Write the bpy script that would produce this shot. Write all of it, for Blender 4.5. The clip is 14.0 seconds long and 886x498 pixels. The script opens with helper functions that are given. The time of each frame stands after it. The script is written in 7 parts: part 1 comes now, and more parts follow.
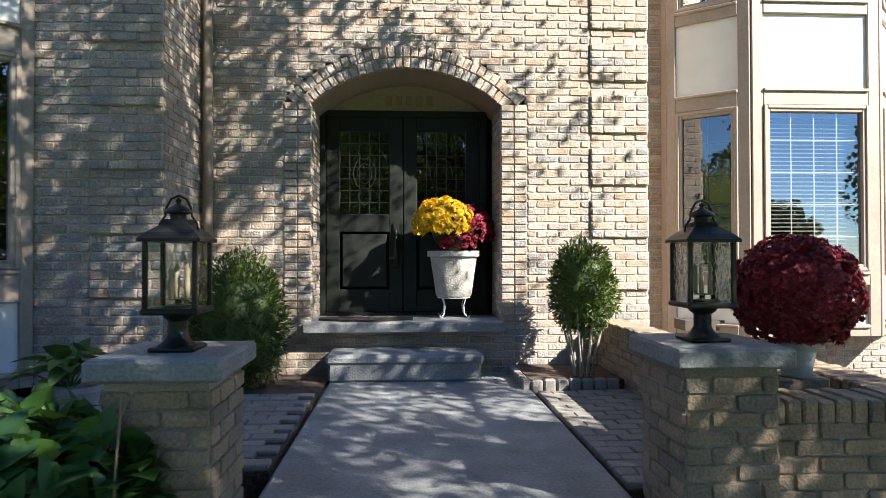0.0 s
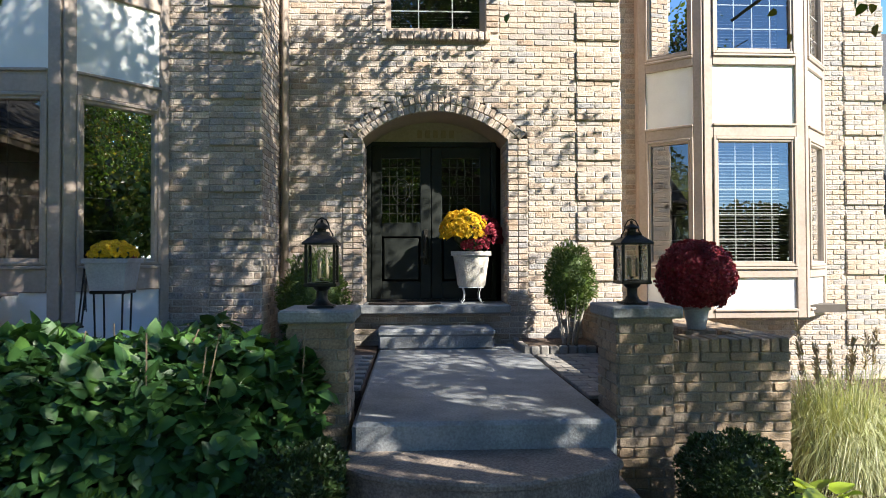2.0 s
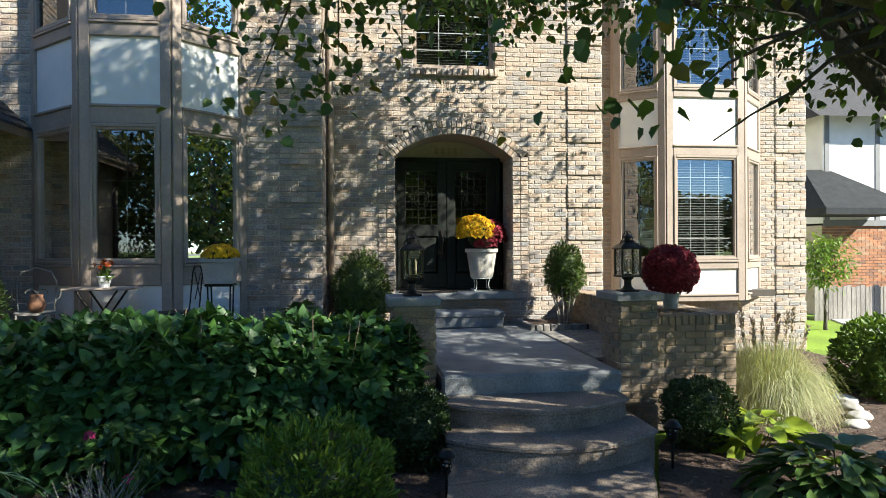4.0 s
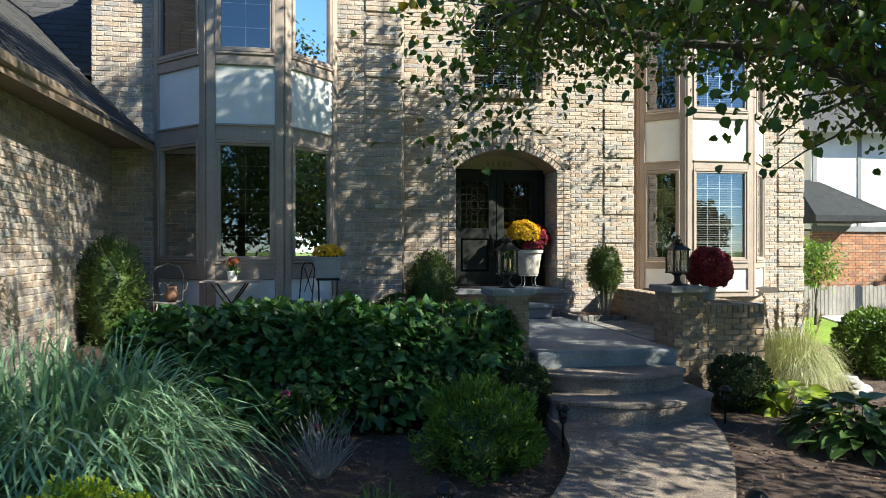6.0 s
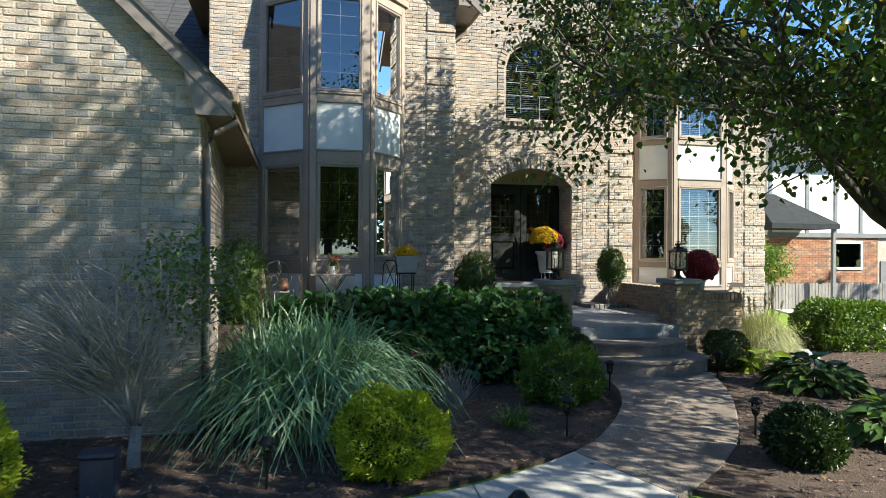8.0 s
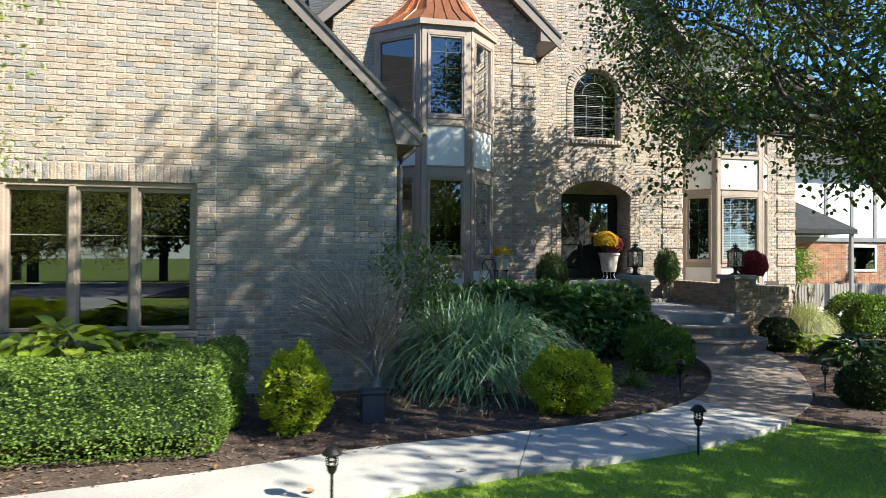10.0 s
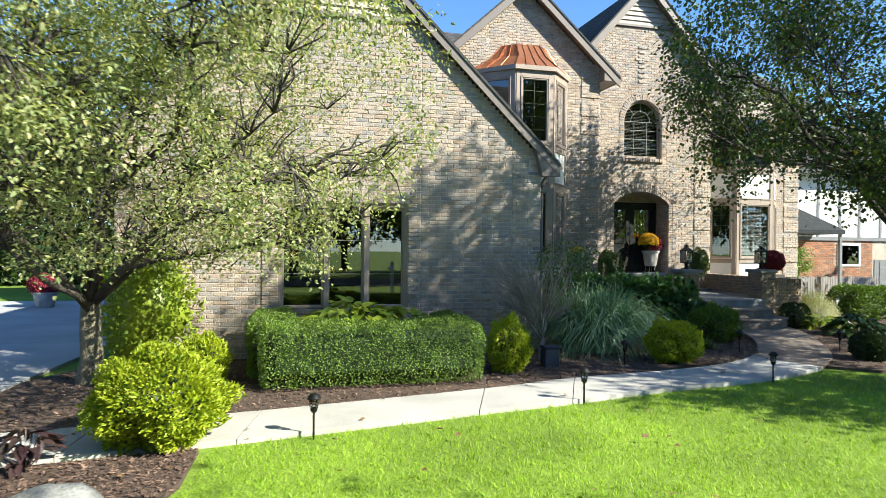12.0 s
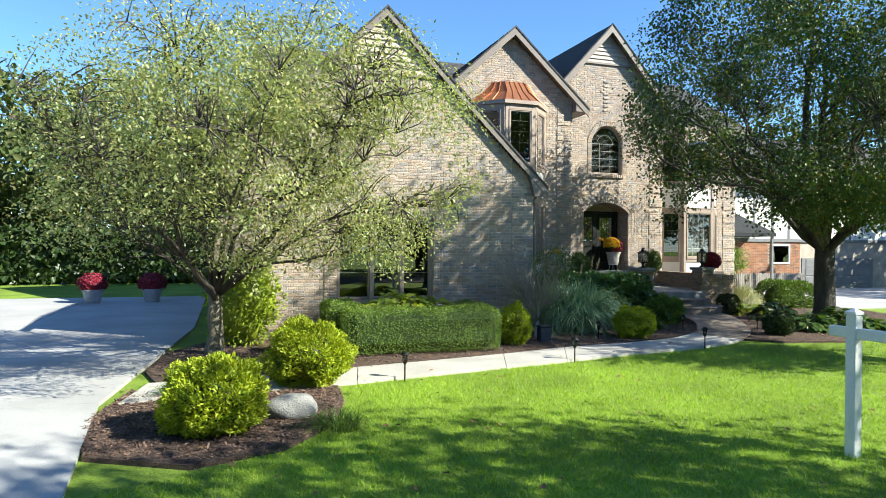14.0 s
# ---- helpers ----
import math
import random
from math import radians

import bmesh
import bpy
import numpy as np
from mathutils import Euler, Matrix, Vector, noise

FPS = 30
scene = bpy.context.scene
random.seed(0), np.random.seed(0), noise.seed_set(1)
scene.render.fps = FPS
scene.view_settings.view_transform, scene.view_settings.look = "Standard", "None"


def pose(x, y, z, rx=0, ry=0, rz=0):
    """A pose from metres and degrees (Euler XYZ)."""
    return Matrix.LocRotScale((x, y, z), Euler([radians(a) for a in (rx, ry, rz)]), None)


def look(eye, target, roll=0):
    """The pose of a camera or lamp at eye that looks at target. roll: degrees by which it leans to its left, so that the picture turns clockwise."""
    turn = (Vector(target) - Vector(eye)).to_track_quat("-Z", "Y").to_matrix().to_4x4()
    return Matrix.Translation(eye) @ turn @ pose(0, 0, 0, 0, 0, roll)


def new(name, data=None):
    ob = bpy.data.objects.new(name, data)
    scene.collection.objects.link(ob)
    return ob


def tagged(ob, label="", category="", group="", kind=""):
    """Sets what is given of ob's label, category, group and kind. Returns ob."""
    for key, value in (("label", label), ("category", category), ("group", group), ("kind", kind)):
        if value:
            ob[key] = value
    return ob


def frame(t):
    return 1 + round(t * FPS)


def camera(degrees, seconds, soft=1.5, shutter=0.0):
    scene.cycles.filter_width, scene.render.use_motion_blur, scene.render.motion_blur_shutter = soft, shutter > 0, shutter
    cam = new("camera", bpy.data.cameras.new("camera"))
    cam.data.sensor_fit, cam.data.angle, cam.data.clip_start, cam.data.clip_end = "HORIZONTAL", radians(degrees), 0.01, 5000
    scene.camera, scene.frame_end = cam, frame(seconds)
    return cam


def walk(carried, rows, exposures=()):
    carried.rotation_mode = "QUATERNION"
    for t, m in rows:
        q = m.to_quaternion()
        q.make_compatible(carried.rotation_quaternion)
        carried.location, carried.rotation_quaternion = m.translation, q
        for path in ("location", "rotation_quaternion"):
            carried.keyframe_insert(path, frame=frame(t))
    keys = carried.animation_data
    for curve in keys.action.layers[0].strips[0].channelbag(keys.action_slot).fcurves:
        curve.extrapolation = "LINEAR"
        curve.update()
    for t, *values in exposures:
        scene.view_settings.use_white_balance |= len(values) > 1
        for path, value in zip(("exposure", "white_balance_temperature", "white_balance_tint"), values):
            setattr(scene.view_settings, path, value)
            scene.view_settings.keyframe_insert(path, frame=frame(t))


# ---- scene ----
# Plan numbers are in plan units; S turns them into metres (the front door leaf is 2.03 m high).
S = 1.08
cam = camera(67.9, 14.0, soft=0.5, shutter=0.3)
PATH = [
    (0, (-0.355, 0.116, 1.679), (-0.245, 2.112, 1.705), -0.1),
    (0.5, (-0.442, -0.259, 1.662), (-0.335, 1.738, 1.692), -0.0),
    (1, (-0.52, -0.689, 1.669), (-0.412, 1.308, 1.697), -0.0),
    (1.5, (-0.563, -1.181, 1.662), (-0.466, 0.817, 1.691), -0.1),
    (2, (-0.639, -1.668, 1.642), (-0.543, 0.33, 1.674), -0.2),
    (2.2, (-0.692, -1.84, 1.643), (-0.598, 0.157, 1.674), -0.3),
    (4.3, (-1.911, -3.505, 1.786), (-1.635, -1.524, 1.776), -0.2),
    (4.5, (-2.053, -3.638, 1.756), (-1.766, -1.658, 1.752), -0.1),
    (5, (-2.416, -3.935, 1.767), (-2.116, -1.958, 1.763), -0.1),
    (5.5, (-2.753, -4.176, 1.756), (-2.466, -2.197, 1.756), -0.1),
    (6, (-3.098, -4.416, 1.77), (-2.777, -2.442, 1.767), -0.0),
    (6.5, (-3.49, -4.733, 1.776), (-3.141, -2.764, 1.774), 0.1),
    (7, (-3.979, -5.265, 1.785), (-3.583, -3.304, 1.78), 0.2),
    (7.2, (-4.201, -5.52, 1.794), (-3.788, -3.563, 1.788), 0.3),
    (9.3, (-6.182, -7.378, 1.68), (-5.728, -5.43, 1.696), 0.3),
    (9.5, (-6.411, -7.511, 1.676), (-5.961, -5.562, 1.692), 0.2),
    (10, (-7.082, -7.814, 1.647), (-6.636, -5.864, 1.668), 0.3),
    (10.5, (-7.777, -8.195, 1.693), (-7.34, -6.243, 1.707), 0.4),
    (11, (-8.623, -8.79, 1.697), (-8.191, -6.838, 1.707), 0.4),
    (11.5, (-9.528, -9.558, 1.731), (-9.096, -7.605, 1.735), 0.5),
    (12, (-10.312, -10.346, 1.753), (-9.808, -8.41, 1.75), 0.6),
    (12.5, (-10.97, -11.137, 1.786), (-10.405, -9.218, 1.78), 0.6),
    (13, (-11.519, -11.869, 1.838), (-10.926, -9.958, 1.829), 0.6),
    (13.5, (-11.975, -12.522, 1.85), (-11.366, -10.617, 1.841), 0.5),
    (14, (-12.302, -13.119, 1.877), (-11.68, -11.218, 1.869), 0.5),
]
walk(cam, [(t, look(Vector(eye) * S, Vector(target) * S, roll)) for t, eye, target, roll in PATH],
     exposures=[(0.0, 1.9, 6500, 8), (2.2, 1.8, 6500, 7), (4.3, 1.56, 6500, 2), (7.0, 1.54, 6500, 0), (9.5, 1.36, 6500, 2), (10.5, 1.6, 6500, 4), (11.3, 1.6, 6500, 3), (12.0, 1.46, 6500, 1), (14.0, 1.43, 6500, 1)])

# ---- world, sun, exposure ----
SUN_DIR = Vector((0.642, -0.508, 0.574)).normalized()
world = bpy.data.worlds.new("sky")
scene.world = world
world.use_nodes = True
wn, wl = world.node_tree.nodes, world.node_tree.links
sky = wn.new("ShaderNodeTexSky")
sky.sky_type = "NISHITA"
sky.sun_disc = False
sky.sun_elevation = math.asin(SUN_DIR.z)
sky.sun_rotation = math.atan2(SUN_DIR.x, SUN_DIR.y)
sky.altitude = 1500
sky.air_density, sky.dust_density, sky.ozone_density = 1.0, 0.0, 8.0
wn["Background"].inputs["Strength"].default_value = 0.11
wl.new(sky.outputs["Color"], wn["Background"].inputs["Color"])
sun = new("sun", bpy.data.lights.new("sun", "SUN"))
sun.data.energy = 5.0
sun.data.angle = radians(0.55)
sun.data.color = (1.0, 0.93, 0.82)
sun.matrix_world = look(SUN_DIR * 60, (0, 0, 0))


# ---- mesh helpers (plan units in, metres out) ----
class Mesh:
    """Collects vertices and faces of one part."""

    def __init__(self):
        self.v, self.f = [], []

    def add(self, verts, faces):
        n = len(self.v)
        self.v += [tuple(p) for p in verts]
        self.f += [tuple(i + n for i in f) for f in faces]
        return self

    def box(self, x0, x1, y0, y1, z0, z1):
        return self.add([(x, y, z) for x in (x0, x1) for y in (y0, y1) for z in (z0, z1)],
                        [(0, 1, 3, 2), (4, 6, 7, 5), (0, 4, 5, 1), (2, 3, 7, 6), (0, 2, 6, 4), (1, 5, 7, 3)])

    def cbox(self, x0, x1, y0, y1, z0, z1, c=0.01, m=None):
        """A box with chamfered edges, turned by m if given."""
        lo, hi = (x0, y0, z0), (x1, y1, z1)
        c = min(c, *(0.45 * (b - a) for a, b in zip(lo, hi)))
        v, ix = [], {}
        for k in range(8):
            s = [(k >> a) & 1 for a in range(3)]
            for a in range(3):
                p = [(hi[b] if s[b] else lo[b]) - (0 if b == a else (c if s[b] else -c)) for b in range(3)]
                ix[k, a] = len(v)
                v.append(Vector(p))
        f = []
        for a in range(3):
            b, d = (a + 1) % 3, (a + 2) % 3
            for s in (0, 1):
                k = s << a
                q = [k, k | 1 << b, k | 1 << b | 1 << d, k | 1 << d]
                q = [ix[i, a] for i in q]
                f.append(tuple(q if s else q[::-1]))
            for sb in (0, 1):
                for sd in (0, 1):
                    k0 = sb << b | sd << d
                    k1 = k0 | 1 << a
                    q = [ix[k0, b], ix[k1, b], ix[k1, d], ix[k0, d]]
                    f.append(tuple(q if sb == sd else q[::-1]))
        for k in range(8):
            t = [ix[k, 0], ix[k, 1], ix[k, 2]]
            f.append(tuple(t if bin(k).count("1") % 2 else t[::-1]))
        return self.add([m @ p for p in v] if m else v, f)

    def beam(self, a, b, w, h, c=0.004, up=(0, 0, 1)):
        """A bar from a to b, w wide and h high."""
        a, b = Vector(a), Vector(b)
        y = (b - a).normalized()
        x = y.cross(Vector(up)).normalized()
        z = x.cross(y)
        m = Matrix((x, y, z)).transposed().to_4x4()
        m.translation = a
        return self.cbox(-w / 2, w / 2, 0, (b - a).length, -h / 2, h / 2, c, m)

    def tube(self, pts, radii, n=8, cap=True):
        pts = [Vector(p) for p in pts]
        if not hasattr(radii, "__len__"):
            radii = [radii] * len(pts)
        base, rings = len(self.v), len(pts)
        ref = Vector((0.31, 0.17, 0.93)).normalized()
        for i, (p, r) in enumerate(zip(pts, radii)):
            d = (pts[min(i + 1, rings - 1)] - pts[max(i - 1, 0)]).normalized()
            u = d.cross(ref)
            u = u.normalized() if u.length > 0.05 else d.cross(Vector((1, 0, 0))).normalized()
            w = d.cross(u)
            self.v += [tuple(p + r * (math.cos(t) * u + math.sin(t) * w)) for t in (2 * math.pi * k / n for k in range(n))]
        for i in range(rings - 1):
            for k in range(n):
                a, b = base + i * n + k, base + i * n + (k + 1) % n
                self.f.append((a, b, b + n, a + n))
        if cap:
            self.f.append(tuple(base + k for k in range(n))[::-1])
            self.f.append(tuple(base + (rings - 1) * n + k for k in range(n)))
        return self

    def lathe(self, prof, x=0, y=0, z=0, n=24, sides=1.0):
        """Turns a profile of (radius, height) round the upright axis."""
        base = len(self.v)
        for r, h in prof:
            self.v += [(x + r * math.cos(2 * math.pi * (k + 0.5) / n), y + r * math.sin(2 * math.pi * (k + 0.5) / n), z + h) for k in range(n)]
        for i in range(len(prof) - 1):
            for k in range(n):
                a, b = base + i * n + k, base + i * n + (k + 1) % n
                self.f.append((a, b, b + n, a + n))
        self.f.append(tuple(base + k for k in range(n))[::-1])
        self.f.append(tuple(base + (len(prof) - 1) * n + k for k in range(n)))
        return self

    def prism(self, poly, z0, z1):
        """An upright prism over a plan outline (counter-clockwise)."""
        n = len(poly)
        v = [(x, y, z0) for x, y in poly] + [(x, y, z1) for x, y in poly]
        return self.add(v, [tuple(range(n))[::-1], tuple(range(n, 2 * n))] + [(i, (i + 1) % n, n + (i + 1) % n, n + i) for i in range(n)])

    def slab(self, poly, y0, y1):
        """A prism along y over an outline in x and z."""
        n = len(poly)
        v = [(x, y0, z) for x, z in poly] + [(x, y1, z) for x, z in poly]
        return self.add(v, [tuple(range(n)), tuple(range(n, 2 * n))[::-1]] + [(i, n + i, n + (i + 1) % n, (i + 1) % n) for i in range(n)])


def part(name, m, material, parent=None, label="", smooth=False):
    """Links a Mesh as one object, under parent if given."""
    me = bpy.data.meshes.new(name)
    if isinstance(m, Mesh):
        me.from_pydata([(x * S, y * S, z * S) for x, y, z in m.v], [], m.f)
        bm = bmesh.new()
        bm.from_mesh(me)
        bmesh.ops.recalc_face_normals(bm, faces=bm.faces)
        bm.to_mesh(me)
        bm.free()
    else:
        fill(me, *m)
    if smooth:
        me.polygons.foreach_set("use_smooth", [True] * len(me.polygons))
        if smooth == "auto":
            me.set_sharp_from_angle(angle=radians(40))
    me.materials.append(material)
    ob = new(name, me)
    ob.parent = parent
    if name.endswith("_growth"):
        ob["kind"] = "stuff"
    return tagged(ob, label)


def fill(me, verts, faces):
    """Fills a mesh from arrays: verts (n, 3) in plan units, faces (m, k)."""
    verts, faces = np.asarray(verts, dtype=np.float32) * S, np.asarray(faces, dtype=np.int32)
    me.vertices.add(len(verts))
    me.vertices.foreach_set("co", verts.ravel())
    k = faces.shape[1]
    me.loops.add(faces.size)
    me.loops.foreach_set("vertex_index", faces.ravel())
    me.polygons.add(len(faces))
    me.polygons.foreach_set("loop_start", np.arange(0, faces.size, k, dtype=np.int32))
    me.update(calc_edges=True)
    me.validate()


def thing(name, x, y, z, label, category, group="", kind="", rz=0):
    ob = new(name)
    ob.empty_display_size = 0.1
    ob.matrix_basis = pose(x * S, y * S, z * S, 0, 0, rz)
    return tagged(ob, label, category, group, kind)


def structure(name, m, material, label, category, smooth=False):
    return tagged(part(name, m, material, None, "", smooth), label, category, "", "structure")


# ---- materials ----
def material(name, tones, rough=0.7, big=1.2, fine=40.0, bump=0.15, rand="", spread=0.35, metal=0.0, stain=0.25, translucent=0.0, sheen=0.5, stretch=(1, 1, 1)):
    """A procedural surface: tones are base colours; big and fine are noise scales; rand picks a tone by object or island."""
    m = bpy.data.materials.new(name)
    m.use_nodes = True
    nt = m.node_tree
    N, L = nt.nodes, nt.links
    bsdf, out = N["Principled BSDF"], N["Material Output"]
    geo = N.new("ShaderNodeNewGeometry")
    mp = N.new("ShaderNodeMapping")
    mp.inputs["Scale"].default_value = stretch
    L.new(geo.outputs["Position"], mp.inputs["Vector"])
    n1, n2 = N.new("ShaderNodeTexNoise"), N.new("ShaderNodeTexNoise")
    for n, sc, det in ((n1, big, 4), (n2, fine, 5)):
        n.inputs["Scale"].default_value = sc
        n.inputs["Detail"].default_value = det
        L.new(mp.outputs["Vector"], n.inputs["Vector"])
    ramp = N.new("ShaderNodeValToRGB")
    el = ramp.color_ramp.elements
    while len(el) < len(tones):
        el.new(0.5)
    for i, t in enumerate(tones):
        el[i].position = i / max(1, len(tones) - 1)
        el[i].color = (*t, 1)
    if rand == "island":
        L.new(geo.outputs["Random Per Island"], ramp.inputs["Fac"])
    elif rand == "object":
        oi = N.new("ShaderNodeObjectInfo")
        L.new(oi.outputs["Random"], ramp.inputs["Fac"])
    else:
        sp = N.new("ShaderNodeMapRange")
        sp.inputs["From Min"].default_value, sp.inputs["From Max"].default_value = 0.5 - spread, 0.5 + spread
        L.new(n1.outputs["Fac"], sp.inputs["Value"])
        L.new(sp.outputs["Result"], ramp.inputs["Fac"])
    # grain and stains: a multiplier round one
    mr = N.new("ShaderNodeMapRange")
    mr.inputs["From Min"].default_value, mr.inputs["From Max"].default_value = 0.3, 0.7
    mr.inputs["To Min"].default_value, mr.inputs["To Max"].default_value = 1 - stain, 1 + stain * 0.6
    L.new(n2.outputs["Fac"], mr.inputs["Value"])
    mr2 = N.new("ShaderNodeMapRange")
    mr2.inputs["From Min"].default_value, mr2.inputs["From Max"].default_value = 0.3, 0.7
    mr2.inputs["To Min"].default_value, mr2.inputs["To Max"].default_value = 1 - stain * 0.6, 1 + stain * 0.4
    L.new(n1.outputs["Fac"], mr2.inputs["Value"])
    mul = N.new("ShaderNodeMath")
    mul.operation = "MULTIPLY"
    L.new(mr.outputs["Result"], mul.inputs[0])
    L.new(mr2.outputs["Result"], mul.inputs[1])
    vm = N.new("ShaderNodeVectorMath")
    vm.operation = "SCALE"
    L.new(ramp.outputs["Color"], vm.inputs[0])
    L.new(mul.outputs["Value"], vm.inputs["Scale"])
    L.new(vm.outputs["Vector"], bsdf.inputs["Base Color"])
    bsdf.inputs["Roughness"].default_value = rough
    bsdf.inputs["Metallic"].default_value = metal
    bsdf.inputs["Specular IOR Level"].default_value = sheen
    if bump:
        b = N.new("ShaderNodeBump")
        b.inputs["Strength"].default_value = bump
        b.inputs["Distance"].default_value = 0.02
        L.new(n2.outputs["Fac"], b.inputs["Height"])
        L.new(b.outputs["Normal"], bsdf.inputs["Normal"])
    if translucent:
        tr, mix = N.new("ShaderNodeBsdfTranslucent"), N.new("ShaderNodeMixShader")
        mix.inputs["Fac"].default_value = translucent
        tint = N.new("ShaderNodeVectorMath")
        tint.operation = "MULTIPLY"
        tint.inputs[1].default_value = (1.5, 1.45, 0.6)
        L.new(vm.outputs["Vector"], tint.inputs[0])
        L.new(tint.outputs["Vector"], tr.inputs["Color"])
        L.new(bsdf.outputs["BSDF"], mix.inputs[1])
        L.new(tr.outputs["BSDF"], mix.inputs[2])
        L.new(mix.outputs["Shader"], out.inputs["Surface"])
    return m


def glass_material(name, ior=2.5, tint=(0.42, 0.45, 0.46), rough=0.0, wavy=0.0):
    m = bpy.data.materials.new(name)
    m.use_nodes = True
    N, L = m.node_tree.nodes, m.node_tree.links
    N.remove(N["Principled BSDF"])
    tr, gl, mix, fr = (N.new("ShaderNode" + k) for k in ("BsdfTransparent", "BsdfGlossy", "MixShader", "Fresnel"))
    tr.inputs["Color"].default_value = (*tint, 1)
    gl.inputs["Roughness"].default_value = rough
    fr.inputs["IOR"].default_value = ior
    L.new(fr.outputs["Fac"], mix.inputs["Fac"])
    L.new(tr.outputs["BSDF"], mix.inputs[1])
    L.new(gl.outputs["BSDF"], mix.inputs[2])
    L.new(mix.outputs["Shader"], N["Material Output"].inputs["Surface"])
    n, b, geo = N.new("ShaderNodeTexNoise"), N.new("ShaderNodeBump"), N.new("ShaderNodeNewGeometry")
    n.inputs["Scale"].default_value = 30.0 if wavy else 1.3
    b.inputs["Strength"].default_value = wavy or 0.02
    b.inputs["Distance"].default_value = 0.02
    L.new(geo.outputs["Position"], n.inputs["Vector"])
    L.new(n.outputs["Fac"], b.inputs["Height"])
    L.new(b.outputs["Normal"], gl.inputs["Normal"])
    return m


BRICK_TONES = [(0.40, 0.322, 0.262), (0.45, 0.365, 0.305), (0.315, 0.285, 0.268), (0.49, 0.41, 0.345), (0.36, 0.265, 0.20), (0.42, 0.345, 0.29), (0.27, 0.26, 0.262), (0.45, 0.345, 0.27)]
DARK_BRICK = [(0.275, 0.20, 0.138), (0.32, 0.235, 0.16), (0.22, 0.178, 0.14), (0.36, 0.255, 0.165), (0.195, 0.165, 0.135)]
M_BRICK = material("brick_face", BRICK_TONES, 0.85, 9, 55, 0.7, "object", stain=0.32)
M_BRICKS = material("brick_face_joined", BRICK_TONES, 0.85, 9, 55, 0.7, "island", stain=0.32)
M_BRICK_DARK = material("pillar_brick_face", DARK_BRICK, 0.85, 6, 70, 0.5, "object", stain=0.3)
M_MORTAR = material("mortar", [(0.40, 0.345, 0.285), (0.52, 0.455, 0.385)], 0.95, 3, 120, 0.4, stain=0.2)
M_MORTAR_DARK = material("weathered_mortar", [(0.25, 0.215, 0.175), (0.34, 0.30, 0.25)], 0.95, 3, 120, 0.4, stain=0.25)
M_STONE = material("grey_limestone", [(0.17, 0.18, 0.195), (0.25, 0.26, 0.27)], 0.75, 3, 60, 0.35, stain=0.25)
M_CONCRETE = material("concrete", [(0.36, 0.345, 0.32), (0.47, 0.455, 0.43)], 0.85, 1.1, 90, 0.2, stain=0.18)
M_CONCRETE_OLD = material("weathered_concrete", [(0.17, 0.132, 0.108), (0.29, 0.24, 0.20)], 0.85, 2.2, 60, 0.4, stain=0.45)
M_DRIVE = material("driveway_concrete", [(0.34, 0.34, 0.345), (0.44, 0.44, 0.44)], 0.85, 0.7, 70, 0.15, stain=0.15)
M_PAVER = material("paver", [(0.17, 0.165, 0.16), (0.24, 0.225, 0.21), (0.20, 0.18, 0.165)], 0.85, 4, 80, 0.35, "object", stain=0.25)
M_TRIM = material("taupe_paint", [(0.30, 0.24, 0.20), (0.355, 0.285, 0.24)], 0.5, 2.5, 30, 0.06, stain=0.12)
M_FASCIA = material("fascia_paint", [(0.145, 0.12, 0.11), (0.185, 0.155, 0.14)], 0.5, 2.5, 25, 0.06, stain=0.1)
M_SOFFIT = material("brown_soffit", [(0.22, 0.16, 0.11), (0.27, 0.20, 0.14)], 0.6, 2, 25, 0.05, stain=0.12)
M_STUCCO = material("white_stucco", [(0.72, 0.71, 0.69), (0.80, 0.79, 0.77)], 0.9, 3, 160, 0.25, stain=0.06)
M_SASH = material("window_sash_paint", [(0.30, 0.24, 0.20), (0.36, 0.29, 0.245)], 0.45, 3, 40, 0.05, stain=0.12)
M_MUNTIN_D = material("grey_muntin", [(0.22, 0.2, 0.18), (0.3, 0.27, 0.25)], 0.5, 3, 40, 0.02, stain=0.1)
M_MUNTIN = material("white_muntin", [(0.7, 0.7, 0.68), (0.78, 0.78, 0.76)], 0.4, 3, 40, 0.02, stain=0.05)
M_BLIND = material("white_blind", [(0.30, 0.295, 0.285), (0.36, 0.355, 0.345)], 0.5, 3, 40, 0.02, stain=0.05)
M_GLASS = glass_material("window_glass")
M_LAMP_GLASS = glass_material("seeded_glass", 1.5, (0.85, 0.87, 0.86), 0.05, 0.5)
# one dark tone for all room surfaces; the indoor shade is in the colour
M_ROOM_SHADE = material("dark_interior", [(0.05, 0.042, 0.036), (0.08, 0.068, 0.058)], 0.9, 1, 10, 0.0, stain=0.2)
M_DOOR = material("dark_green_door_paint", [(0.009, 0.012, 0.011), (0.014, 0.017, 0.015)], 0.6, 3, 60, 0.05, stain=0.2, sheen=0.25)
M_CAME = material("lead_came", [(0.05, 0.05, 0.045), (0.08, 0.078, 0.07)], 0.45, 8, 60, 0.1, metal=0.8, stain=0.2)
M_BLACK = material("black_metal", [(0.018, 0.017, 0.016), (0.030, 0.028, 0.026)], 0.4, 10, 120, 0.15, metal=0.6, stain=0.3)
M_COPPER = material("copper_sheet", [(0.40, 0.155, 0.08), (0.50, 0.21, 0.11), (0.28, 0.105, 0.06)], 0.42, 2.5, 30, 0.08, metal=0.75, stain=0.3)
M_SHINGLE = material("asphalt_shingle", [(0.040, 0.040, 0.044), (0.068, 0.066, 0.068), (0.052, 0.05, 0.052)], 0.95, 9, 160, 0.6, "island", stain=0.3)
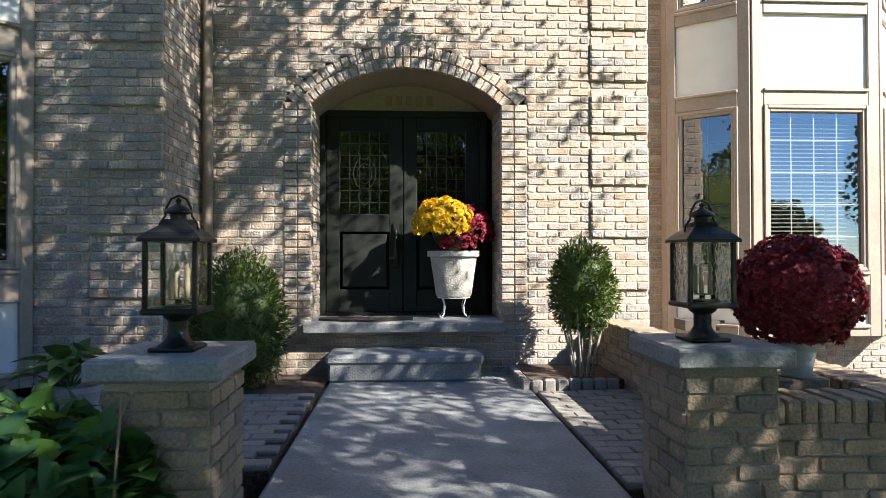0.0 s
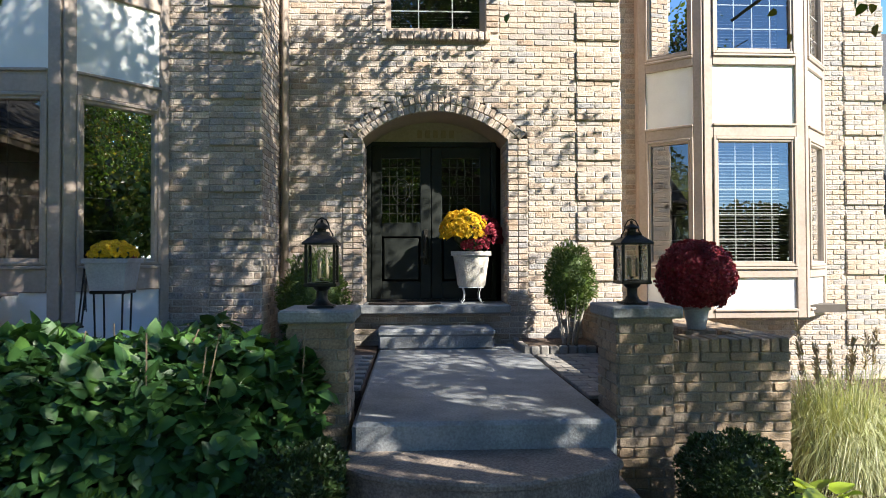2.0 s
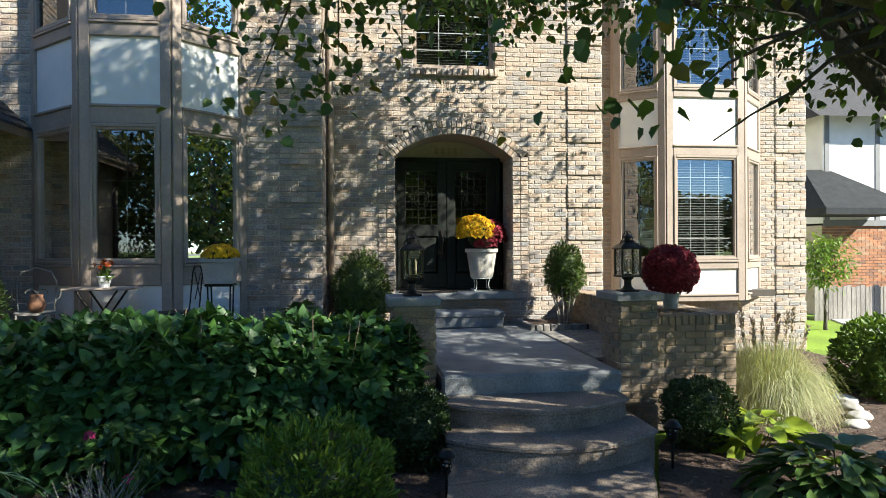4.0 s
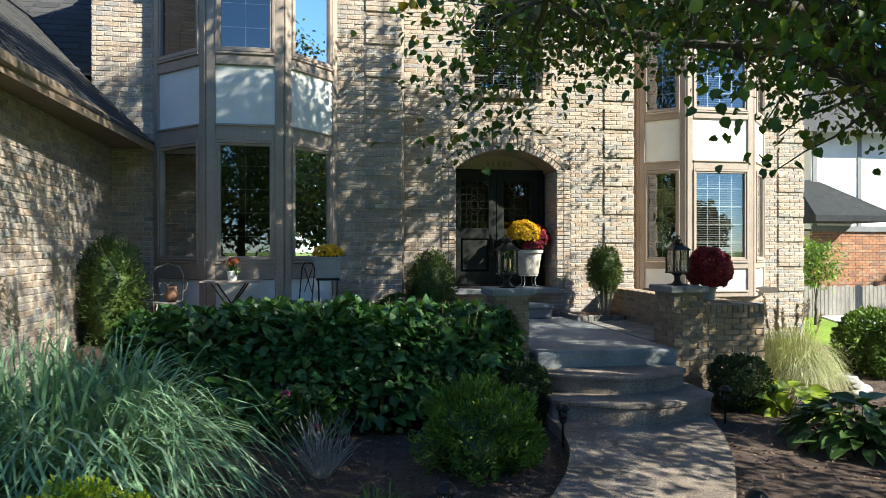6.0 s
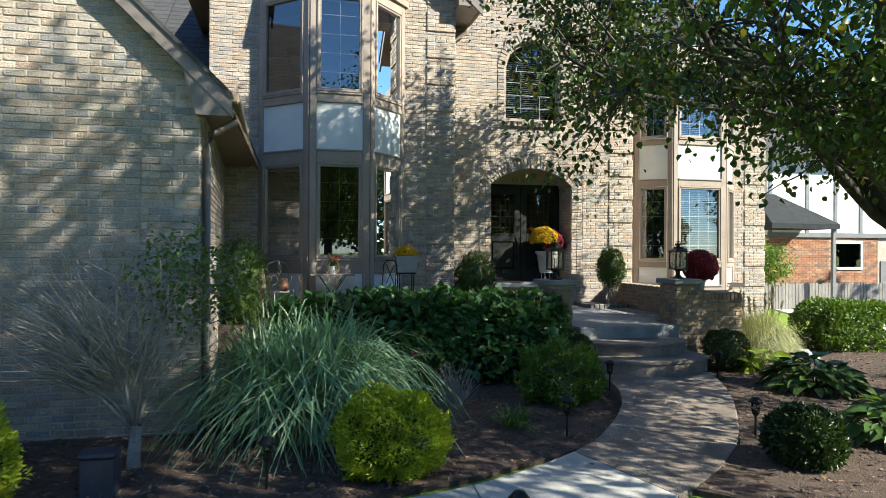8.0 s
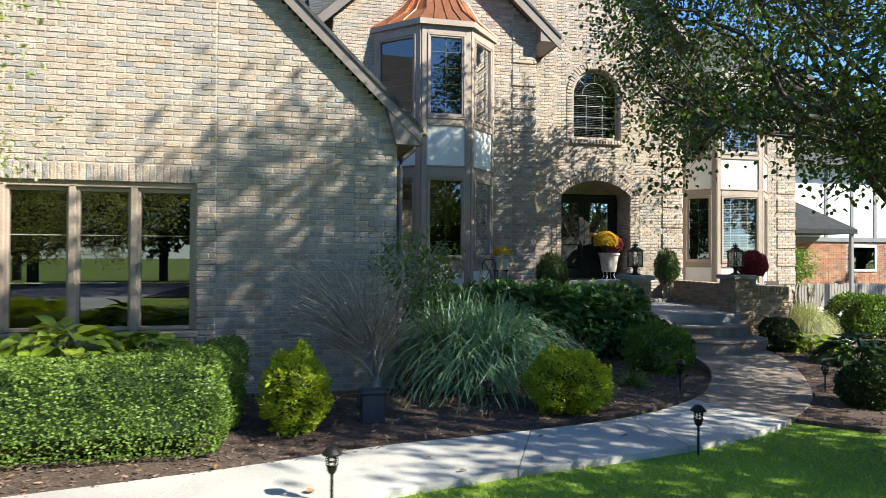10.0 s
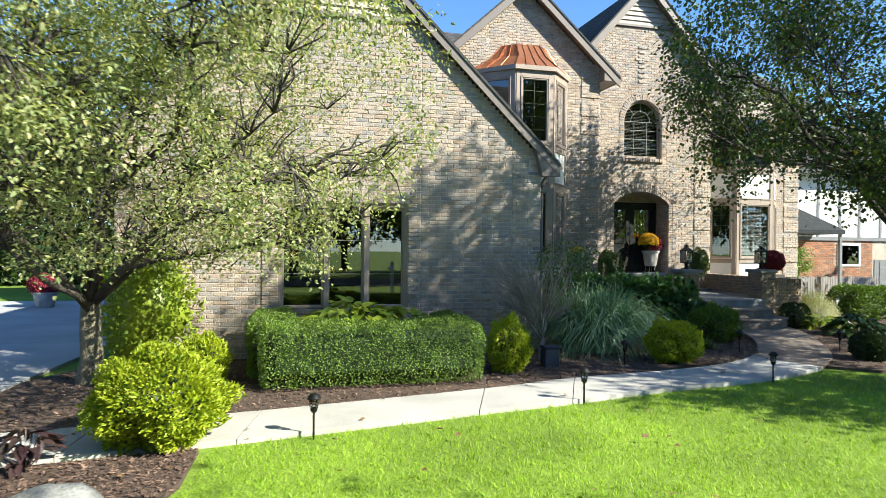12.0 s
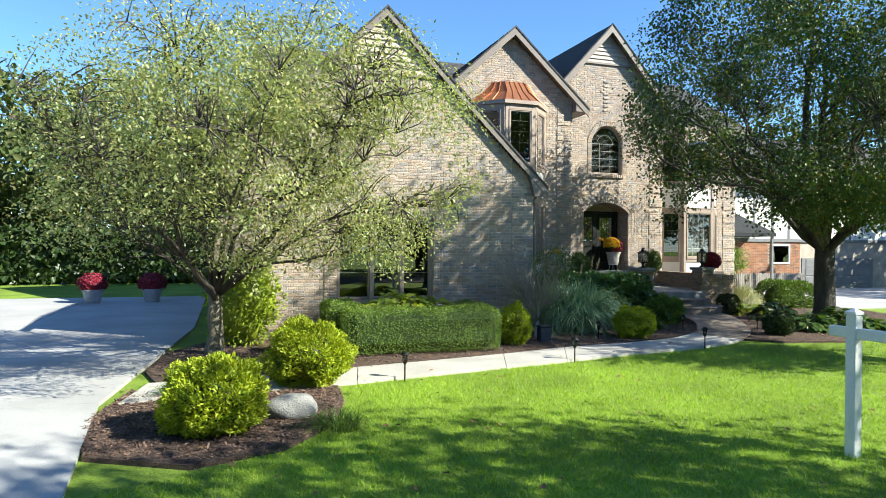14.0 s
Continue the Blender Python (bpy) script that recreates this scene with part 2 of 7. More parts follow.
M_LOUVRE = material("wood_siding_paint", [(0.37, 0.31, 0.265), (0.43, 0.365, 0.315)], 0.65, 3, 30, 0.1, stain=0.15, stretch=(0.3, 1, 2))
M_MULCH = material("brown_mulch", [(0.055, 0.036, 0.027), (0.10, 0.066, 0.05), (0.075, 0.05, 0.038)], 0.95, 9, 70, 1.0, stain=0.5)
M_CHIP = material("mulch_chip", [(0.055, 0.034, 0.026), (0.15, 0.09, 0.066), (0.09, 0.055, 0.042), (0.30, 0.20, 0.15), (0.12, 0.07, 0.05)], 0.95, 9, 90, 0.3, "island", stain=0.35)
M_SOIL = material("lawn_soil", [(0.13, 0.215, 0.016), (0.20, 0.30, 0.025)], 0.95, 0.7, 40, 0.8, stain=0.35)
M_GRASS = material("lawn_grass", [(0.16, 0.30, 0.013), (0.27, 0.45, 0.02), (0.22, 0.38, 0.016), (0.38, 0.50, 0.045), (0.25, 0.42, 0.018)], 0.6, 0.7, 8, 0.0, "island", stain=0.25, translucent=0.35)
M_LINDEN = material("linden_leaf", [(0.043, 0.09, 0.019), (0.058, 0.115, 0.023), (0.035, 0.072, 0.017), (0.085, 0.145, 0.027), (0.047, 0.095, 0.02), (0.18, 0.14, 0.022)], 0.45, 1, 9, 0.0, "island", stain=0.2, translucent=0.32)
M_CRAB = material("crabapple_leaf", [(0.24, 0.30, 0.12), (0.35, 0.39, 0.18), (0.16, 0.23, 0.09), (0.50, 0.50, 0.28), (0.25, 0.32, 0.13), (0.42, 0.37, 0.18)], 0.38, 1, 9, 0.0, "island", stain=0.2, translucent=0.42)
M_BOX = material("hedge_leaf", [(0.07, 0.135, 0.022), (0.10, 0.175, 0.028), (0.13, 0.21, 0.035), (0.06, 0.11, 0.02)], 0.5, 1.5, 9, 0.0, "island", stain=0.25, translucent=0.28)
M_HEDGE = material("clipped_hedge_leaf", [(0.095, 0.17, 0.027), (0.14, 0.235, 0.036), (0.19, 0.29, 0.046), (0.06, 0.11, 0.022)], 0.5, 1.5, 9, 0.0, "island", stain=0.25, translucent=0.28)
# boxwood leaves, and the dark cores that paint shade inside other shrubs
M_BOXD_SHADE = material("dark_boxwood_leaf", [(0.022, 0.045, 0.013), (0.035, 0.065, 0.017), (0.045, 0.08, 0.02)], 0.45, 1.5, 9, 0.0, "island", stain=0.25, translucent=0.2)
M_YEW = material("yew_needle", [(0.045, 0.085, 0.017), (0.075, 0.125, 0.022), (0.12, 0.165, 0.032)], 0.5, 1.5, 9, 0.0, "island", stain=0.25, translucent=0.2)
M_GOLD = material("gold_cypress_leaf", [(0.27, 0.36, 0.018), (0.36, 0.44, 0.022), (0.44, 0.49, 0.03), (0.18, 0.28, 0.018)], 0.55, 1.5, 9, 0.0, "island", stain=0.25, translucent=0.3)
M_FEATHER = material("green_gold_cypress_leaf", [(0.10, 0.19, 0.028), (0.15, 0.26, 0.034), (0.07, 0.14, 0.024), (0.24, 0.33, 0.04)], 0.5, 1.5, 9, 0.0, "island", stain=0.25, translucent=0.28)
M_HYD = material("hydrangea_leaf", [(0.035, 0.095, 0.03), (0.058, 0.14, 0.038), (0.048, 0.12, 0.036), (0.10, 0.21, 0.045)], 0.42, 2, 14, 0.1, "island", stain=0.25, translucent=0.25)
M_HOSTA = material("hosta_leaf", [(0.06, 0.115, 0.03), (0.085, 0.15, 0.035), (0.05, 0.10, 0.028)], 0.45, 2, 14, 0.1, "island", stain=0.2, translucent=0.25)
M_HOSTA_Y = material("lime_hosta_leaf", [(0.22, 0.31, 0.03), (0.30, 0.37, 0.035), (0.18, 0.28, 0.03)], 0.45, 2, 14, 0.1, "island", stain=0.2, translucent=0.3)
M_MISC = material("maiden_grass_blade", [(0.155, 0.285, 0.155), (0.22, 0.37, 0.21), (0.11, 0.215, 0.115), (0.36, 0.47, 0.32)], 0.5, 2, 14, 0.0, "island", stain=0.2, translucent=0.25)
M_PALE = material("pale_grass_blade", [(0.36, 0.38, 0.20), (0.45, 0.45, 0.27), (0.28, 0.32, 0.14), (0.54, 0.51, 0.36)], 0.5, 2, 14, 0.0, "island", stain=0.2, translucent=0.3)
M_PLUME = material("grass_plume", [(0.42, 0.34, 0.29), (0.52, 0.44, 0.39)], 0.8, 4, 40, 0.0, "island", stain=0.2, translucent=0.3)
M_BARK = material("grey_bark", [(0.05, 0.043, 0.036), (0.09, 0.078, 0.066)], 0.95, 4, 30, 0.8, stain=0.4, stretch=(2, 2, 0.5))
M_BARK_L = material("lichened_bark", [(0.13, 0.115, 0.085), (0.21, 0.19, 0.135), (0.10, 0.085, 0.065)], 0.95, 5, 40, 0.8, stain=0.4, stretch=(2, 2, 0.6))
M_TWIG = material("dry_twig", [(0.24, 0.215, 0.19), (0.34, 0.31, 0.28)], 0.9, 4, 40, 0.3, stain=0.25)
M_MUM_RED = material("crimson_mum_petal", [(0.14, 0.008, 0.02), (0.25, 0.014, 0.035), (0.36, 0.03, 0.065), (0.10, 0.005, 0.015)], 0.6, 4, 20, 0.0, "island", stain=0.2, translucent=0.15)
M_MUM_YEL = material("yellow_mum_petal", [(0.72, 0.44, 0.012), (0.80, 0.54, 0.02), (0.62, 0.34, 0.008)], 0.6, 4, 20, 0.0, "island", stain=0.15, translucent=0.15)
M_POT_STONE = material("cast_stone_pot", [(0.42, 0.39, 0.35), (0.52, 0.49, 0.45)], 0.85, 6, 60, 0.5, stain=0.2)
M_POT_GREY = material("grey_planter", [(0.30, 0.31, 0.33), (0.37, 0.38, 0.40)], 0.6, 6, 60, 0.1, stain=0.15)
M_TERRA = material("terracotta", [(0.30, 0.14, 0.08), (0.38, 0.19, 0.11)], 0.8, 8, 60, 0.2, stain=0.2)
M_WHITE = material("white_vinyl", [(0.74, 0.75, 0.76), (0.80, 0.81, 0.82)], 0.4, 3, 40, 0.03, stain=0.06)
M_ROCK = material("grey_boulder", [(0.17, 0.175, 0.17), (0.27, 0.27, 0.26)], 0.9, 5, 50, 0.8, stain=0.3)
M_MAT = material("brown_doormat", [(0.035, 0.024, 0.02), (0.06, 0.042, 0.034)], 1.0, 8, 200, 0.6, stain=0.3)
M_NB_BRICK = material("orange_brick", [(0.32, 0.15, 0.085), (0.42, 0.20, 0.11), (0.22, 0.12, 0.085), (0.40, 0.26, 0.17)], 0.9, 5, 40, 0.4, "island", stain=0.25)
M_NB_GREY = material("grey_timber_paint", [(0.16, 0.165, 0.175), (0.2, 0.205, 0.215)], 0.6, 3, 40, 0.05, stain=0.12)
M_NB_ROOF = material("slate_shingle", [(0.016, 0.019, 0.023), (0.026, 0.03, 0.035)], 0.95, 5, 60, 0.4, stain=0.3)
M_FENCE = material("weathered_fence", [(0.20, 0.185, 0.17), (0.28, 0.26, 0.24)], 0.9, 4, 40, 0.3, stain=0.25, stretch=(1, 1, 0.2))
M_FAR = material("far_tree_leaf", [(0.05, 0.085, 0.02), (0.08, 0.12, 0.03), (0.12, 0.12, 0.03), (0.04, 0.07, 0.02)], 0.7, 0.4, 3, 0.0, "island", stain=0.3, translucent=0.2)
M_ASPHALT = material("asphalt", [(0.045, 0.045, 0.047), (0.06, 0.06, 0.06)], 0.9, 0.8, 120, 0.4, stain=0.2)
M_BLUE = material("dark_blue_plastic", [(0.02, 0.026, 0.045), (0.03, 0.038, 0.06)], 0.5, 5, 50, 0.1, stain=0.3)
M_PURPLE = material("dark_purple_leaf", [(0.035, 0.018, 0.022), (0.06, 0.03, 0.034), (0.045, 0.035, 0.025)], 0.45, 2, 14, 0.1, "island", stain=0.25, translucent=0.15)
M_CABLE = material("black_cable", [(0.02, 0.02, 0.02), (0.03, 0.03, 0.03)], 0.6, 8, 60, 0.0)
M_BULB = material("candle_sleeve", [(0.36, 0.29, 0.20), (0.42, 0.35, 0.25)], 0.5, 8, 60, 0.0, stain=0.1)

# ---- large structure: ground ----
C = 0.0677  # brick course
PATIO, SILL = 0.66, 1.12
ground = structure("ground", Mesh().add([(-260, -260, -0.03), (260, -260, -0.03), (260, 260, -0.03), (-260, 260, -0.03)], [(0, 1, 2, 3)]), M_SOIL, "green lawn ground running to the horizon", "ground")

BED = [(-13.3, -1.0), (-13.45, -2.6), (-13.2, -3.55), (-10.4, -3.25), (-7.7, -2.68), (-5.5, -2.1), (-3.6, -1.5), (-2.3, -0.9), (-1.35, 0.3), (-1.08, 1.3), (-1.0, 3.2), (-1.0, 5.2), (-6.1, 5.2), (-6.1, 0.3), (-12.6, 0.3)]
BED_R = [(0.9, 2.2), (0.1, 0.5), (-1.0, -1.15), (-2.1, -2.1), (-1.6, -2.6), (-0.2, -2.9), (2.4, -2.3), (5.6, -0.4), (6.6, 2.6), (6.2, 4.6), (5.6, 6.0), (5.6, 6.9), (1.9, 6.9), (1.9, 3.4)]
BED_L = [(-13.45, -3.9), (-13.7, -5.4), (-13.5, -6.7), (-12.6, -7.2), (-11.8, -6.9), (-11.25, -6.2), (-10.95, -5.2), (-10.9, -4.38), (-13.0, -4.65)]
for outline in (BED, BED_R, BED_L):
    structure("planting_bed", Mesh().prism(outline, -0.2, 0.015), M_MULCH, "bed of dark brown bark mulch", "mulch bed")

# concrete walk: outer and inner edge, from the drive to the steps
OUTER = [(-13.5, -4.75), (-12.0, -4.42), (-10.6, -4.18), (-8.15, -3.66), (-6.95, -3.42), (-5.4, -3.06), (-3.75, -2.76), (-2.3, -2.2), (-1.1, -1.22), (-0.05, 0.25), (0.5, 1.5), (0.62, 2.35)]
INNER = [(-13.3, -3.62), (-11.9, -3.45), (-10.4, -3.18), (-7.75, -2.62), (-6.35, -2.22), (-4.9, -2.0), (-3.67, -1.7), (-2.6, -1.1), (-1.9, -0.4), (-1.35, 0.4), (-1.1, 1.2), (-1.04, 2.35)]


def smooth_line(pts, n):
    """A rounded line through pts, n steps between each two."""
    out = []
    for i in range(len(pts) - 1):
        p = [Vector((*pts[min(max(i + k, 0), len(pts) - 1)], 0)) for k in (-1, 0, 1, 2)]
        for j in range(n):
            t = j / n
            q = 0.5 * (2 * p[1] + (p[2] - p[0]) * t + (2 * p[0] - 5 * p[1] + 4 * p[2] - p[3]) * t * t + (3 * p[1] - p[0] - 3 * p[2] + p[3]) * t ** 3)
            out.append((q.x, q.y))
    return out + [tuple(pts[-1])]


walk_out, walk_in = smooth_line(OUTER, 6), smooth_line(INNER, 6)


def rise_at(x, y):
    """The path climbs gently to the foot of the steps."""
    t = min(max((y + 0.9) / 2.3, 0.0), 1.0)
    return 0.10 * t * t * (3 - 2 * t) if x > -2.6 else 0.0


footpath = tagged(new("footpath"), "pale concrete garden path curving from driveway to steps", "path", "", "structure")
for a in range(0, len(walk_out) - 1, 6):
    b = min(a + 6, len(walk_out) - 1)
    o, i2 = walk_out[a:b + 1], walk_in[a:b + 1]

    def nudge(p, q, d=0.006):
        w = (Vector(q) - Vector(p)).normalized() * d
        return (p[0] + w.x, p[1] + w.y)
    o = [nudge(o[0], o[1])] + o[1:-1] + [nudge(o[-1], o[-2])]
    i2 = [nudge(i2[0], i2[1])] + i2[1:-1] + [nudge(i2[-1], i2[-2])]
    slab_ = Mesh().prism(o + i2[::-1], -0.1, 0.03 + 0.004 * math.sin(a))
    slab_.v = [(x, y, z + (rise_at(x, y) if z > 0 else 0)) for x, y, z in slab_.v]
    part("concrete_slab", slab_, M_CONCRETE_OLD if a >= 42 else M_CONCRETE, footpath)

driveway = tagged(new("driveway"), "grey concrete driveway with dappled shade", "driveway", "", "structure")
for r, (y0, y1) in enumerate(((-30, -12), (-12, -8.2), (-8.2, -4.6), (-4.6, -1.0), (-1.0, 2.6), (2.6, 6.2), (6.2, 12.0))):
    edge = {-8.2: -13.4, -4.6: -13.72, -1.0: -13.35, 2.6: -13.0, 6.2: -13.0, 12.0: -13.0, -12: -12.9, -30: -12.4}
    for x0a, x0b, x1a, x1b in ((-16.6, -16.6, edge[y0], edge[y1]), (-20.2, -20.2, -16.62, -16.62)):
        part("concrete_slab", Mesh().prism([(x0a, y0 + 0.008), (x1a, y0 + 0.008), (x1b, y1 - 0.008), (x0b, y1 - 0.008)], -0.1, 0.02), M_DRIVE, driveway)

# ---- front steps and patio ----
steps = thing("front_steps", -0.1, 2.2, 0, "weathered concrete steps with rounded curved fronts", "steps", "", "structure")
def curved_step(x0, x1, yb, yf, bulge, z1, name):
    pts = [(x0, yb)]
    for k in range(17):
        t = k / 16
        pts.append((x0 + (x1 - x0) * t, yf - bulge * math.sin(math.pi * t) ** 0.8))
    pts.append((x1, yb))
    m = Mesh()
    rim = []
    for inset, z in ((0.02, -0.1), (0.02, z1 - 0.05), (0.0, z1 - 0.035), (0.0, z1 - 0.012), (0.012, z1)):
        rim.append([(x + 0.1 - (inset if x > 0 else -inset), y - 2.2 + inset, z) for x, y in pts])
    n = len(pts)
    for r in rim:
        m.v += r
    for i in range(len(rim) - 1):
        m.f += [(i * n + k, i * n + (k + 1) % n, (i + 1) * n + (k + 1) % n, (i + 1) * n + k) for k in range(n)]
    m.f.append(tuple((len(rim) - 1) * n + k for k in range(n)))
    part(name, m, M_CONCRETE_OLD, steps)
curved_step(-1.05, 0.64, 3.3, 1.66, 0.38, 0.32, "step")
curved_step(-1.03, 0.57, 3.4, 2.06, 0.36, 0.49, "step")

patio = structure("patio", Mesh().cbox(-1.0, 0.62, 2.32, 5.98, 0.0, PATIO, 0.025), M_STONE, "grey concrete entrance patio slab", "patio")
structure("patio_base", Mesh().box(-6.2, -1.02, 3.35, 5.1, -0.1, PATIO - 0.01).box(-2.2, -1.02, 5.1, 6.0, -0.1, PATIO - 0.01).box(0.64, 1.36, 3.05, 6.0, 0.0, PATIO - 0.03), M_MULCH, "raised earth bed beside the patio", "raised bed")

# landing and loose step block before the door
structure("door_landing", Mesh().cbox(-1.26, 0.50, 5.83, 6.62, SILL - 0.10, SILL, 0.015), M_STONE, "grey limestone door landing slab", "landing")
tagged(part("stone_step", Mesh().cbox(-1.0, 0.26, 5.52, 5.99, PATIO, 0.88, 0.02).cbox(-1.02, 0.28, 5.5, 5.99, 0.80, 0.885, 0.025), M_STONE), "grey cut limestone step block on the patio", "step", "", "structure")

# ---- large structure: walls ----
ARCH_X, ARCH_Z, ARCH_R, ARCH_H = -0.355, 2.123, 1.247, 0.845   # entrance arch: centre, radius, half width
WIN_X, WIN_Z, WIN_R = -0.345, 5.335, 0.585                       # arched window


def cut(spans, a, b):
    out = []
    for u0, u1 in spans:
        if b <= u0 or a >= u1:
            out.append((u0, u1))
            continue
        if a > u0:
            out.append((u0, a))
        if b < u1:
            out.append((b, u1))
    return out


def gable(x0, x1, peak, top, slope):
    return lambda z: [(max(x0, peak - (top - z) / slope), min(x1, peak + (top - z) / slope))] if z < top else []


def free_entry(z, trim=0.0):
    sp = gable(-2.35, 1.84, -0.34, 9.04, 1.1)(z)
    if z > 7.98:
        return []
    if SILL - 0.1 < z < 3.04:
        sp = cut(sp, ARCH_X - 1.085 + trim, ARCH_X + 1.085 - trim)
    elif 3.04 <= z < ARCH_Z + ARCH_R + 0.2 - trim:
        h = math.sqrt(max(0, (ARCH_R + 0.205 - trim) ** 2 - (z - ARCH_Z) ** 2))
        sp = cut(sp, ARCH_X - min(h, 1.085 - trim), ARCH_X + min(h, 1.085 - trim))
    r = WIN_R + 0.16 - trim
    if 4.2 < z < WIN_Z:
        sp = cut(sp, WIN_X - r, WIN_X + r)
    elif WIN_Z <= z < WIN_Z + r:
        h = math.sqrt(r * r - (z - WIN_Z) ** 2)
        sp = cut(sp, WIN_X - h, WIN_X + h)
    return [s for s in sp if s[1] - s[0] > 0.01]


def free_bay(z):
    sp = gable(-6.35, -2.16, -4.22, 8.24, 0.91)(z)
    return cut(sp, -5.53, -3.1) if z < 6.12 else sp


def free_garage(z):
    sp = gable(-12.55, -5.84, -9.22, 6.62, 0.978)(z)
    if z > 5.45:
        return []
    return cut(sp, -10.21, -8.16) if 0.70 < z < 2.46 else sp


def free_right(z):
    return cut([(1.84, 5.8)], 2.37, 4.95) if z > 0.92 else [(1.84, 5.8)]


def quoin(x, z, x0, x1, z0, rows=7, high=5):
    """How far a corner block of brick stands proud at x, z."""
    return 0.024 if x0 < x < x1 and (z - z0) / C % rows < high else 0.0


def proud_entry(x, z):
    if abs(x + 0.38) < 0.05 and 6.35 < z < 7.4 or abs(x + 0.38) < 0.16 and 6.95 < z < 7.1:
        return 0.025
    return quoin(x, z, 1.31, 1.84, 1.838 - 10 * 7 * C) if z < 6.9 else 0.0


def proud_bay(x, z):
    return quoin(x, z, -2.68, -2.16, 2.342 - 7 * 7 * C) if z < 6.2 else 0.0


def proud_garage(x, z):
    if 0.6 < z < 2.66 and (-10.46 < x < -10.2 or -8.17 < x < -7.95):
        return 0.018
    return 0.6 * quoin(x, z, -6.36, -5.84, 2.30 - 7 * 7 * C) if z < 3.2 else 0.0


def proud_right(x, z):
    return quoin(x, z, 5.25, 5.8, 1.9 - 5 * 7 * C, 7, 5)


flat = lambda x, z: 0.0
WALLS = []


def wall(name, origin, way, normal, z0, z1, free, proud, label, near=None, thick=0.22, cuts=()):
    """A wall's mortar core, a strip for each course; its bricks are laid at the end of the file."""
    (ox, oy), (ux, uy), (nx, ny) = origin, way, normal
    m = Mesh()
    z = z0
    while z < z1 - 1e-6:
        for u0, u1 in free(z + C / 2):
            q = [(ox + ux * u - nx * d, oy + uy * u - ny * d) for u, d in ((u0, 0.001), (u1, 0.001), (u1, thick), (u0, thick))]
            if (q[1][0] - q[0][0]) * (q[2][1] - q[0][1]) - (q[1][1] - q[0][1]) * (q[2][0] - q[0][0]) < 0:
                q = q[::-1]
            m.prism(q, z, z + C)
        z += C
    ob = structure(name, m, M_MORTAR, label, "wall")
    WALLS.append((ob, origin, way, normal, z0, z1, free, proud, near, cuts))
    return ob


wall("wall_entry", (0, 6.0), (1, 0), (0, -1), 0.64, 8.02, free_entry, proud_entry, "sunlit buff brick entrance wall under a gable", lambda x, z: 0.55 < x < 1.9 and 1.2 < z < 4.0, cuts=(1.31,))
wall("wall_left_gable", (0, 5.1), (1, 0), (0, -1), 0.64, 8.4, free_bay, proud_bay, "buff brick gable wall with a bay window", lambda x, z: -3.1 < x < -2.1 and 1.2 < z < 4.2, cuts=(-2.68,))
wall("wall_return", (-2.16, 0), (0, 1), (1, 0), 0.64, 6.5, lambda z: [(5.1, 6.0)], flat, "narrow brick return beside the entrance", lambda u, z: z < 3.6)
wall("wall_entry_return", (1.84, 0), (0, 1), (1, 0), 0.2, 6.6, lambda z: [(6.01, 7.0)], flat, "brick return between the entrance and the sunlit bay")
gw = Vector((-6.1 + 5.84, 5.1 - 0.21)).normalized()
wall("wall_garage_front", (0, 0.21), (1, 0), (0, -1), -0.1, 5.5, free_garage, proud_garage, "pale buff brick garage gable wall", lambda x, z: -8.2 < x < -6.4 and 0.9 < z < 2.7, cuts=(-10.46, -7.95, -6.36))
wall("wall_garage_side", (-5.84, 0.21), tuple(gw), (gw.y, -gw.x), -0.1, 3.25, lambda z: [(0.0, 4.9)], flat, "brick garage side wall in raking sun", lambda u, z: u > 1.2 and z > 1.5)
wall("wall_right", (0, 7.0), (1, 0), (0, -1), 0.2 - 4 * C, 6.3, free_right, proud_right, "brick wall with proud corner blocks beside a bay", lambda x, z: x > 4.9 and 0.9 < z < 3.6, cuts=(5.25,))
# plain outer walls that close the house
structure("wall_back", Mesh().box(-12.5, 5.8, 15.0, 15.2, -0.1, 6.3).box(5.6, 5.8, 7.2, 15.0, 0, 6.3).box(-12.5, -12.3, 0.43, 15.0, -0.1, 3.3).box(-6.35, -6.15, 5.2, 9.3, 0, 6.4), M_MORTAR, "plain outer walls closing the house", "wall")
# floors, inner walls and ceilings painted dark for dim rooms behind the glass
structure("floor_ground", Mesh().box(-12.3, 5.6, 7.3, 15.0, 0.95, 1.05).box(-6.1, -2.3, 5.3, 7.3, 0.95, 1.05).box(2.4, 4.9, 6.5, 7.3, 0.95, 1.05), M_ROOM_SHADE, "plain floor inside the house, coloured dark as room shade", "floor")
structure("floor_upper", Mesh().box(-6.1, 5.6, 7.3, 15.0, 3.65, 3.8).box(-6.1, -2.3, 5.3, 7.3, 3.65, 3.8).box(-2.3, 1.6, 6.7, 7.3, 3.65, 3.8), M_ROOM_SHADE, "upper floor inside the house, coloured dark as room shade", "floor")
structure("wall_inner", Mesh().box(-6.1, 5.6, 9.2, 9.3, 1.05, 6.4).box(-2.3, -2.1, 6.3, 9.2, 1.05, 6.4).box(-12.2, -6.3, 3.4, 3.5, -0.1, 3.3), M_ROOM_SHADE, "inner walls seen through windows, coloured dark as room shade", "wall")
structure("ceiling", Mesh().box(-6.3, -2.2, 5.4, 15.0, 6.2, 6.3).box(-2.19, 1.8, 6.3, 15.0, 6.2, 6.3).box(1.81, 5.6, 7.24, 15.0, 6.2, 6.3).box(-12.4, -6.0, 0.45, 15.0, 3.25, 3.35), M_ROOM_SHADE, "flat ceiling closing the rooms, coloured dark as room shade", "ceiling")


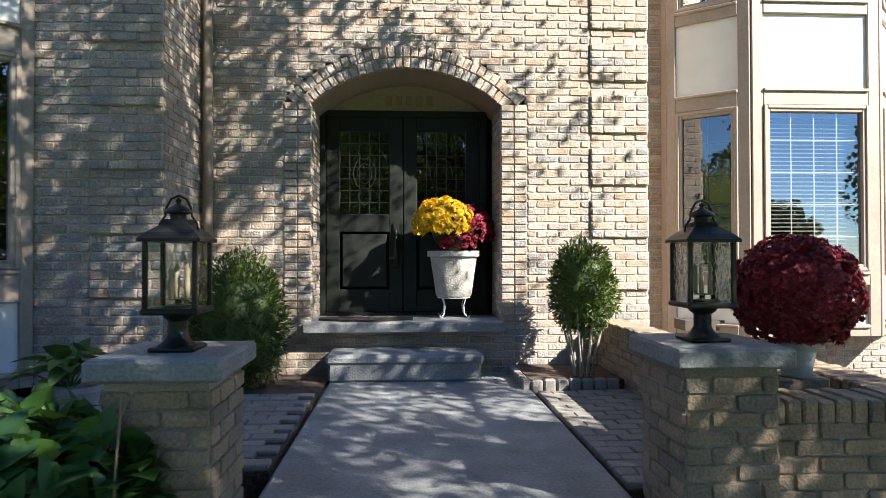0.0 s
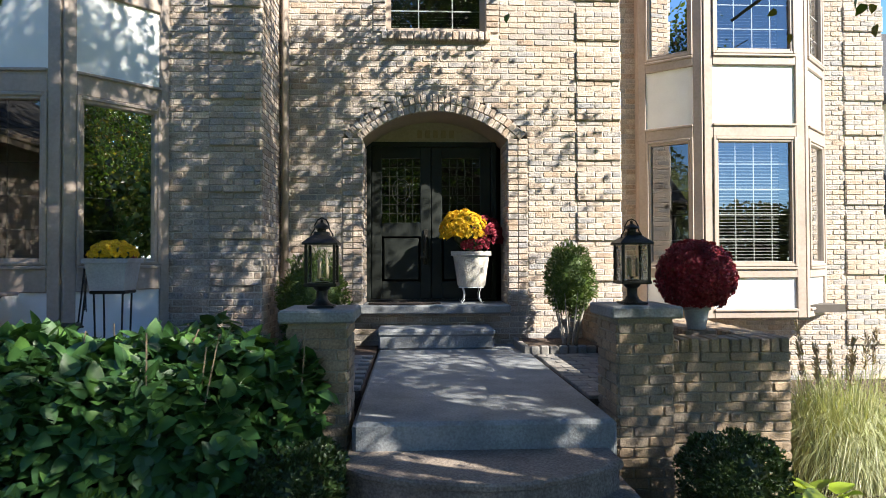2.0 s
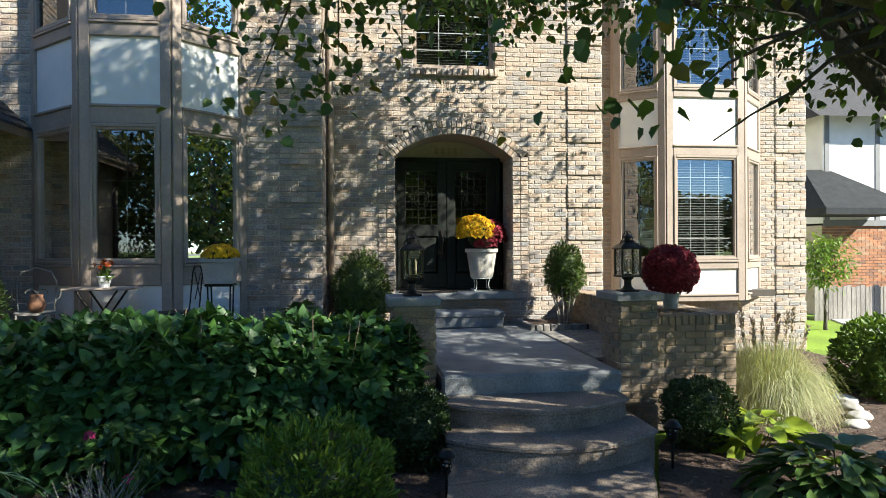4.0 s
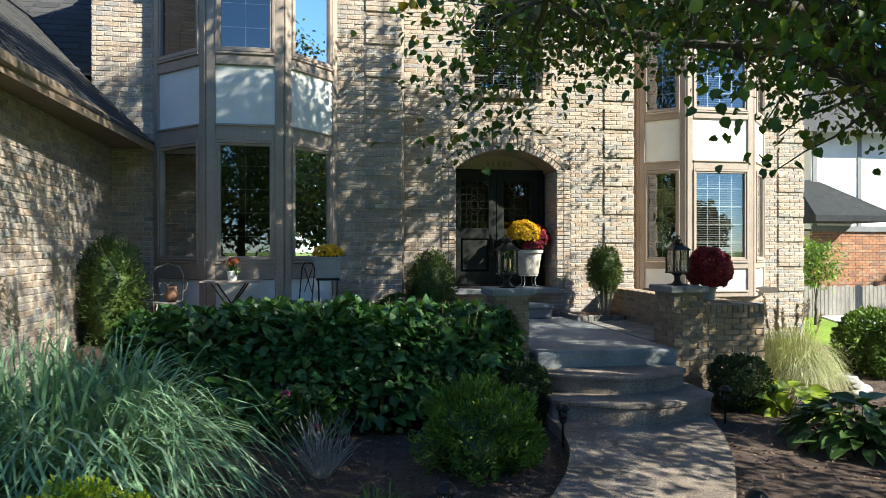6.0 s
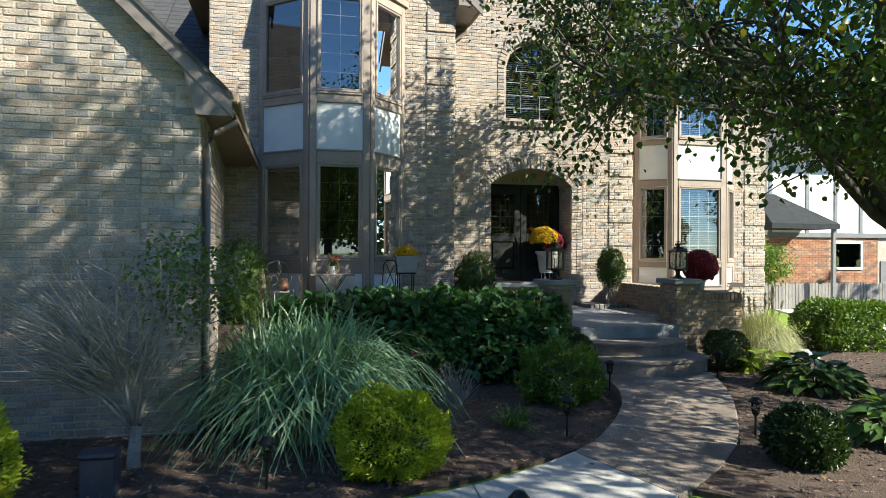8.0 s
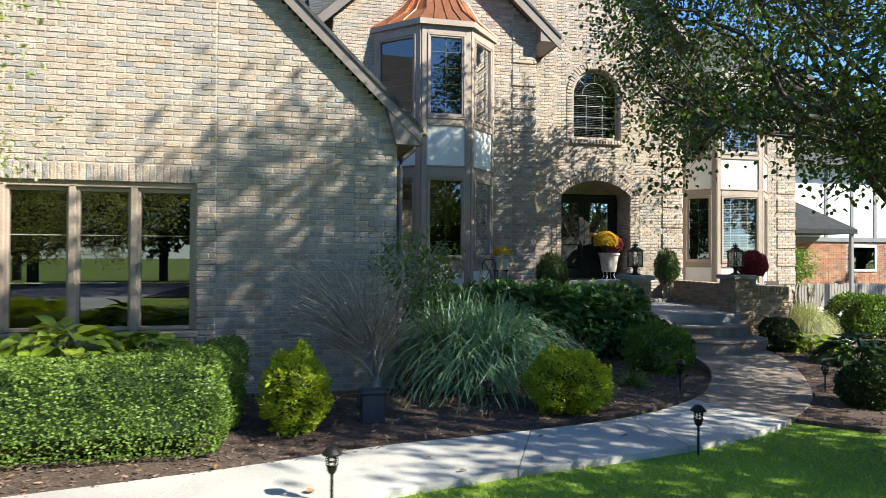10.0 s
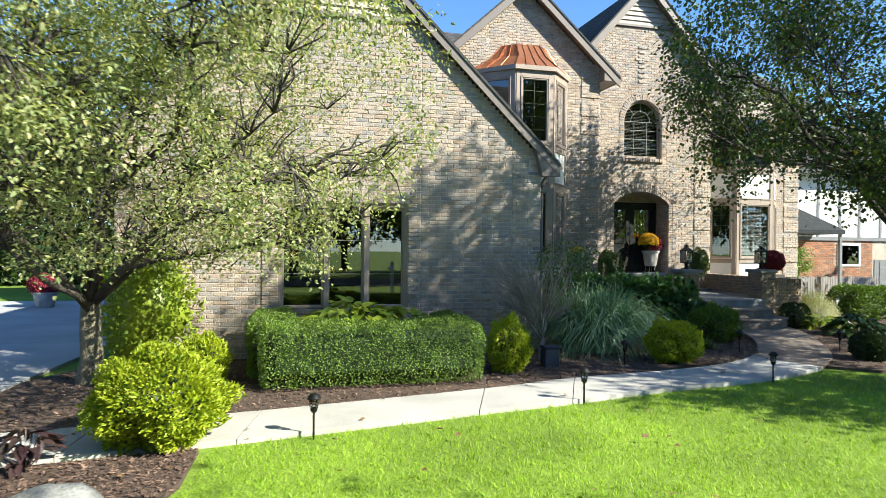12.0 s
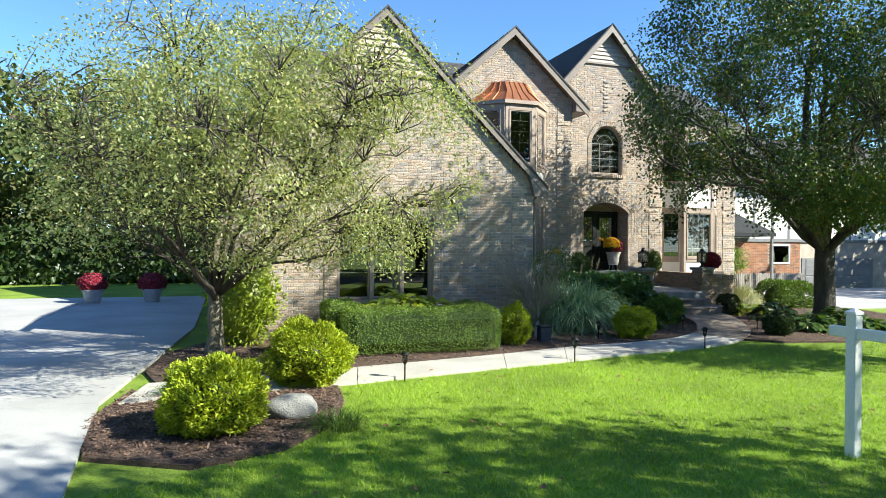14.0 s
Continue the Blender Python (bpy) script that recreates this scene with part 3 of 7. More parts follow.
# ---- roofs ----
def roof(name, xp, zp, slope, left, right, y0, y1, label, sides=(1, 1)):
    """A gable roof with stepped shingle rows; ridge at (xp, zp), eaves at left and right."""
    m = Mesh()
    for side, end in ((-1, left), (1, right)):
        if not sides[side > 0]:
            continue
        width = abs(end - xp)
        rows = max(3, int(width * math.hypot(1, slope) / 0.13))
        for r in range(rows):
            a, b = width * r / rows, width * (r + 1.12) / rows
            za, zb = zp - a * slope, zp - min(b, width + 0.02) * slope
            b = min(b, width + 0.02)
            step = (y1 - y0) / max(1, int((y1 - y0) / 0.32))
            k, y = 0, y0
            while y < y1 - 1e-4:
                lift = 0.012 + 0.004 * ((k * 7 + r * 3) % 3)
                x0, x1 = xp + side * a, xp + side * b
                m.add([(x0, y, za - 0.01), (x1, y, zb + lift - 0.01), (x1, y + step - 0.008, zb + lift - 0.01), (x0, y + step - 0.008, za - 0.01),
                       (x1, y, zb - 0.03), (x1, y + step - 0.008, zb - 0.03)],
                      [(0, 1, 2, 3), (1, 4, 5, 2)])
                y += step
                k += 1
    deck = Mesh()
    for side, end in ((-1, left), (1, right)):
        if sides[side > 0]:
            ze = zp - abs(end - xp) * slope
            deck.slab([(xp, zp - 0.03), (end, ze - 0.03), (end, ze - 0.13), (xp, zp - 0.13)], y0 + 0.02, y1)
    ob = structure(name, deck, M_SOFFIT, label, "roof")
    part("shingle_rows", m, M_SHINGLE, ob)["kind"] = "stuff"
    return ob


def bargeboards(parent, xp, zp, slope, left, right, y, w=0.2):
    for end in (left, right):
        ze = zp - abs(end - xp) * slope
        m = Mesh()
        d = w * math.hypot(1, slope)
        m.slab([(xp, zp - 0.03), (end, ze - 0.03), (end, ze - 0.03 - d), (xp, zp - 0.03 - d)], y - 0.03, y + 0.01)
        part("bargeboard", m, M_FASCIA, parent, "taupe painted bargeboard")
        m = Mesh().slab([(xp, zp + 0.015), (end, ze + 0.015), (end, ze - 0.04), (xp, zp - 0.04)], y - 0.05, y + 0.01)
        part("drip_edge", m, M_SHINGLE, parent, "dark roof edge")


r1 = roof("roof_garage", -9.22, 6.80, 0.978, -13.0, -5.54, 0.09, 9.0, "dark shingled garage gable roof")
bargeboards(r1, -9.22, 6.80, 0.978, -13.0, -5.54, 0.09, 0.125)
r2 = roof("roof_left_gable", -4.22, 8.44, 0.91, -6.75, -1.72, 4.84, 11.0, "dark shingled steep gable roof")
bargeboards(r2, -4.22, 8.44, 0.91, -6.75, -1.72, 4.84, 0.17)
r3 = roof("roof_entry_gable", -0.34, 9.24, 1.1, -2.6, 2.1, 5.74, 11.0, "dark shingled entrance gable roof")
bargeboards(r3, -0.34, 9.24, 1.1, -2.6, 2.1, 5.74, 0.17)
# main roof behind, ridge along x
mr_ = Mesh()
for k in range(-8, 26):
    ya, yb = 6.6 + k * 0.17, 6.6 + (k + 1.1) * 0.17
    za, zb = 6.25 + (ya - 6.6) * 0.62, 6.25 + (yb - 6.6) * 0.62
    for j in range(36 if k >= 0 else 0):
        x = -6.7 + j * 0.36
        mr_.add([(x, ya, za + 0.015), (x + 0.35, ya, za + 0.015), (x + 0.35, yb, zb), (x, yb, zb), (x, ya, za - 0.02), (x + 0.35, ya, za - 0.02)], [(0, 1, 2, 3), (0, 4, 5, 1)])
r4 = structure("roof_main", Mesh().add([(-6.7, 6.6, 6.2), (6.2, 6.6, 6.2), (6.2, 11.0, 8.9), (-6.7, 11.0, 8.9), (6.2, 15.4, 6.2), (-6.7, 15.4, 6.2)], [(0, 1, 2, 3), (3, 2, 4, 5), (0, 3, 5), (1, 4, 2)]), M_SOFFIT, "dark shingled main roof", "roof")
for k in range(34):  # lower slope behind the garage
    ya, yb = 5.25 + k * 0.17, 5.25 + (k + 1.1) * 0.17
    za, zb = 4.2 + (ya - 5.25) * 0.82, 4.2 + (yb - 5.25) * 0.82
    for j in range(14):
        x = -11.45 + j * 0.36
        mr_.add([(x, ya, za + 0.015), (x + 0.35, ya, za + 0.015), (x + 0.35, yb, zb), (x, yb, zb), (x, ya, za - 0.02), (x + 0.35, ya, za - 0.02)], [(0, 1, 2, 3), (0, 4, 5, 1)])
part("shingle_rows", mr_, M_SHINGLE, r4)["kind"] = "stuff"
part("deck", Mesh().add([(-11.5, 5.2, 4.12), (-6.36, 5.2, 4.12), (-6.36, 11, 8.88), (-11.5, 11, 8.88), (-11.5, 15.4, 6.2), (-6.36, 15.4, 6.2)], [(0, 1, 2, 3), (3, 2, 5, 4)]), M_SOFFIT, r4)
part("fascia", Mesh().box(1.9, 6.2, 6.56, 6.6, 6.0, 6.24), M_FASCIA, r4)
# louvred gable tops
for nm, xp, zp, sl, zb, y in (("entry_gable_louvre", -0.34, 9.04, 1.1, 7.98, 6.0), ("garage_gable_siding", -9.22, 6.62, 0.978, 5.45, 0.21)):
    lv = tagged(new(nm), "painted horizontal louvre boards filling the gable top", "louvre", "", "structure")
    part("backing", Mesh().slab([(xp - (zp - zb) / sl, zb), (xp + (zp - zb) / sl, zb), (xp, zp)], y - 0.0, y + 0.15), M_LOUVRE, lv)
    z, step = zb, 0.135
    while z < zp - 0.1:
        w0, w1 = (zp - z) / sl, (zp - z - step) / sl
        part("louvre_board", Mesh().add([(xp - w0, y - 0.045, z), (xp + w0, y - 0.045, z), (xp + max(w1, 0), y - 0.008, z + step), (xp - max(w1, 0), y - 0.008, z + step), (xp - w0, y, z), (xp + w0, y, z)], [(0, 1, 2, 3), (0, 4, 5, 1)]), M_LOUVRE, lv)
        z += step
    part("base_trim", Mesh().cbox(xp - (zp - zb) / sl, xp + (zp - zb) / sl, y - 0.06, y + 0.02, zb - 0.05, zb + 0.02, 0.006), M_FASCIA, lv)

# gutters, eave boxes and downspouts
gutter = tagged(new("gutter"), "brown metal gutter along the garage eave", "gutter", "", "structure")
part("trough", Mesh().beam((-5.54, 0.1, 3.18), (-5.66, 5.1, 3.2), 0.12, 0.11, 0.02), M_SOFFIT, gutter)
part("soffit", Mesh().add([(-5.54, 0.1, 3.12), (-5.68, 5.1, 3.12), (-6.1, 5.1, 3.12), (-5.84, 0.1, 3.12)], [(0, 1, 2, 3)]).add([(-5.54, 0.1, 3.16), (-5.68, 5.1, 3.16), (-6.1, 5.1, 3.16), (-5.84, 0.1, 3.16)], [(3, 2, 1, 0)]), M_SOFFIT, gutter)
part("eave_box", Mesh().slab([(-5.98, 3.44), (-5.86, 3.0), (-5.54, 3.0), (-5.54, 3.16)], 0.07, 0.2), M_FASCIA, gutter, "taupe boxed eave end")
part("downspout", Mesh().tube([(-5.56, 0.6, 3.14), (-5.56, 0.6, 3.03), (-5.76, 0.36, 2.86), (-5.79, 0.3, 2.7), (-5.79, 0.3, 0.1), (-5.7, 0.2, 0.02)], 0.04, 8), M_FASCIA, gutter, "taupe painted downspout", True)
gutter2 = tagged(new("gutter"), "short gutter and boxed eave at the gable corner", "gutter", "", "structure")
part("eave_box", Mesh().slab([(-2.16, 6.6), (-2.16, 6.06), (-1.68, 6.06), (-1.68, 6.2)], 4.83, 5.9), M_FASCIA, gutter2)
part("trough", Mesh().beam((-1.68, 4.85, 6.15), (-1.68, 6.0, 6.15), 0.11, 0.1, 0.02), M_SOFFIT, gutter2)
part("downspout", Mesh().tube([(-1.7, 5.86, 6.1), (-1.75, 5.9, 5.95), (-2.06, 5.93, 5.75), (-2.08, 5.93, 5.6), (-2.08, 5.93, 0.7)], 0.042, 8), M_SASH, gutter2, "long brown downspout in the wall corner", True)


# ---- windows ----
def frame_between(parent, a, b, z0, z1, name, mat_, w=0.07, depth=0.05, out=0.0):
    """An upright rectangular frame between two plan points."""
    a, b = Vector((*a, 0)), Vector((*b, 0))
    d = (b - a).normalized()
    nrm = Vector((d.y, -d.x, 0)) * out
    a, b = a + nrm, b + nrm
    for p, q in ((a, a + d * w), (b - d * w, b)):
        c = (p + q) / 2
        part(name, Mesh().beam((c.x, c.y, z0), (c.x, c.y, z1), w, depth, 0.006, up=(d.y, -d.x, 0)), mat_, parent)
    for z in (z0 + w / 2, z1 - w / 2):
        p, q = a + d * w, b - d * w
        part(name, Mesh().beam((p.x, p.y, z), (q.x, q.y, z), depth, w, 0.006), mat_, parent)


def window_unit(name, a, b, z0, z1, cols, rows, label, blind=False, muntin=M_MUNTIN, sash=0.05):
    w = tagged(new(name), label, "window", "", "structure")
    frame_between(w, a, b, z0, z1, "window_frame", M_SASH, 0.045, 0.08)
    A, B = Vector((*a, 0)), Vector((*b, 0))
    d = (B - A).normalized()
    inn = Vector((-d.y, d.x, 0))
    p, q = A + d * 0.045, B - d * 0.045
    g = Mesh().add([(p.x, p.y, z0 + 0.04), (q.x, q.y, z0 + 0.04), (q.x, q.y, z1 - 0.04), (p.x, p.y, z1 - 0.04)], [(0, 1, 2, 3)])
    pane = part("pane", g, M_GLASS, w, "clear glass reflecting sky and trees")
    pane.visible_shadow = False
    e = inn * 0.012
    for k in range(1, cols):
        c = p.lerp(q, k / cols) + e
        part("muntin", Mesh().beam((c.x, c.y, z0 + 0.04), (c.x, c.y, z1 - 0.04), 0.012, 0.008, 0.002, up=(d.y, -d.x, 0)), muntin, w)
    for k in range(1, rows):
        z = z0 + (z1 - z0) * k / rows
        s, t = p + e, q + e
        part("muntin", Mesh().beam((s.x, s.y, z), (t.x, t.y, z), 0.008, 0.012, 0.002), muntin, w)
    if blind:
        bl = tagged(new("window_blind"), "lowered white horizontal slat blind behind glass", "blind")
        n = int((z1 - z0) / 0.042)
        s, t = p + inn * 0.07, q + inn * 0.07
        for k in range(n):
            z = z0 + 0.05 + k * (z1 - z0 - 0.08) / n
            m = Mesh().add([(s.x - inn.x * 0.02, s.y - inn.y * 0.02, z - 0.006), (t.x - inn.x * 0.02, t.y - inn.y * 0.02, z - 0.006), (t.x + inn.x * 0.02, t.y + inn.y * 0.02, z + 0.010), (s.x + inn.x * 0.02, s.y + inn.y * 0.02, z + 0.010)], [(0, 1, 2, 3)])
            part("slat", m, M_BLIND, bl)
        part("head_rail", Mesh().beam((s.x, s.y, z1 - 0.06), (t.x, t.y, z1 - 0.06), 0.04, 0.05, 0.004), M_BLIND, bl)
    return w


def bay(name, pts, levels, label, blind, grid):
    """A canted bay: plan points and levels of (kind, z0, z1)."""
    b = tagged(new(name), label, "bay window", "", "structure")
    P = [Vector((*p, 0)) for p in pts]
    for i, p in enumerate(P):  # corner posts
        if 0 < i < len(P) - 1:
            d0, d1 = (p - P[i - 1]).normalized(), (P[i + 1] - p).normalized()
            for d, s in ((d0, -1), (d1, 1)):
                c = p + d * s * 0.055
                part("corner_post", Mesh().beam((c.x, c.y, levels[0][1]), (c.x, c.y, levels[-1][2]), 0.11, 0.07, 0.006, up=(d.y, -d.x, 0)), M_TRIM, b)
        else:
            d = (P[1] - P[0]).normalized() if i == 0 else (P[-2] - P[-1]).normalized()
            c = p + d * 0.045
            part("corner_post", Mesh().beam((c.x, c.y, levels[0][1]), (c.x, c.y, levels[-1][2]), 0.09, 0.07, 0.006, up=(d.y, -d.x, 0)), M_TRIM, b)
    for i in range(len(P) - 1):
        d = (P[i + 1] - P[i]).normalized()
        inn = Vector((-d.y, d.x, 0))
        e0 = 0.11 if i else 0.09
        e1 = 0.11 if i < len(P) - 2 else 0.09
        a, c = P[i] + d * e0, P[i + 1] - d * e1
        for kind, z0, z1 in levels:
            if kind == "rail":
                part("rail", Mesh().beam((*a.xy, (z0 + z1) / 2), (*c.xy, (z0 + z1) / 2), 0.075, z1 - z0, 0.008), M_TRIM, b)
                part("rail_lip", Mesh().beam(((a - inn * 0.045).x, (a - inn * 0.045).y, z1 - 0.02), ((c - inn * 0.045).x, (c - inn * 0.045).y, z1 - 0.02), 0.03, 0.03, 0.006), M_TRIM, b)
            elif kind == "panel":
                q = inn * 0.01
                m = Mesh().beam((*(a + q).xy, (z0 + z1) / 2), (*(c + q).xy, (z0 + z1) / 2), 0.03, z1 - z0, 0.002)
                part("stucco_panel", m, M_STUCCO, b, "smooth white stucco panel")
            else:
                w = window_unit("window", (a + d * 0.02).xy, (c - d * 0.02).xy, z0 + 0.02, z1 - 0.02, grid[i], 5, "tall taupe framed casement window with glazing grid", blind and i >= 1, M_MUNTIN if blind else M_MUNTIN_D)
                frame_between(b, a.xy, c.xy, z0, z1, "casing", M_TRIM, 0.035, 0.09, 0.01)
    q = [(p.x, p.y) for p in P]
    for z in (levels[0][1], levels[-1][2] - 0.03):
        part("bay_floor", Mesh().prism(q, z, z + 0.03), M_TRIM, b)
    return b


bay_l = bay("bay_window_left", [(-5.53, 5.1), (-4.73, 4.38), (-3.77, 4.38), (-3.1, 5.1)],
            [("rail", 0.74, 0.86), ("panel", 0.86, 1.36), ("rail", 1.36, 1.60), ("window", 1.60, 3.15), ("rail", 3.15, 3.37), ("panel", 3.37, 4.12), ("rail", 4.12, 4.29), ("window", 4.29, 5.87), ("rail", 5.87, 6.10)],
            "two-storey taupe framed bay with white panels and copper roof", False, (1, 2, 2))
bay_r = bay("bay_window_right", [(2.37, 6.84), (3.0, 6.35), (4.28, 6.35), (4.95, 7.0)],
            [("rail", 0.90, 1.02), ("panel", 1.02, 1.40), ("rail", 1.40, 1.54), ("window", 1.54, 3.16), ("rail", 3.16, 3.33), ("panel", 3.33, 4.06), ("rail", 4.06, 4.2), ("window", 4.2, 5.75), ("rail", 5.75, 6.05)],
            "two-storey sunlit painted bay window with white panels", True, (2, 4, 2))
part("corner_board", Mesh().cbox(2.36, 2.44, 6.87, 6.998, 0.90, 6.05, 0.006), M_TRIM, bay_r)
# copper roof of the left bay with standing seams
cr = tagged(new("copper_roof"), "bright copper bay roof with standing seams", "bay roof", "", "structure")
low = [(-5.62, 5.1, 6.12), (-4.78, 4.27, 6.12), (-3.72, 4.27, 6.12), (-3.0, 5.1, 6.12)]
mid = [(-5.15, 5.1, 6.42), (-4.60, 4.55, 6.42), (-3.9, 4.55, 6.42), (-3.4, 5.1, 6.42)]
top = [(-4.85, 5.1, 6.78), (-4.55, 4.85, 6.78), (-3.95, 4.85, 6.78), (-3.65, 5.1, 6.78)]
for i in range(3):
    m = Mesh()
    for lo_, hi_ in ((low, mid), (mid, top)):
        m.add([lo_[i], lo_[i + 1], hi_[i + 1], hi_[i]], [(0, 1, 2, 3)])
    part("copper_sheet", m, M_COPPER, cr)
    for k in range(0, 5 if i == 1 else 4):
        t = k / (4 if i == 1 else 3)
        p = [Vector(r[i]).lerp(Vector(r[i + 1]), t) for r in (low, mid, top)]
        part("seam", Mesh().tube([v + Vector((0, -0.005, 0.012)) for v in p], 0.013, 5), M_COPPER, cr)
part("copper_cap", Mesh().add([*top, (-4.25, 5.1, 6.8)], [(0, 1, 2, 3)]), M_COPPER, cr)
part("fascia", Mesh().prism([(-5.62, 5.1), (-4.78, 4.27), (-3.72, 4.27), (-3.0, 5.1)], 6.02, 6.125), M_TRIM, cr)
part("fascia", Mesh().prism([(2.3, 7.0), (2.96, 6.28), (4.32, 6.28), (5.02, 7.0)], 6.0, 6.2), M_TRIM, bay_r)

# garage window: three casements
for k, (a, b) in enumerate(((-10.17, -9.50), (-9.46, -8.86), (-8.82, -8.2))):
    window_unit("garage_window", (a, 0.32), (b, 0.32), 0.78, 2.40, 1, 3, "taupe wooden casement window reflecting the street")
gtrim = tagged(new("garage_window_trim"), "taupe window trim with mullions and sill", "window trim", "", "structure")
for x in (-10.19, -9.48, -8.84, -8.18):
    part("mullion", Mesh().cbox(x - 0.035, x + 0.035, 0.24, 0.36, 0.76, 2.42, 0.006), M_TRIM, gtrim)
part("window_sill", Mesh().cbox(-10.24, -8.13, 0.14, 0.38, 0.70, 0.77, 0.008), M_TRIM, gtrim)
part("head", Mesh().cbox(-10.21, -8.16, 0.24, 0.36, 2.40, 2.47, 0.006), M_TRIM, gtrim)

# arched window
aw = tagged(new("arched_window"), "arched window with fanlight grid and white blind", "window", "", "structure")
fr_pts = [(WIN_X - WIN_R, 4.32)] + [(WIN_X - WIN_R * math.cos(math.pi * k / 24), WIN_Z + WIN_R * math.sin(math.pi * k / 24)) for k in range(25)] + [(WIN_X + WIN_R, 4.32)]
n = len(fr_pts)
def shrink(p, f):
    return (WIN_X + (p[0] - WIN_X) * f, (WIN_Z + (p[1] - WIN_Z) * f) if p[1] > 4.4 else 4.32 + 0.06)
m = Mesh()
inner = [shrink(p, 0.9) for p in fr_pts]
for y in (6.08, 6.16):
    m.v += [(x, y, z) for x, z in fr_pts] + [(x, y, z) for x, z in inner]
for i in range(n):
    j = (i + 1) % n
    m.f += [(i, j, n + j, n + i), (n + i, n + j, 3 * n + j, 3 * n + i), (i, 2 * n + i, 2 * n + j, j)]
part("window_frame", m, M_SASH, aw)
pane = part("pane", Mesh().add([(x, 6.12, z) for x, z in inner], [tuple(range(n))]), M_GLASS, aw, "clear glass reflecting sky")
pane.visible_shadow = False
for x in (-0.2, 0.2):
    part("muntin", Mesh().beam((WIN_X + x, 6.13, 4.36), (WIN_X + x, 6.13, WIN_Z), 0.012, 0.01, 0.002, up=(0, 1, 0)), M_MUNTIN, aw)
for z in (4.6, 4.85, 5.1, WIN_Z):
    part("muntin", Mesh().beam((WIN_X - 0.53, 6.13, z), (WIN_X + 0.53, 6.13, z), 0.01, 0.014, 0.002), M_MUNTIN, aw)
part("muntin", Mesh().tube([(WIN_X - 0.3 * math.cos(math.pi * k / 16), 6.13, WIN_Z + 0.3 * math.sin(math.pi * k / 16)) for k in range(17)], 0.007, 5), M_MUNTIN, aw)
for a in (45, 90, 135):
    c, s_ = math.cos(radians(a)), math.sin(radians(a))
    part("muntin", Mesh().tube([(WIN_X + 0.3 * c, 6.13, WIN_Z + 0.3 * s_), (WIN_X + 0.52 * c, 6.13, WIN_Z + 0.52 * s_)], 0.006, 5), M_MUNTIN, aw)
wb = tagged(new("window_blind"), "lowered white horizontal slat blind behind glass", "blind")
for k in range(36):
    z = 4.36 + k * 0.04
    w = 0.52 if z < WIN_Z else math.sqrt(max(0.0, 0.52 ** 2 - (z - WIN_Z) ** 2))
    if w > 0.05:
        part("slat", Mesh().add([(WIN_X - w, 6.19, z - 0.006), (WIN_X + w, 6.19, z - 0.006), (WIN_X + w, 6.23, z + 0.01), (WIN_X - w, 6.23, z + 0.01)], [(0, 1, 2, 3)]), M_BLIND, wb)

# ---- entrance recess and double door ----
rec = tagged(new("entry_recess"), "shaded brick entrance recess with plaster soffit", "recess", "", "structure")
arch_pts = [(ARCH_X - ARCH_R * math.sin(a), ARCH_Z + ARCH_R * math.cos(a)) for a in (math.asin(ARCH_H / ARCH_R) * (1 - k / 12) for k in range(25))]
m = Mesh()
for y in (6.02, 6.62):
    m.v += [(x, y, z) for x, z in arch_pts]
m.f = [(k, k + 1, 25 + k + 1, 25 + k) for k in range(24)]
part("soffit", m, M_TRIM, rec, "beige plaster arch soffit")
m = Mesh()
m.box(ARCH_X - ARCH_H - 0.12, ARCH_X - ARCH_H, 6.1, 6.62, SILL, 3.05).box(ARCH_X + ARCH_H, ARCH_X + ARCH_H + 0.12, 6.1, 6.62, SILL, 3.05)
part("reveal", m, M_MORTAR, rec)
part("head_panel", Mesh().box(-1.3, 0.6, 6.60, 6.72, 3.10, 3.42), M_TRIM, rec, "plain panel above the door")
for k in range(5):
    part("number_bar", Mesh().cbox(-0.56 + k * 0.10, -0.50 + k * 0.10, 6.588, 6.602, 3.17, 3.27, 0.004), M_SOFFIT, rec, "small dark plaque bar")
door = tagged(new("front_door"), "closed dark green double door with leaded glass panels", "door", "", "structure")
DX0, DX1, DY, DZ0, DZ1 = -1.14, 0.36, 6.52, SILL + 0.03, 3.05
part("door_frame", Mesh().cbox(DX0 - 0.07, DX0, DY, DY + 0.12, SILL, DZ1 + 0.06, 0.006), M_DOOR, door)
part("door_frame", Mesh().cbox(DX1, DX1 + 0.07, DY, DY + 0.12, SILL, DZ1 + 0.06, 0.006), M_DOOR, door)
part("door_frame", Mesh().cbox(DX0, DX1, DY, DY + 0.12, DZ1, DZ1 + 0.06, 0.006), M_DOOR, door)
part("threshold", Mesh().cbox(DX0, DX1, DY - 0.02, DY + 0.12, SILL, SILL + 0.03, 0.006), M_BLACK, door)
midx = (DX0 + DX1) / 2
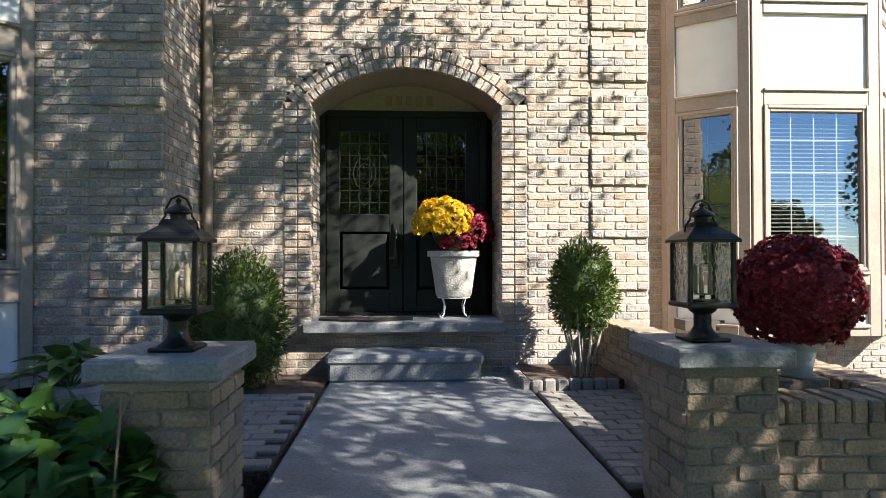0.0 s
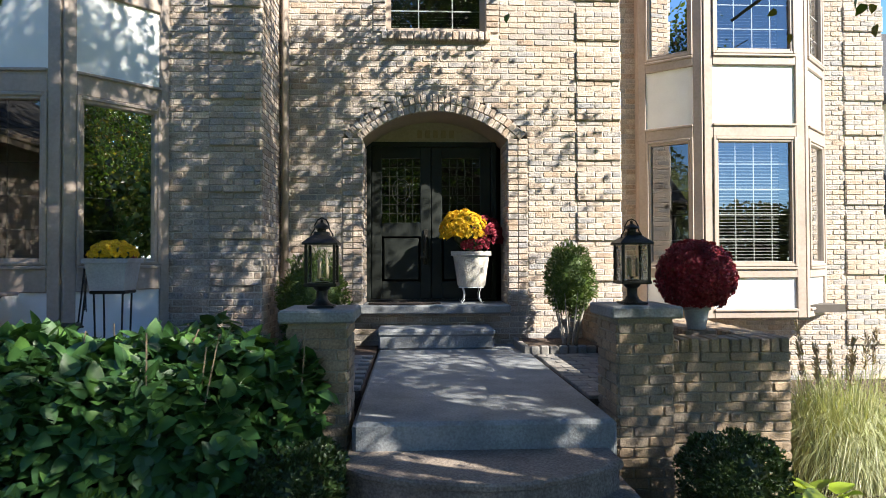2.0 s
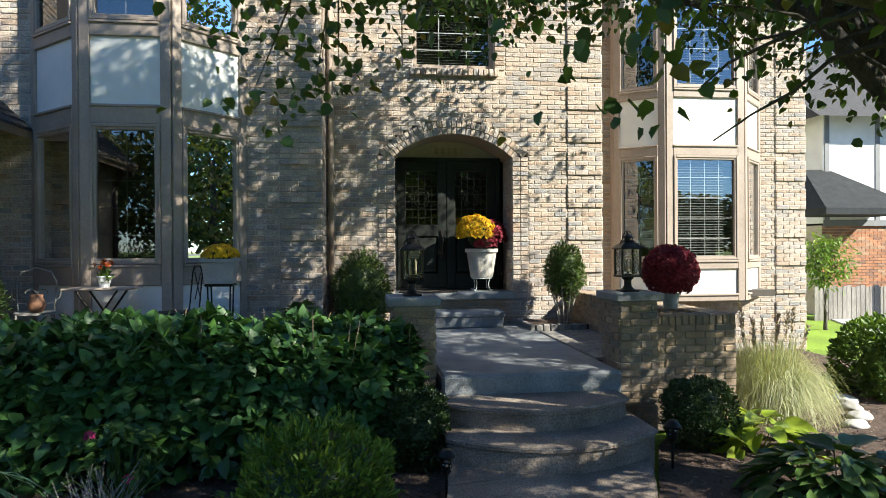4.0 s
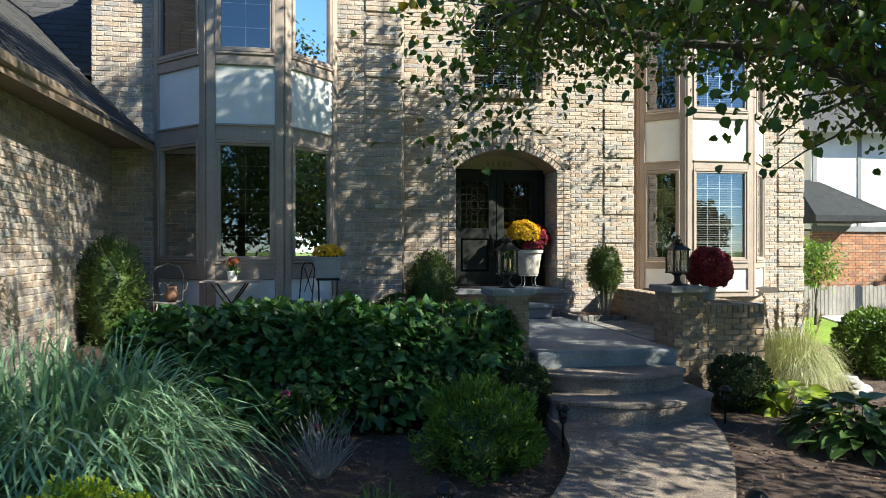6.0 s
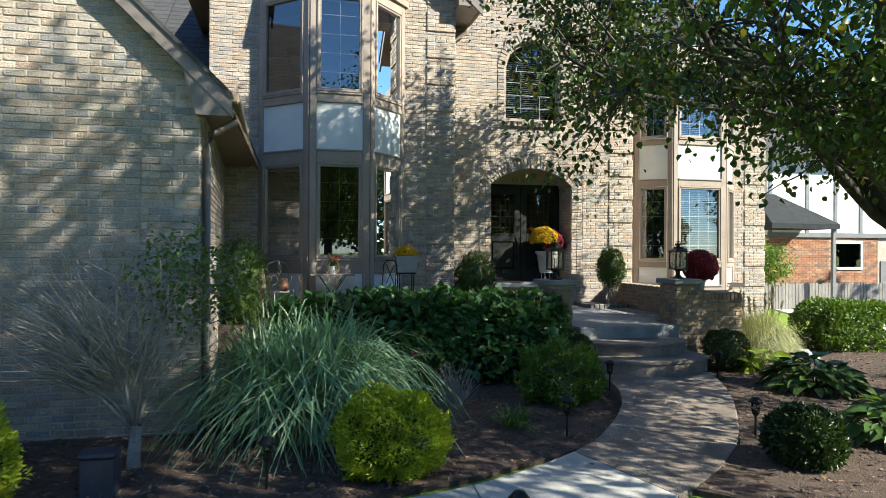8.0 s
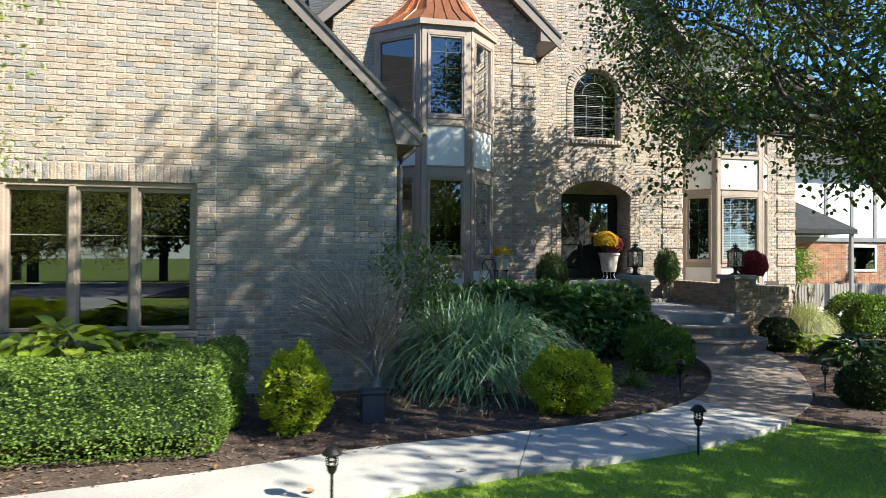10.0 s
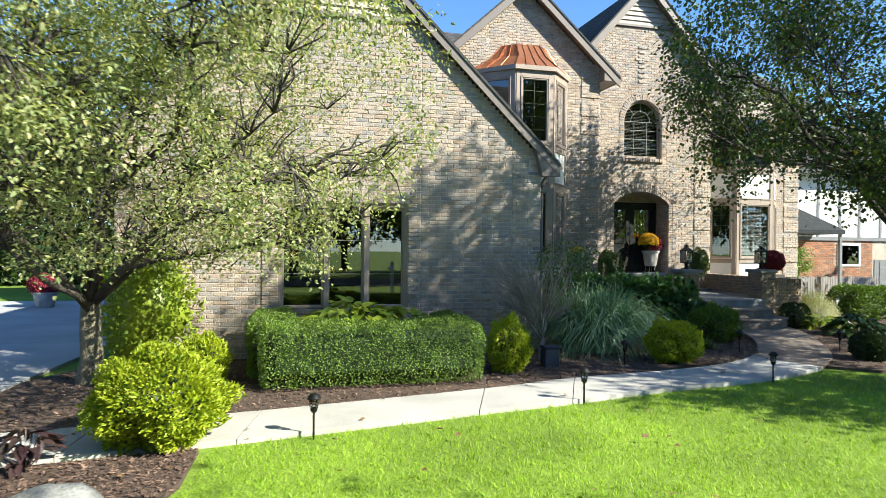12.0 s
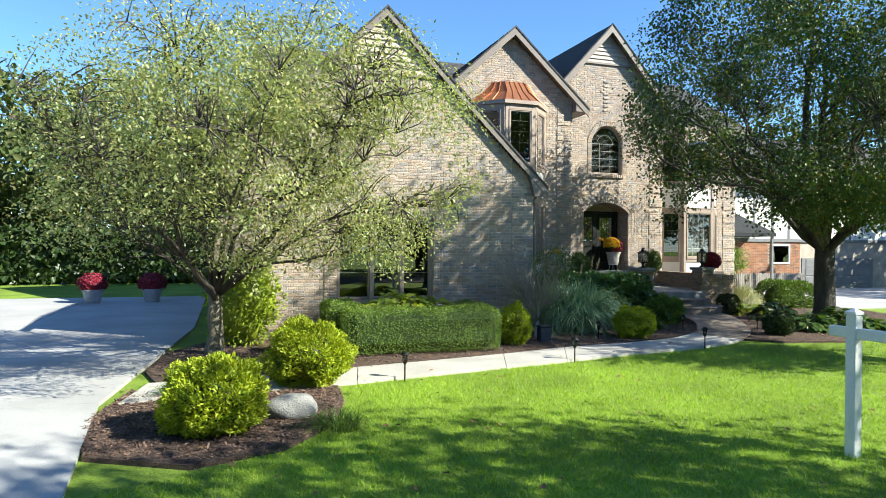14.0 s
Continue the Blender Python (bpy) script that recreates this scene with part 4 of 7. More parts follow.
for side, (a, b) in enumerate(((DX0 + 0.004, midx - 0.004), (midx + 0.004, DX1 - 0.004))):
    leaf = part("door_leaf", Mesh().cbox(a, a + 0.13, DY + 0.03, DY + 0.08, DZ0, DZ1, 0.006).cbox(b - 0.13, b, DY + 0.03, DY + 0.08, DZ0, DZ1, 0.006)
                .cbox(a + 0.13, b - 0.13, DY + 0.03, DY + 0.08, DZ0, DZ0 + 0.22, 0.004).cbox(a + 0.13, b - 0.13, DY + 0.03, DY + 0.08, 1.93, 2.10, 0.004)
                .cbox(a + 0.13, b - 0.13, DY + 0.03, DY + 0.08, DZ1 - 0.14, DZ1, 0.004).cbox(a + 0.15, b - 0.15, DY + 0.04, DY + 0.07, DZ0 + 0.24, 1.91, 0.02), M_DOOR, door)
    pn = part("leaded_pane", Mesh().add([(a + 0.13, DY + 0.055, 2.10), (b - 0.13, DY + 0.055, 2.10), (b - 0.13, DY + 0.055, 2.91), (a + 0.13, DY + 0.055, 2.91)], [(0, 1, 2, 3)]), M_GLASS, leaf, "leaded decorative glass")
    pn.visible_shadow = False
    x0, x1 = a + 0.13, b - 0.13
    cx = (x0 + x1) / 2
    cm = Mesh()
    for k in range(6):
        x = x0 + (x1 - x0) * k / 5
        cm.tube([(x, DY + 0.05, 2.10), (x, DY + 0.05, 2.91)], 0.004, 4)
    for k in range(8):
        z = 2.10 + 0.81 * k / 7
        cm.tube([(x0, DY + 0.05, z), (x1, DY + 0.05, z)], 0.004, 4)
    for r, zc in ((0.11, 2.5), (0.07, 2.5), (0.06, 2.72), (0.06, 2.28)):
        cm.tube([(cx + r * math.cos(t), DY + 0.049, zc + 1.4 * r * math.sin(t)) for t in (2 * math.pi * k / 16 for k in range(17))], 0.004, 4, False)
    part("came", cm, M_CAME, leaf, "lead came pattern")
hd = part("door_handle", Mesh().tube([(midx - 0.07, DY - 0.01, 1.62), (midx - 0.07, DY - 0.045, 1.68), (midx - 0.07, DY - 0.05, 1.85), (midx - 0.07, DY + 0.0, 1.95)], 0.013, 6).cbox(midx - 0.1, midx - 0.04, DY + 0.005, DY + 0.03, 1.58, 2.02, 0.008), M_BLACK, door, "dark metal handle set")
part("latch", Mesh().cbox(midx - 0.14, midx - 0.06, DY - 0.03, DY + 0.03, 1.66, 1.69, 0.006), M_CAME, hd, "bright lever")

# ---- foliage helpers ----
rng = np.random.default_rng(7)


def unit(v):
    return v / np.maximum(np.linalg.norm(v, axis=-1, keepdims=True), 1e-6)


def leaf_mesh(pos, way, nrm, size, ratio=0.6, fold=0.12, curl=0.15, broad=False):
    """Folded leaves: base at pos, growing along way, facing nrm; broad ones have a rounder outline."""
    pos, way = np.asarray(pos, float), unit(np.asarray(way, float))
    side = unit(np.cross(way, nrm))
    up = np.cross(side, way)
    L = np.asarray(size, float).reshape(-1, 1) * np.ones((len(pos), 1))
    W = L * ratio * 0.5
    tip, mid = pos + way * L - up * L * curl, pos + way * L * 0.5
    i = np.arange(len(pos)).reshape(-1, 1)
    if not broad:
        out = [pos]
        for s_, a, b in ((1, 0.22, 0.62), (-1, 0.62, 0.22)):
            for t in (a, b):
                w = W * (0.95 if t < 0.4 else 0.85)
                out.append(pos + way * L * t + side * w * s_ + up * L * (fold - curl * t * t))
            if s_ == 1:
                out.append(tip)
        v = np.stack(out, 1).reshape(-1, 3)
        return v, np.concatenate([i * 6 + np.array([[0, 1, 2, 3]]), i * 6 + np.array([[0, 3, 4, 5]])], 0)
    out = [pos]
    for t, w in ((0.06, 0.72), (0.34, 1.0), (0.68, 0.68)):
        for s_ in (1, -1):
            out.append(pos + way * L * t + side * W * w * s_ + up * L * (fold * w - curl * t * t))
    out += [tip, mid - up * L * curl * 0.25]
    v = np.stack(out, 1).reshape(-1, 3)
    f = [[0, 1, 3, 8], [0, 8, 4, 2], [8, 3, 5, 7], [8, 7, 6, 4]]
    return v, np.concatenate([i * 9 + np.array([q]) for q in f], 0)


def blade_mesh(base, lean, height, width, droop, seg=4):
    """Arching grass blades: base points, horizontal lean (n, 2), heights."""
    n = len(base)
    h = np.asarray(height).reshape(-1, 1)
    swirl = np.sin(np.arange(n) * 12.9898) * 0.9
    side = unit(np.stack([-lean[:, 1], lean[:, 0], np.zeros(n)], 1) + 1e-5)
    rows = []
    for k in range(seg + 1):
        t = k / seg
        tw = swirl * t
        run = np.stack([lean[:, 0] * np.cos(tw) - lean[:, 1] * np.sin(tw), lean[:, 0] * np.sin(tw) + lean[:, 1] * np.cos(tw)], 1)
        p = base + np.concatenate([run * t ** 1.3, h * (t - droop.reshape(-1, 1) * t ** 3)], 1)
        w = np.asarray(width).reshape(-1, 1) * (1 - t) ** 0.6 + 0.0006
        rows += [p - side * w / 2, p + side * w / 2]
    v = np.stack(rows, 1).reshape(-1, 3)
    i = np.arange(n).reshape(-1, 1) * (2 * seg + 2)
    f = np.concatenate([i + np.array([[2 * k, 2 * k + 1, 2 * k + 3, 2 * k + 2]]) for k in range(seg)], 0)
    return v, f


def rand_dirs(n):
    return unit(rng.normal(size=(n, 3)))


def lump(d, k, seed):
    """A smooth uneven factor over directions."""
    return np.array([noise.noise(Vector((x * k + seed, y * k, z * k))) for x, y, z in d])


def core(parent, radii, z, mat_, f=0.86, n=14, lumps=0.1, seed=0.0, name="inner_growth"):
    """Solid inner body that lets no light through; a dark mat_ paints the inner shade."""
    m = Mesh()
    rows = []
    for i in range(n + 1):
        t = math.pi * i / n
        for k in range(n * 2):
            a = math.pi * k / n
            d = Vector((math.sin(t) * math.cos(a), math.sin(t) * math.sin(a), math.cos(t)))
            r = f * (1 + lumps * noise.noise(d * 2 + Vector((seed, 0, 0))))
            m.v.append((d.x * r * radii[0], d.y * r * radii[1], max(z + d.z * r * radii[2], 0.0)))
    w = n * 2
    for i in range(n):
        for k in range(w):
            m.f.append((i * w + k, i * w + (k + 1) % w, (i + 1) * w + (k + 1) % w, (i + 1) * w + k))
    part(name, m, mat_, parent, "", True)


def shrub(name, x, y, z, radii, cz, count, leaf, mat_, label, seed, ratio=0.5, lumps=0.16, square=1.0, upward=0.35, core_mat=None, group="", category="shrub", depth=0.22):
    """A dense shrub: leaves over an uneven rounded body."""
    t = thing(name, x, y, z, label, category, group)
    d = rand_dirs(count)
    p = np.sign(d) * np.abs(d) ** (1 / square)
    p = unit(p) if square == 1 else p / np.maximum(np.max(np.abs(p), axis=1, keepdims=True), np.linalg.norm(p, axis=1, keepdims=True) * 0.8)
    r = 1 + lumps * lump(d, 2.2, seed) + lumps * 0.6 * lump(d, 6.0, seed + 9) - depth * rng.random(count) ** 2
    pos = p * r[:, None] * np.array(radii)
    pos[:, 2] += cz
    keep = pos[:, 2] > 0.02
    pos, d = pos[keep], d[keep]
    way = unit(d + rng.normal(scale=0.55, size=d.shape) + np.array([0, 0, upward]))
    v, f = leaf_mesh(pos, way, unit(d + rng.normal(scale=0.5, size=d.shape) + [0, 0, 0.4]), leaf * rng.uniform(0.6, 1.3, len(pos)), ratio)
    part("foliage", (v, f), mat_, t)
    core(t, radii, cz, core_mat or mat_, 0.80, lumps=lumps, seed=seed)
    return t


def limb(m, a, b, r0, r1, bend, seed, n=7, sides=7):
    a, b = Vector(a), Vector(b)
    pts = []
    ln = (b - a).length
    for k in range(n):
        t = k / (n - 1)
        p = a.lerp(b, t)
        w = math.sin(math.pi * t) * bend * ln
        p += Vector((noise.noise((seed, t * 2, 0)), noise.noise((seed, t * 2, 5)), noise.noise((seed, t * 2, 9)))) * w + Vector((0, 0, w * 0.5))
        pts.append(p)
    m.tube(pts, [r0 + (r1 - r0) * (k / (n - 1)) ** 0.8 for k in range(n)], sides)
    return pts


def tree(name, x, y, trunk_h, trunk_r, crown_c, crown_r, limbs, clusters, per, leaf, spread, mat_, bark, label, seed, floor_z, ratio=0.75, twig=0.006, droop=0.5, gap=-0.12, lean=(0, 0), shell=0.35, taper=0.0, rise=0.0, reach=1.3, drift=(0, 0), hollow=None, forks=7, limb_bark=None, sparse=None):
    """A tree: tapered trunk, limbs, twigs to many leaf clusters inside an uneven crown."""
    t = thing(name, x, y, 0, label, "tree")
    rs = random.Random(seed)
    m = Mesh()
    top = Vector((lean[0], lean[1], trunk_h))
    m.tube([(0, 0, -0.1), (0, 0, 0.08), (0.02, 0, 0.35), top * 0.6, top], [trunk_r * 1.55, trunk_r * 1.3, trunk_r * 1.05, trunk_r, trunk_r * 0.92], 14)
    part("trunk", m, bark, t, "", True)
    bm_ = Mesh()
    nodes = []
    c = Vector(crown_c) - Vector((x, y, 0))
    for i, (ex, ey, ez, r) in enumerate(limbs):
        e = Vector((ex - x, ey - y, ez))
        pts = limb(bm_, top * (0.86 + 0.12 * rs.random()), e, r, r * 0.22, 0.14, seed + i * 3.1, 9, 9)
        nodes += [(p, r * (1 - 0.75 * k / 8)) for k, p in enumerate(pts) if k > 2]
        for j in range(forks):
            k = rs.randint(3, 8)
            a = pts[k]
            d = Vector((rs.uniform(-1, 1), rs.uniform(-1, 1), rs.uniform(-0.25, 0.8))).normalized()
            q = a + (d + (e - top).normalized() * 0.5) * rs.uniform(0.25, 0.45) * crown_r[0] * 0.55
            sub = limb(bm_, a, q, r * 0.34, r * 0.08, 0.16, seed + i * 7 + j, 6, 5)
            nodes += [(p, r * 0.2) for p in sub[2:]]
    part("branchwork", bm_, limb_bark or bark, t, "", True)
    P = np.array([tuple(p) for p, r in nodes])
    cen, tries = [], 0
    while len(cen) < clusters and tries < clusters * 30:
        tries += 1
        d = Vector((rs.gauss(0, 1), rs.gauss(0, 1), rs.gauss(0, 1))).normalized()
        r = shell + (1 - shell) * rs.random() ** 0.6
        r *= 1 + 0.16 * noise.noise(d * 2.4 + Vector((seed, 0, 0)))
        p = c + Vector((d.x * crown_r[0], d.y * crown_r[1], d.z * crown_r[2])) * r
        p.x, p.y = c.x + (p.x - c.x) * (1 - taper * max(0.0, p.z - c.z)), c.y + (p.y - c.y) * (1 - taper * max(0.0, p.z - c.z))
        p += Vector((drift[0], drift[1], 0)) * max(0.0, p.z - c.z + 1.0)
        if p.z < floor_z + rise * max(0.0, p.y) + 0.35 * noise.noise(Vector((p.x, p.y, seed)) * 0.7):
            continue
        if hollow and abs(p.x + x - hollow[0]) < hollow[1] and p.y + y > -1.2 and p.z < 3.9:
            continue
        if sparse and rs.random() < sparse(p.x + x, p.y + y, p.z):
            continue
        if noise.noise(p * 0.85 + Vector((seed, seed, 0))) < gap:
            continue
        cen.append(tuple(p))
    cen = np.array(cen)
    tm = Mesh()
    for i, q in enumerate(cen):
        dist = np.linalg.norm(P - q, axis=1) + 0.6 * np.maximum(0, P[:, 2] - q[2])
        a = P[int(np.argmin(dist))]
        if np.linalg.norm(q - a) < reach:
            mid = (a + q) / 2 + rng.normal(scale=0.06, size=3) + [0, 0, 0.06]
            tm.tube([a, mid, q], [twig * 2, twig * 1.2, twig * 0.5], 3, False)
    part("twig_growth", tm, limb_bark or bark, t)
    k = np.repeat(np.arange(len(cen)), per)
    off = rng.normal(size=(len(k), 3)) * np.array([spread, spread, spread * 0.7]) * 0.55
    pos = cen[k] + off
    way = unit(off * 0.8 / spread + rng.normal(scale=0.6, size=off.shape) + [0, 0, -droop])
    nrm = unit(rng.normal(scale=0.5, size=off.shape) + [0, 0, 1])
    v, f = leaf_mesh(pos, way, nrm, leaf * rng.uniform(0.6, 1.25, len(pos)), ratio, broad=leaf > 0.09)
    part("crown", (v, f), mat_, t)
    return t


def rosette(name, x, y, z, count, leaf, mat_, label, radius, tall, ratio=0.62, category="plant", group="", flat_=0.5):
    """A mound of broad arching leaves."""
    t = thing(name, x, y, z, label, category, group)
    a = rng.uniform(0, 2 * math.pi, count)
    q = np.sqrt(rng.random(count))
    out = np.stack([np.cos(a), np.sin(a), np.zeros(count)], 1)
    pos = out * (q * radius)[:, None]
    pos[:, 2] = tall * (1 - q ** 2 * 0.75) * rng.uniform(0.75, 1.1, count)
    way = unit(out * 1.0 + np.stack([np.zeros(count), np.zeros(count), 0.35 - q * flat_ * 1.4], 1) + rng.normal(scale=0.25, size=(count, 3)))
    v, f = leaf_mesh(pos, way, unit(out * 0.35 + [0, 0, 1] + rng.normal(scale=0.25, size=(count, 3))), leaf * rng.uniform(0.7, 1.2, count), ratio, 0.10, 0.22, True)
    part("foliage", (v, f), mat_, t)
    st = Mesh()
    for i in range(0, count, 3):
        st.tube([(pos[i][0] * 0.15, pos[i][1] * 0.15, 0), tuple(pos[i] * [0.7, 0.7, 0.6]), tuple(pos[i])], 0.005, 4, False)
    part("stalk_growth", st, mat_, t)
    return t


def grass_clump(name, x, y, z, count, height, reach, width, mat_, label, plumes=0, radius=0.2, loose=1.0):
    t = thing(name, x, y, z, label, "ornamental grass")
    a = rng.uniform(0, 2 * math.pi, count)
    q = np.sqrt(rng.random(count))
    base = np.stack([np.cos(a) * q * radius, np.sin(a) * q * radius, np.zeros(count)], 1)
    a2 = a + rng.normal(scale=loose, size=count)
    ln = reach * rng.uniform(0.15, 1.12, count)
    lean = np.stack([np.cos(a2) * ln, np.sin(a2) * ln], 1)
    v, f = blade_mesh(base, lean, height * rng.uniform(0.5, 1.2, count), width * rng.uniform(0.6, 1.2, count), 0.25 + 0.95 * (ln / reach) ** 1.1 * rng.uniform(0.5, 1.15, count), 7)
    part("blade_mass", (v, f), mat_, t)["kind"] = "stuff"
    for k in range(plumes):
        b = rng.uniform(0, 2 * math.pi)
        r = reach * rng.uniform(0.2, 0.55)
        p0 = Vector((math.cos(b) * radius * 0.5, math.sin(b) * radius * 0.5, 0))
        p2 = Vector((math.cos(b) * r, math.sin(b) * r, height * rng.uniform(0.62, 0.9)))
        part("plume_stem", Mesh().tube([p0, p0.lerp(p2, 0.6) + Vector((0, 0, 0.05)), p2], 0.003, 4, False), mat_, t)
        d = (p2 - p0).normalized()
        m_ = 70
        tt = rng.random(m_)
        pos = np.array(p2) + np.outer(tt * 0.24 - 0.05, np.array(d)) + rng.normal(scale=0.006, size=(m_, 3))
        pv, pf = leaf_mesh(pos, unit(np.array(d) + rng.normal(scale=0.35, size=(m_, 3))), rand_dirs(m_), 0.05, 0.06)
        part("plume", (pv, pf), M_PLUME, t)
    return t


def flower_mound(parent, c, radii, count, petal, mat_, name="bloom_mass", seed=0.0, lower=-0.3):
    """Many small layered flower heads over a mound, each a rosette of petals."""
    d = rand_dirs(count * 2)
    d = d[d[:, 2] > lower][:count]
    n = len(d)
    r = 1 + 0.12 * lump(d, 3, seed) - 0.10 * rng.random(n)
    p = d * r[:, None] * np.array(radii) + np.array(c)
    pos, way, nrm, size = [], [], [], []
    ref = unit(np.cross(d, [0.3, 0.2, 0.9]))
    oth = np.cross(d, ref)
    for ring, (m_, lift, sz) in enumerate(((8, 0.25, 1.0), (6, 0.9, 0.75))):
        for k in range(m_):
            t = 2 * math.pi * (k + 0.5 * ring) / m_
            rad = ref * math.cos(t) + oth * math.sin(t)
            pos.append(p + d * 0.004 * ring)
            way.append(unit(rad + d * lift))
            nrm.append(unit(d - rad * lift * 0.8))
            size.append(np.full(n, petal * sz) * rng.uniform(0.8, 1.2, n))
    v, f = leaf_mesh(np.concatenate(pos), np.concatenate(way), np.concatenate(nrm), np.concatenate(size), 0.5, 0.08, -0.1)
    part(name, (v, f), mat_, parent)


# ---- brick piers and low walls ----
PIERS = []


def pier(x0, x1, y0, y1, z0, z1, label, cap=0.05):
    t = thing("brick_pillar", (x0 + x1) / 2, (y0 + y1) / 2, z0, label, "pillar", "entrance pillars")
    cx, cy = (x0 + x1) / 2, (y0 + y1) / 2
    hx, hy = (x1 - x0) / 2, (y1 - y0) / 2
    part("core", Mesh().box(-hx + 0.004, hx - 0.004, -hy + 0.004, hy - 0.004, 0, z1 - z0 - 0.08), M_MORTAR_DARK, t)
    part("cap", Mesh().cbox(-hx - cap, hx + cap, -hy - cap, hy + cap, z1 - z0 - 0.08, z1 - z0, 0.012), M_STONE, t, "grey limestone cap")
    for side in range(4):
        w = (x1 - x0) if side % 2 == 0 else (y1 - y0)
        o = [(-hx, -hy), (hx, -hy), (hx, hy), (-hx, hy)][side]
        u = [(1, 0), (0, 1), (-1, 0), (0, -1)][side]
        PIERS.append((t, o, u, (u[1], -u[0]), w, z1 - z0 - 0.08))
    return t


def low_wall(x0, x1, y0, y1, z0, z1, label, along):
    t = thing("garden_wall", (x0 + x1) / 2, (y0 + y1) / 2, z0, label, "low wall")
    hx, hy, h = (x1 - x0) / 2, (y1 - y0) / 2, z1 - z0
    part("core", Mesh().box(-hx + 0.004, hx - 0.004, -hy + 0.004, hy - 0.004, 0, h - 0.02), M_MORTAR_DARK, t)
    for side in range(4):
        w = 2 * hx if side % 2 == 0 else 2 * hy
        o = [(-hx, -hy), (hx, -hy), (hx, hy), (-hx, hy)][side]
        u = [(1, 0), (0, 1), (-1, 0), (0, -1)][side]
        PIERS.append((t, o, u, (u[1], -u[0]), w, h - 0.093))
    # rowlock coping: bricks on edge across the wall
    ln = 2 * hx if along == "x" else 2 * hy
    n = int(ln / 0.066)
    for k in range(n):
        a = -ln / 2 + ln * k / n
        b = a + ln / n - 0.007
        m = Mesh().cbox(a, b, -hy - 0.012, hy + 0.012, h - 0.09, h + 0.004 * (k % 3), 0.008) if along == "x" else Mesh().cbox(-hx - 0.012, hx + 0.012, a, b, h - 0.09, h + 0.004 * (k % 3), 0.008)
        part("coping_brick", m, M_BRICK_DARK, t)
    return t


pier(-1.41, -1.04, 2.46, 2.90, 0.0, 1.33, "square brick pillar with limestone cap beside the steps")
pier(0.71, 1.085, 2.60, 3.04, 0.0, 1.33, "square brick pillar with limestone cap, partly sunlit")
low_wall(1.09, 1.92, 2.68, 2.90, 0.0, 1.10, "low brick garden wall with rowlock coping", "x")
low_wall(1.70, 1.92, 2.92, 4.2, 0.0, 1.10, "short brick wall return with rowlock coping", "y")
low_wall(1.36, 1.58, 3.05, 5.97, 0.0, 1.12, "low brick wall edging the entrance bed", "y")


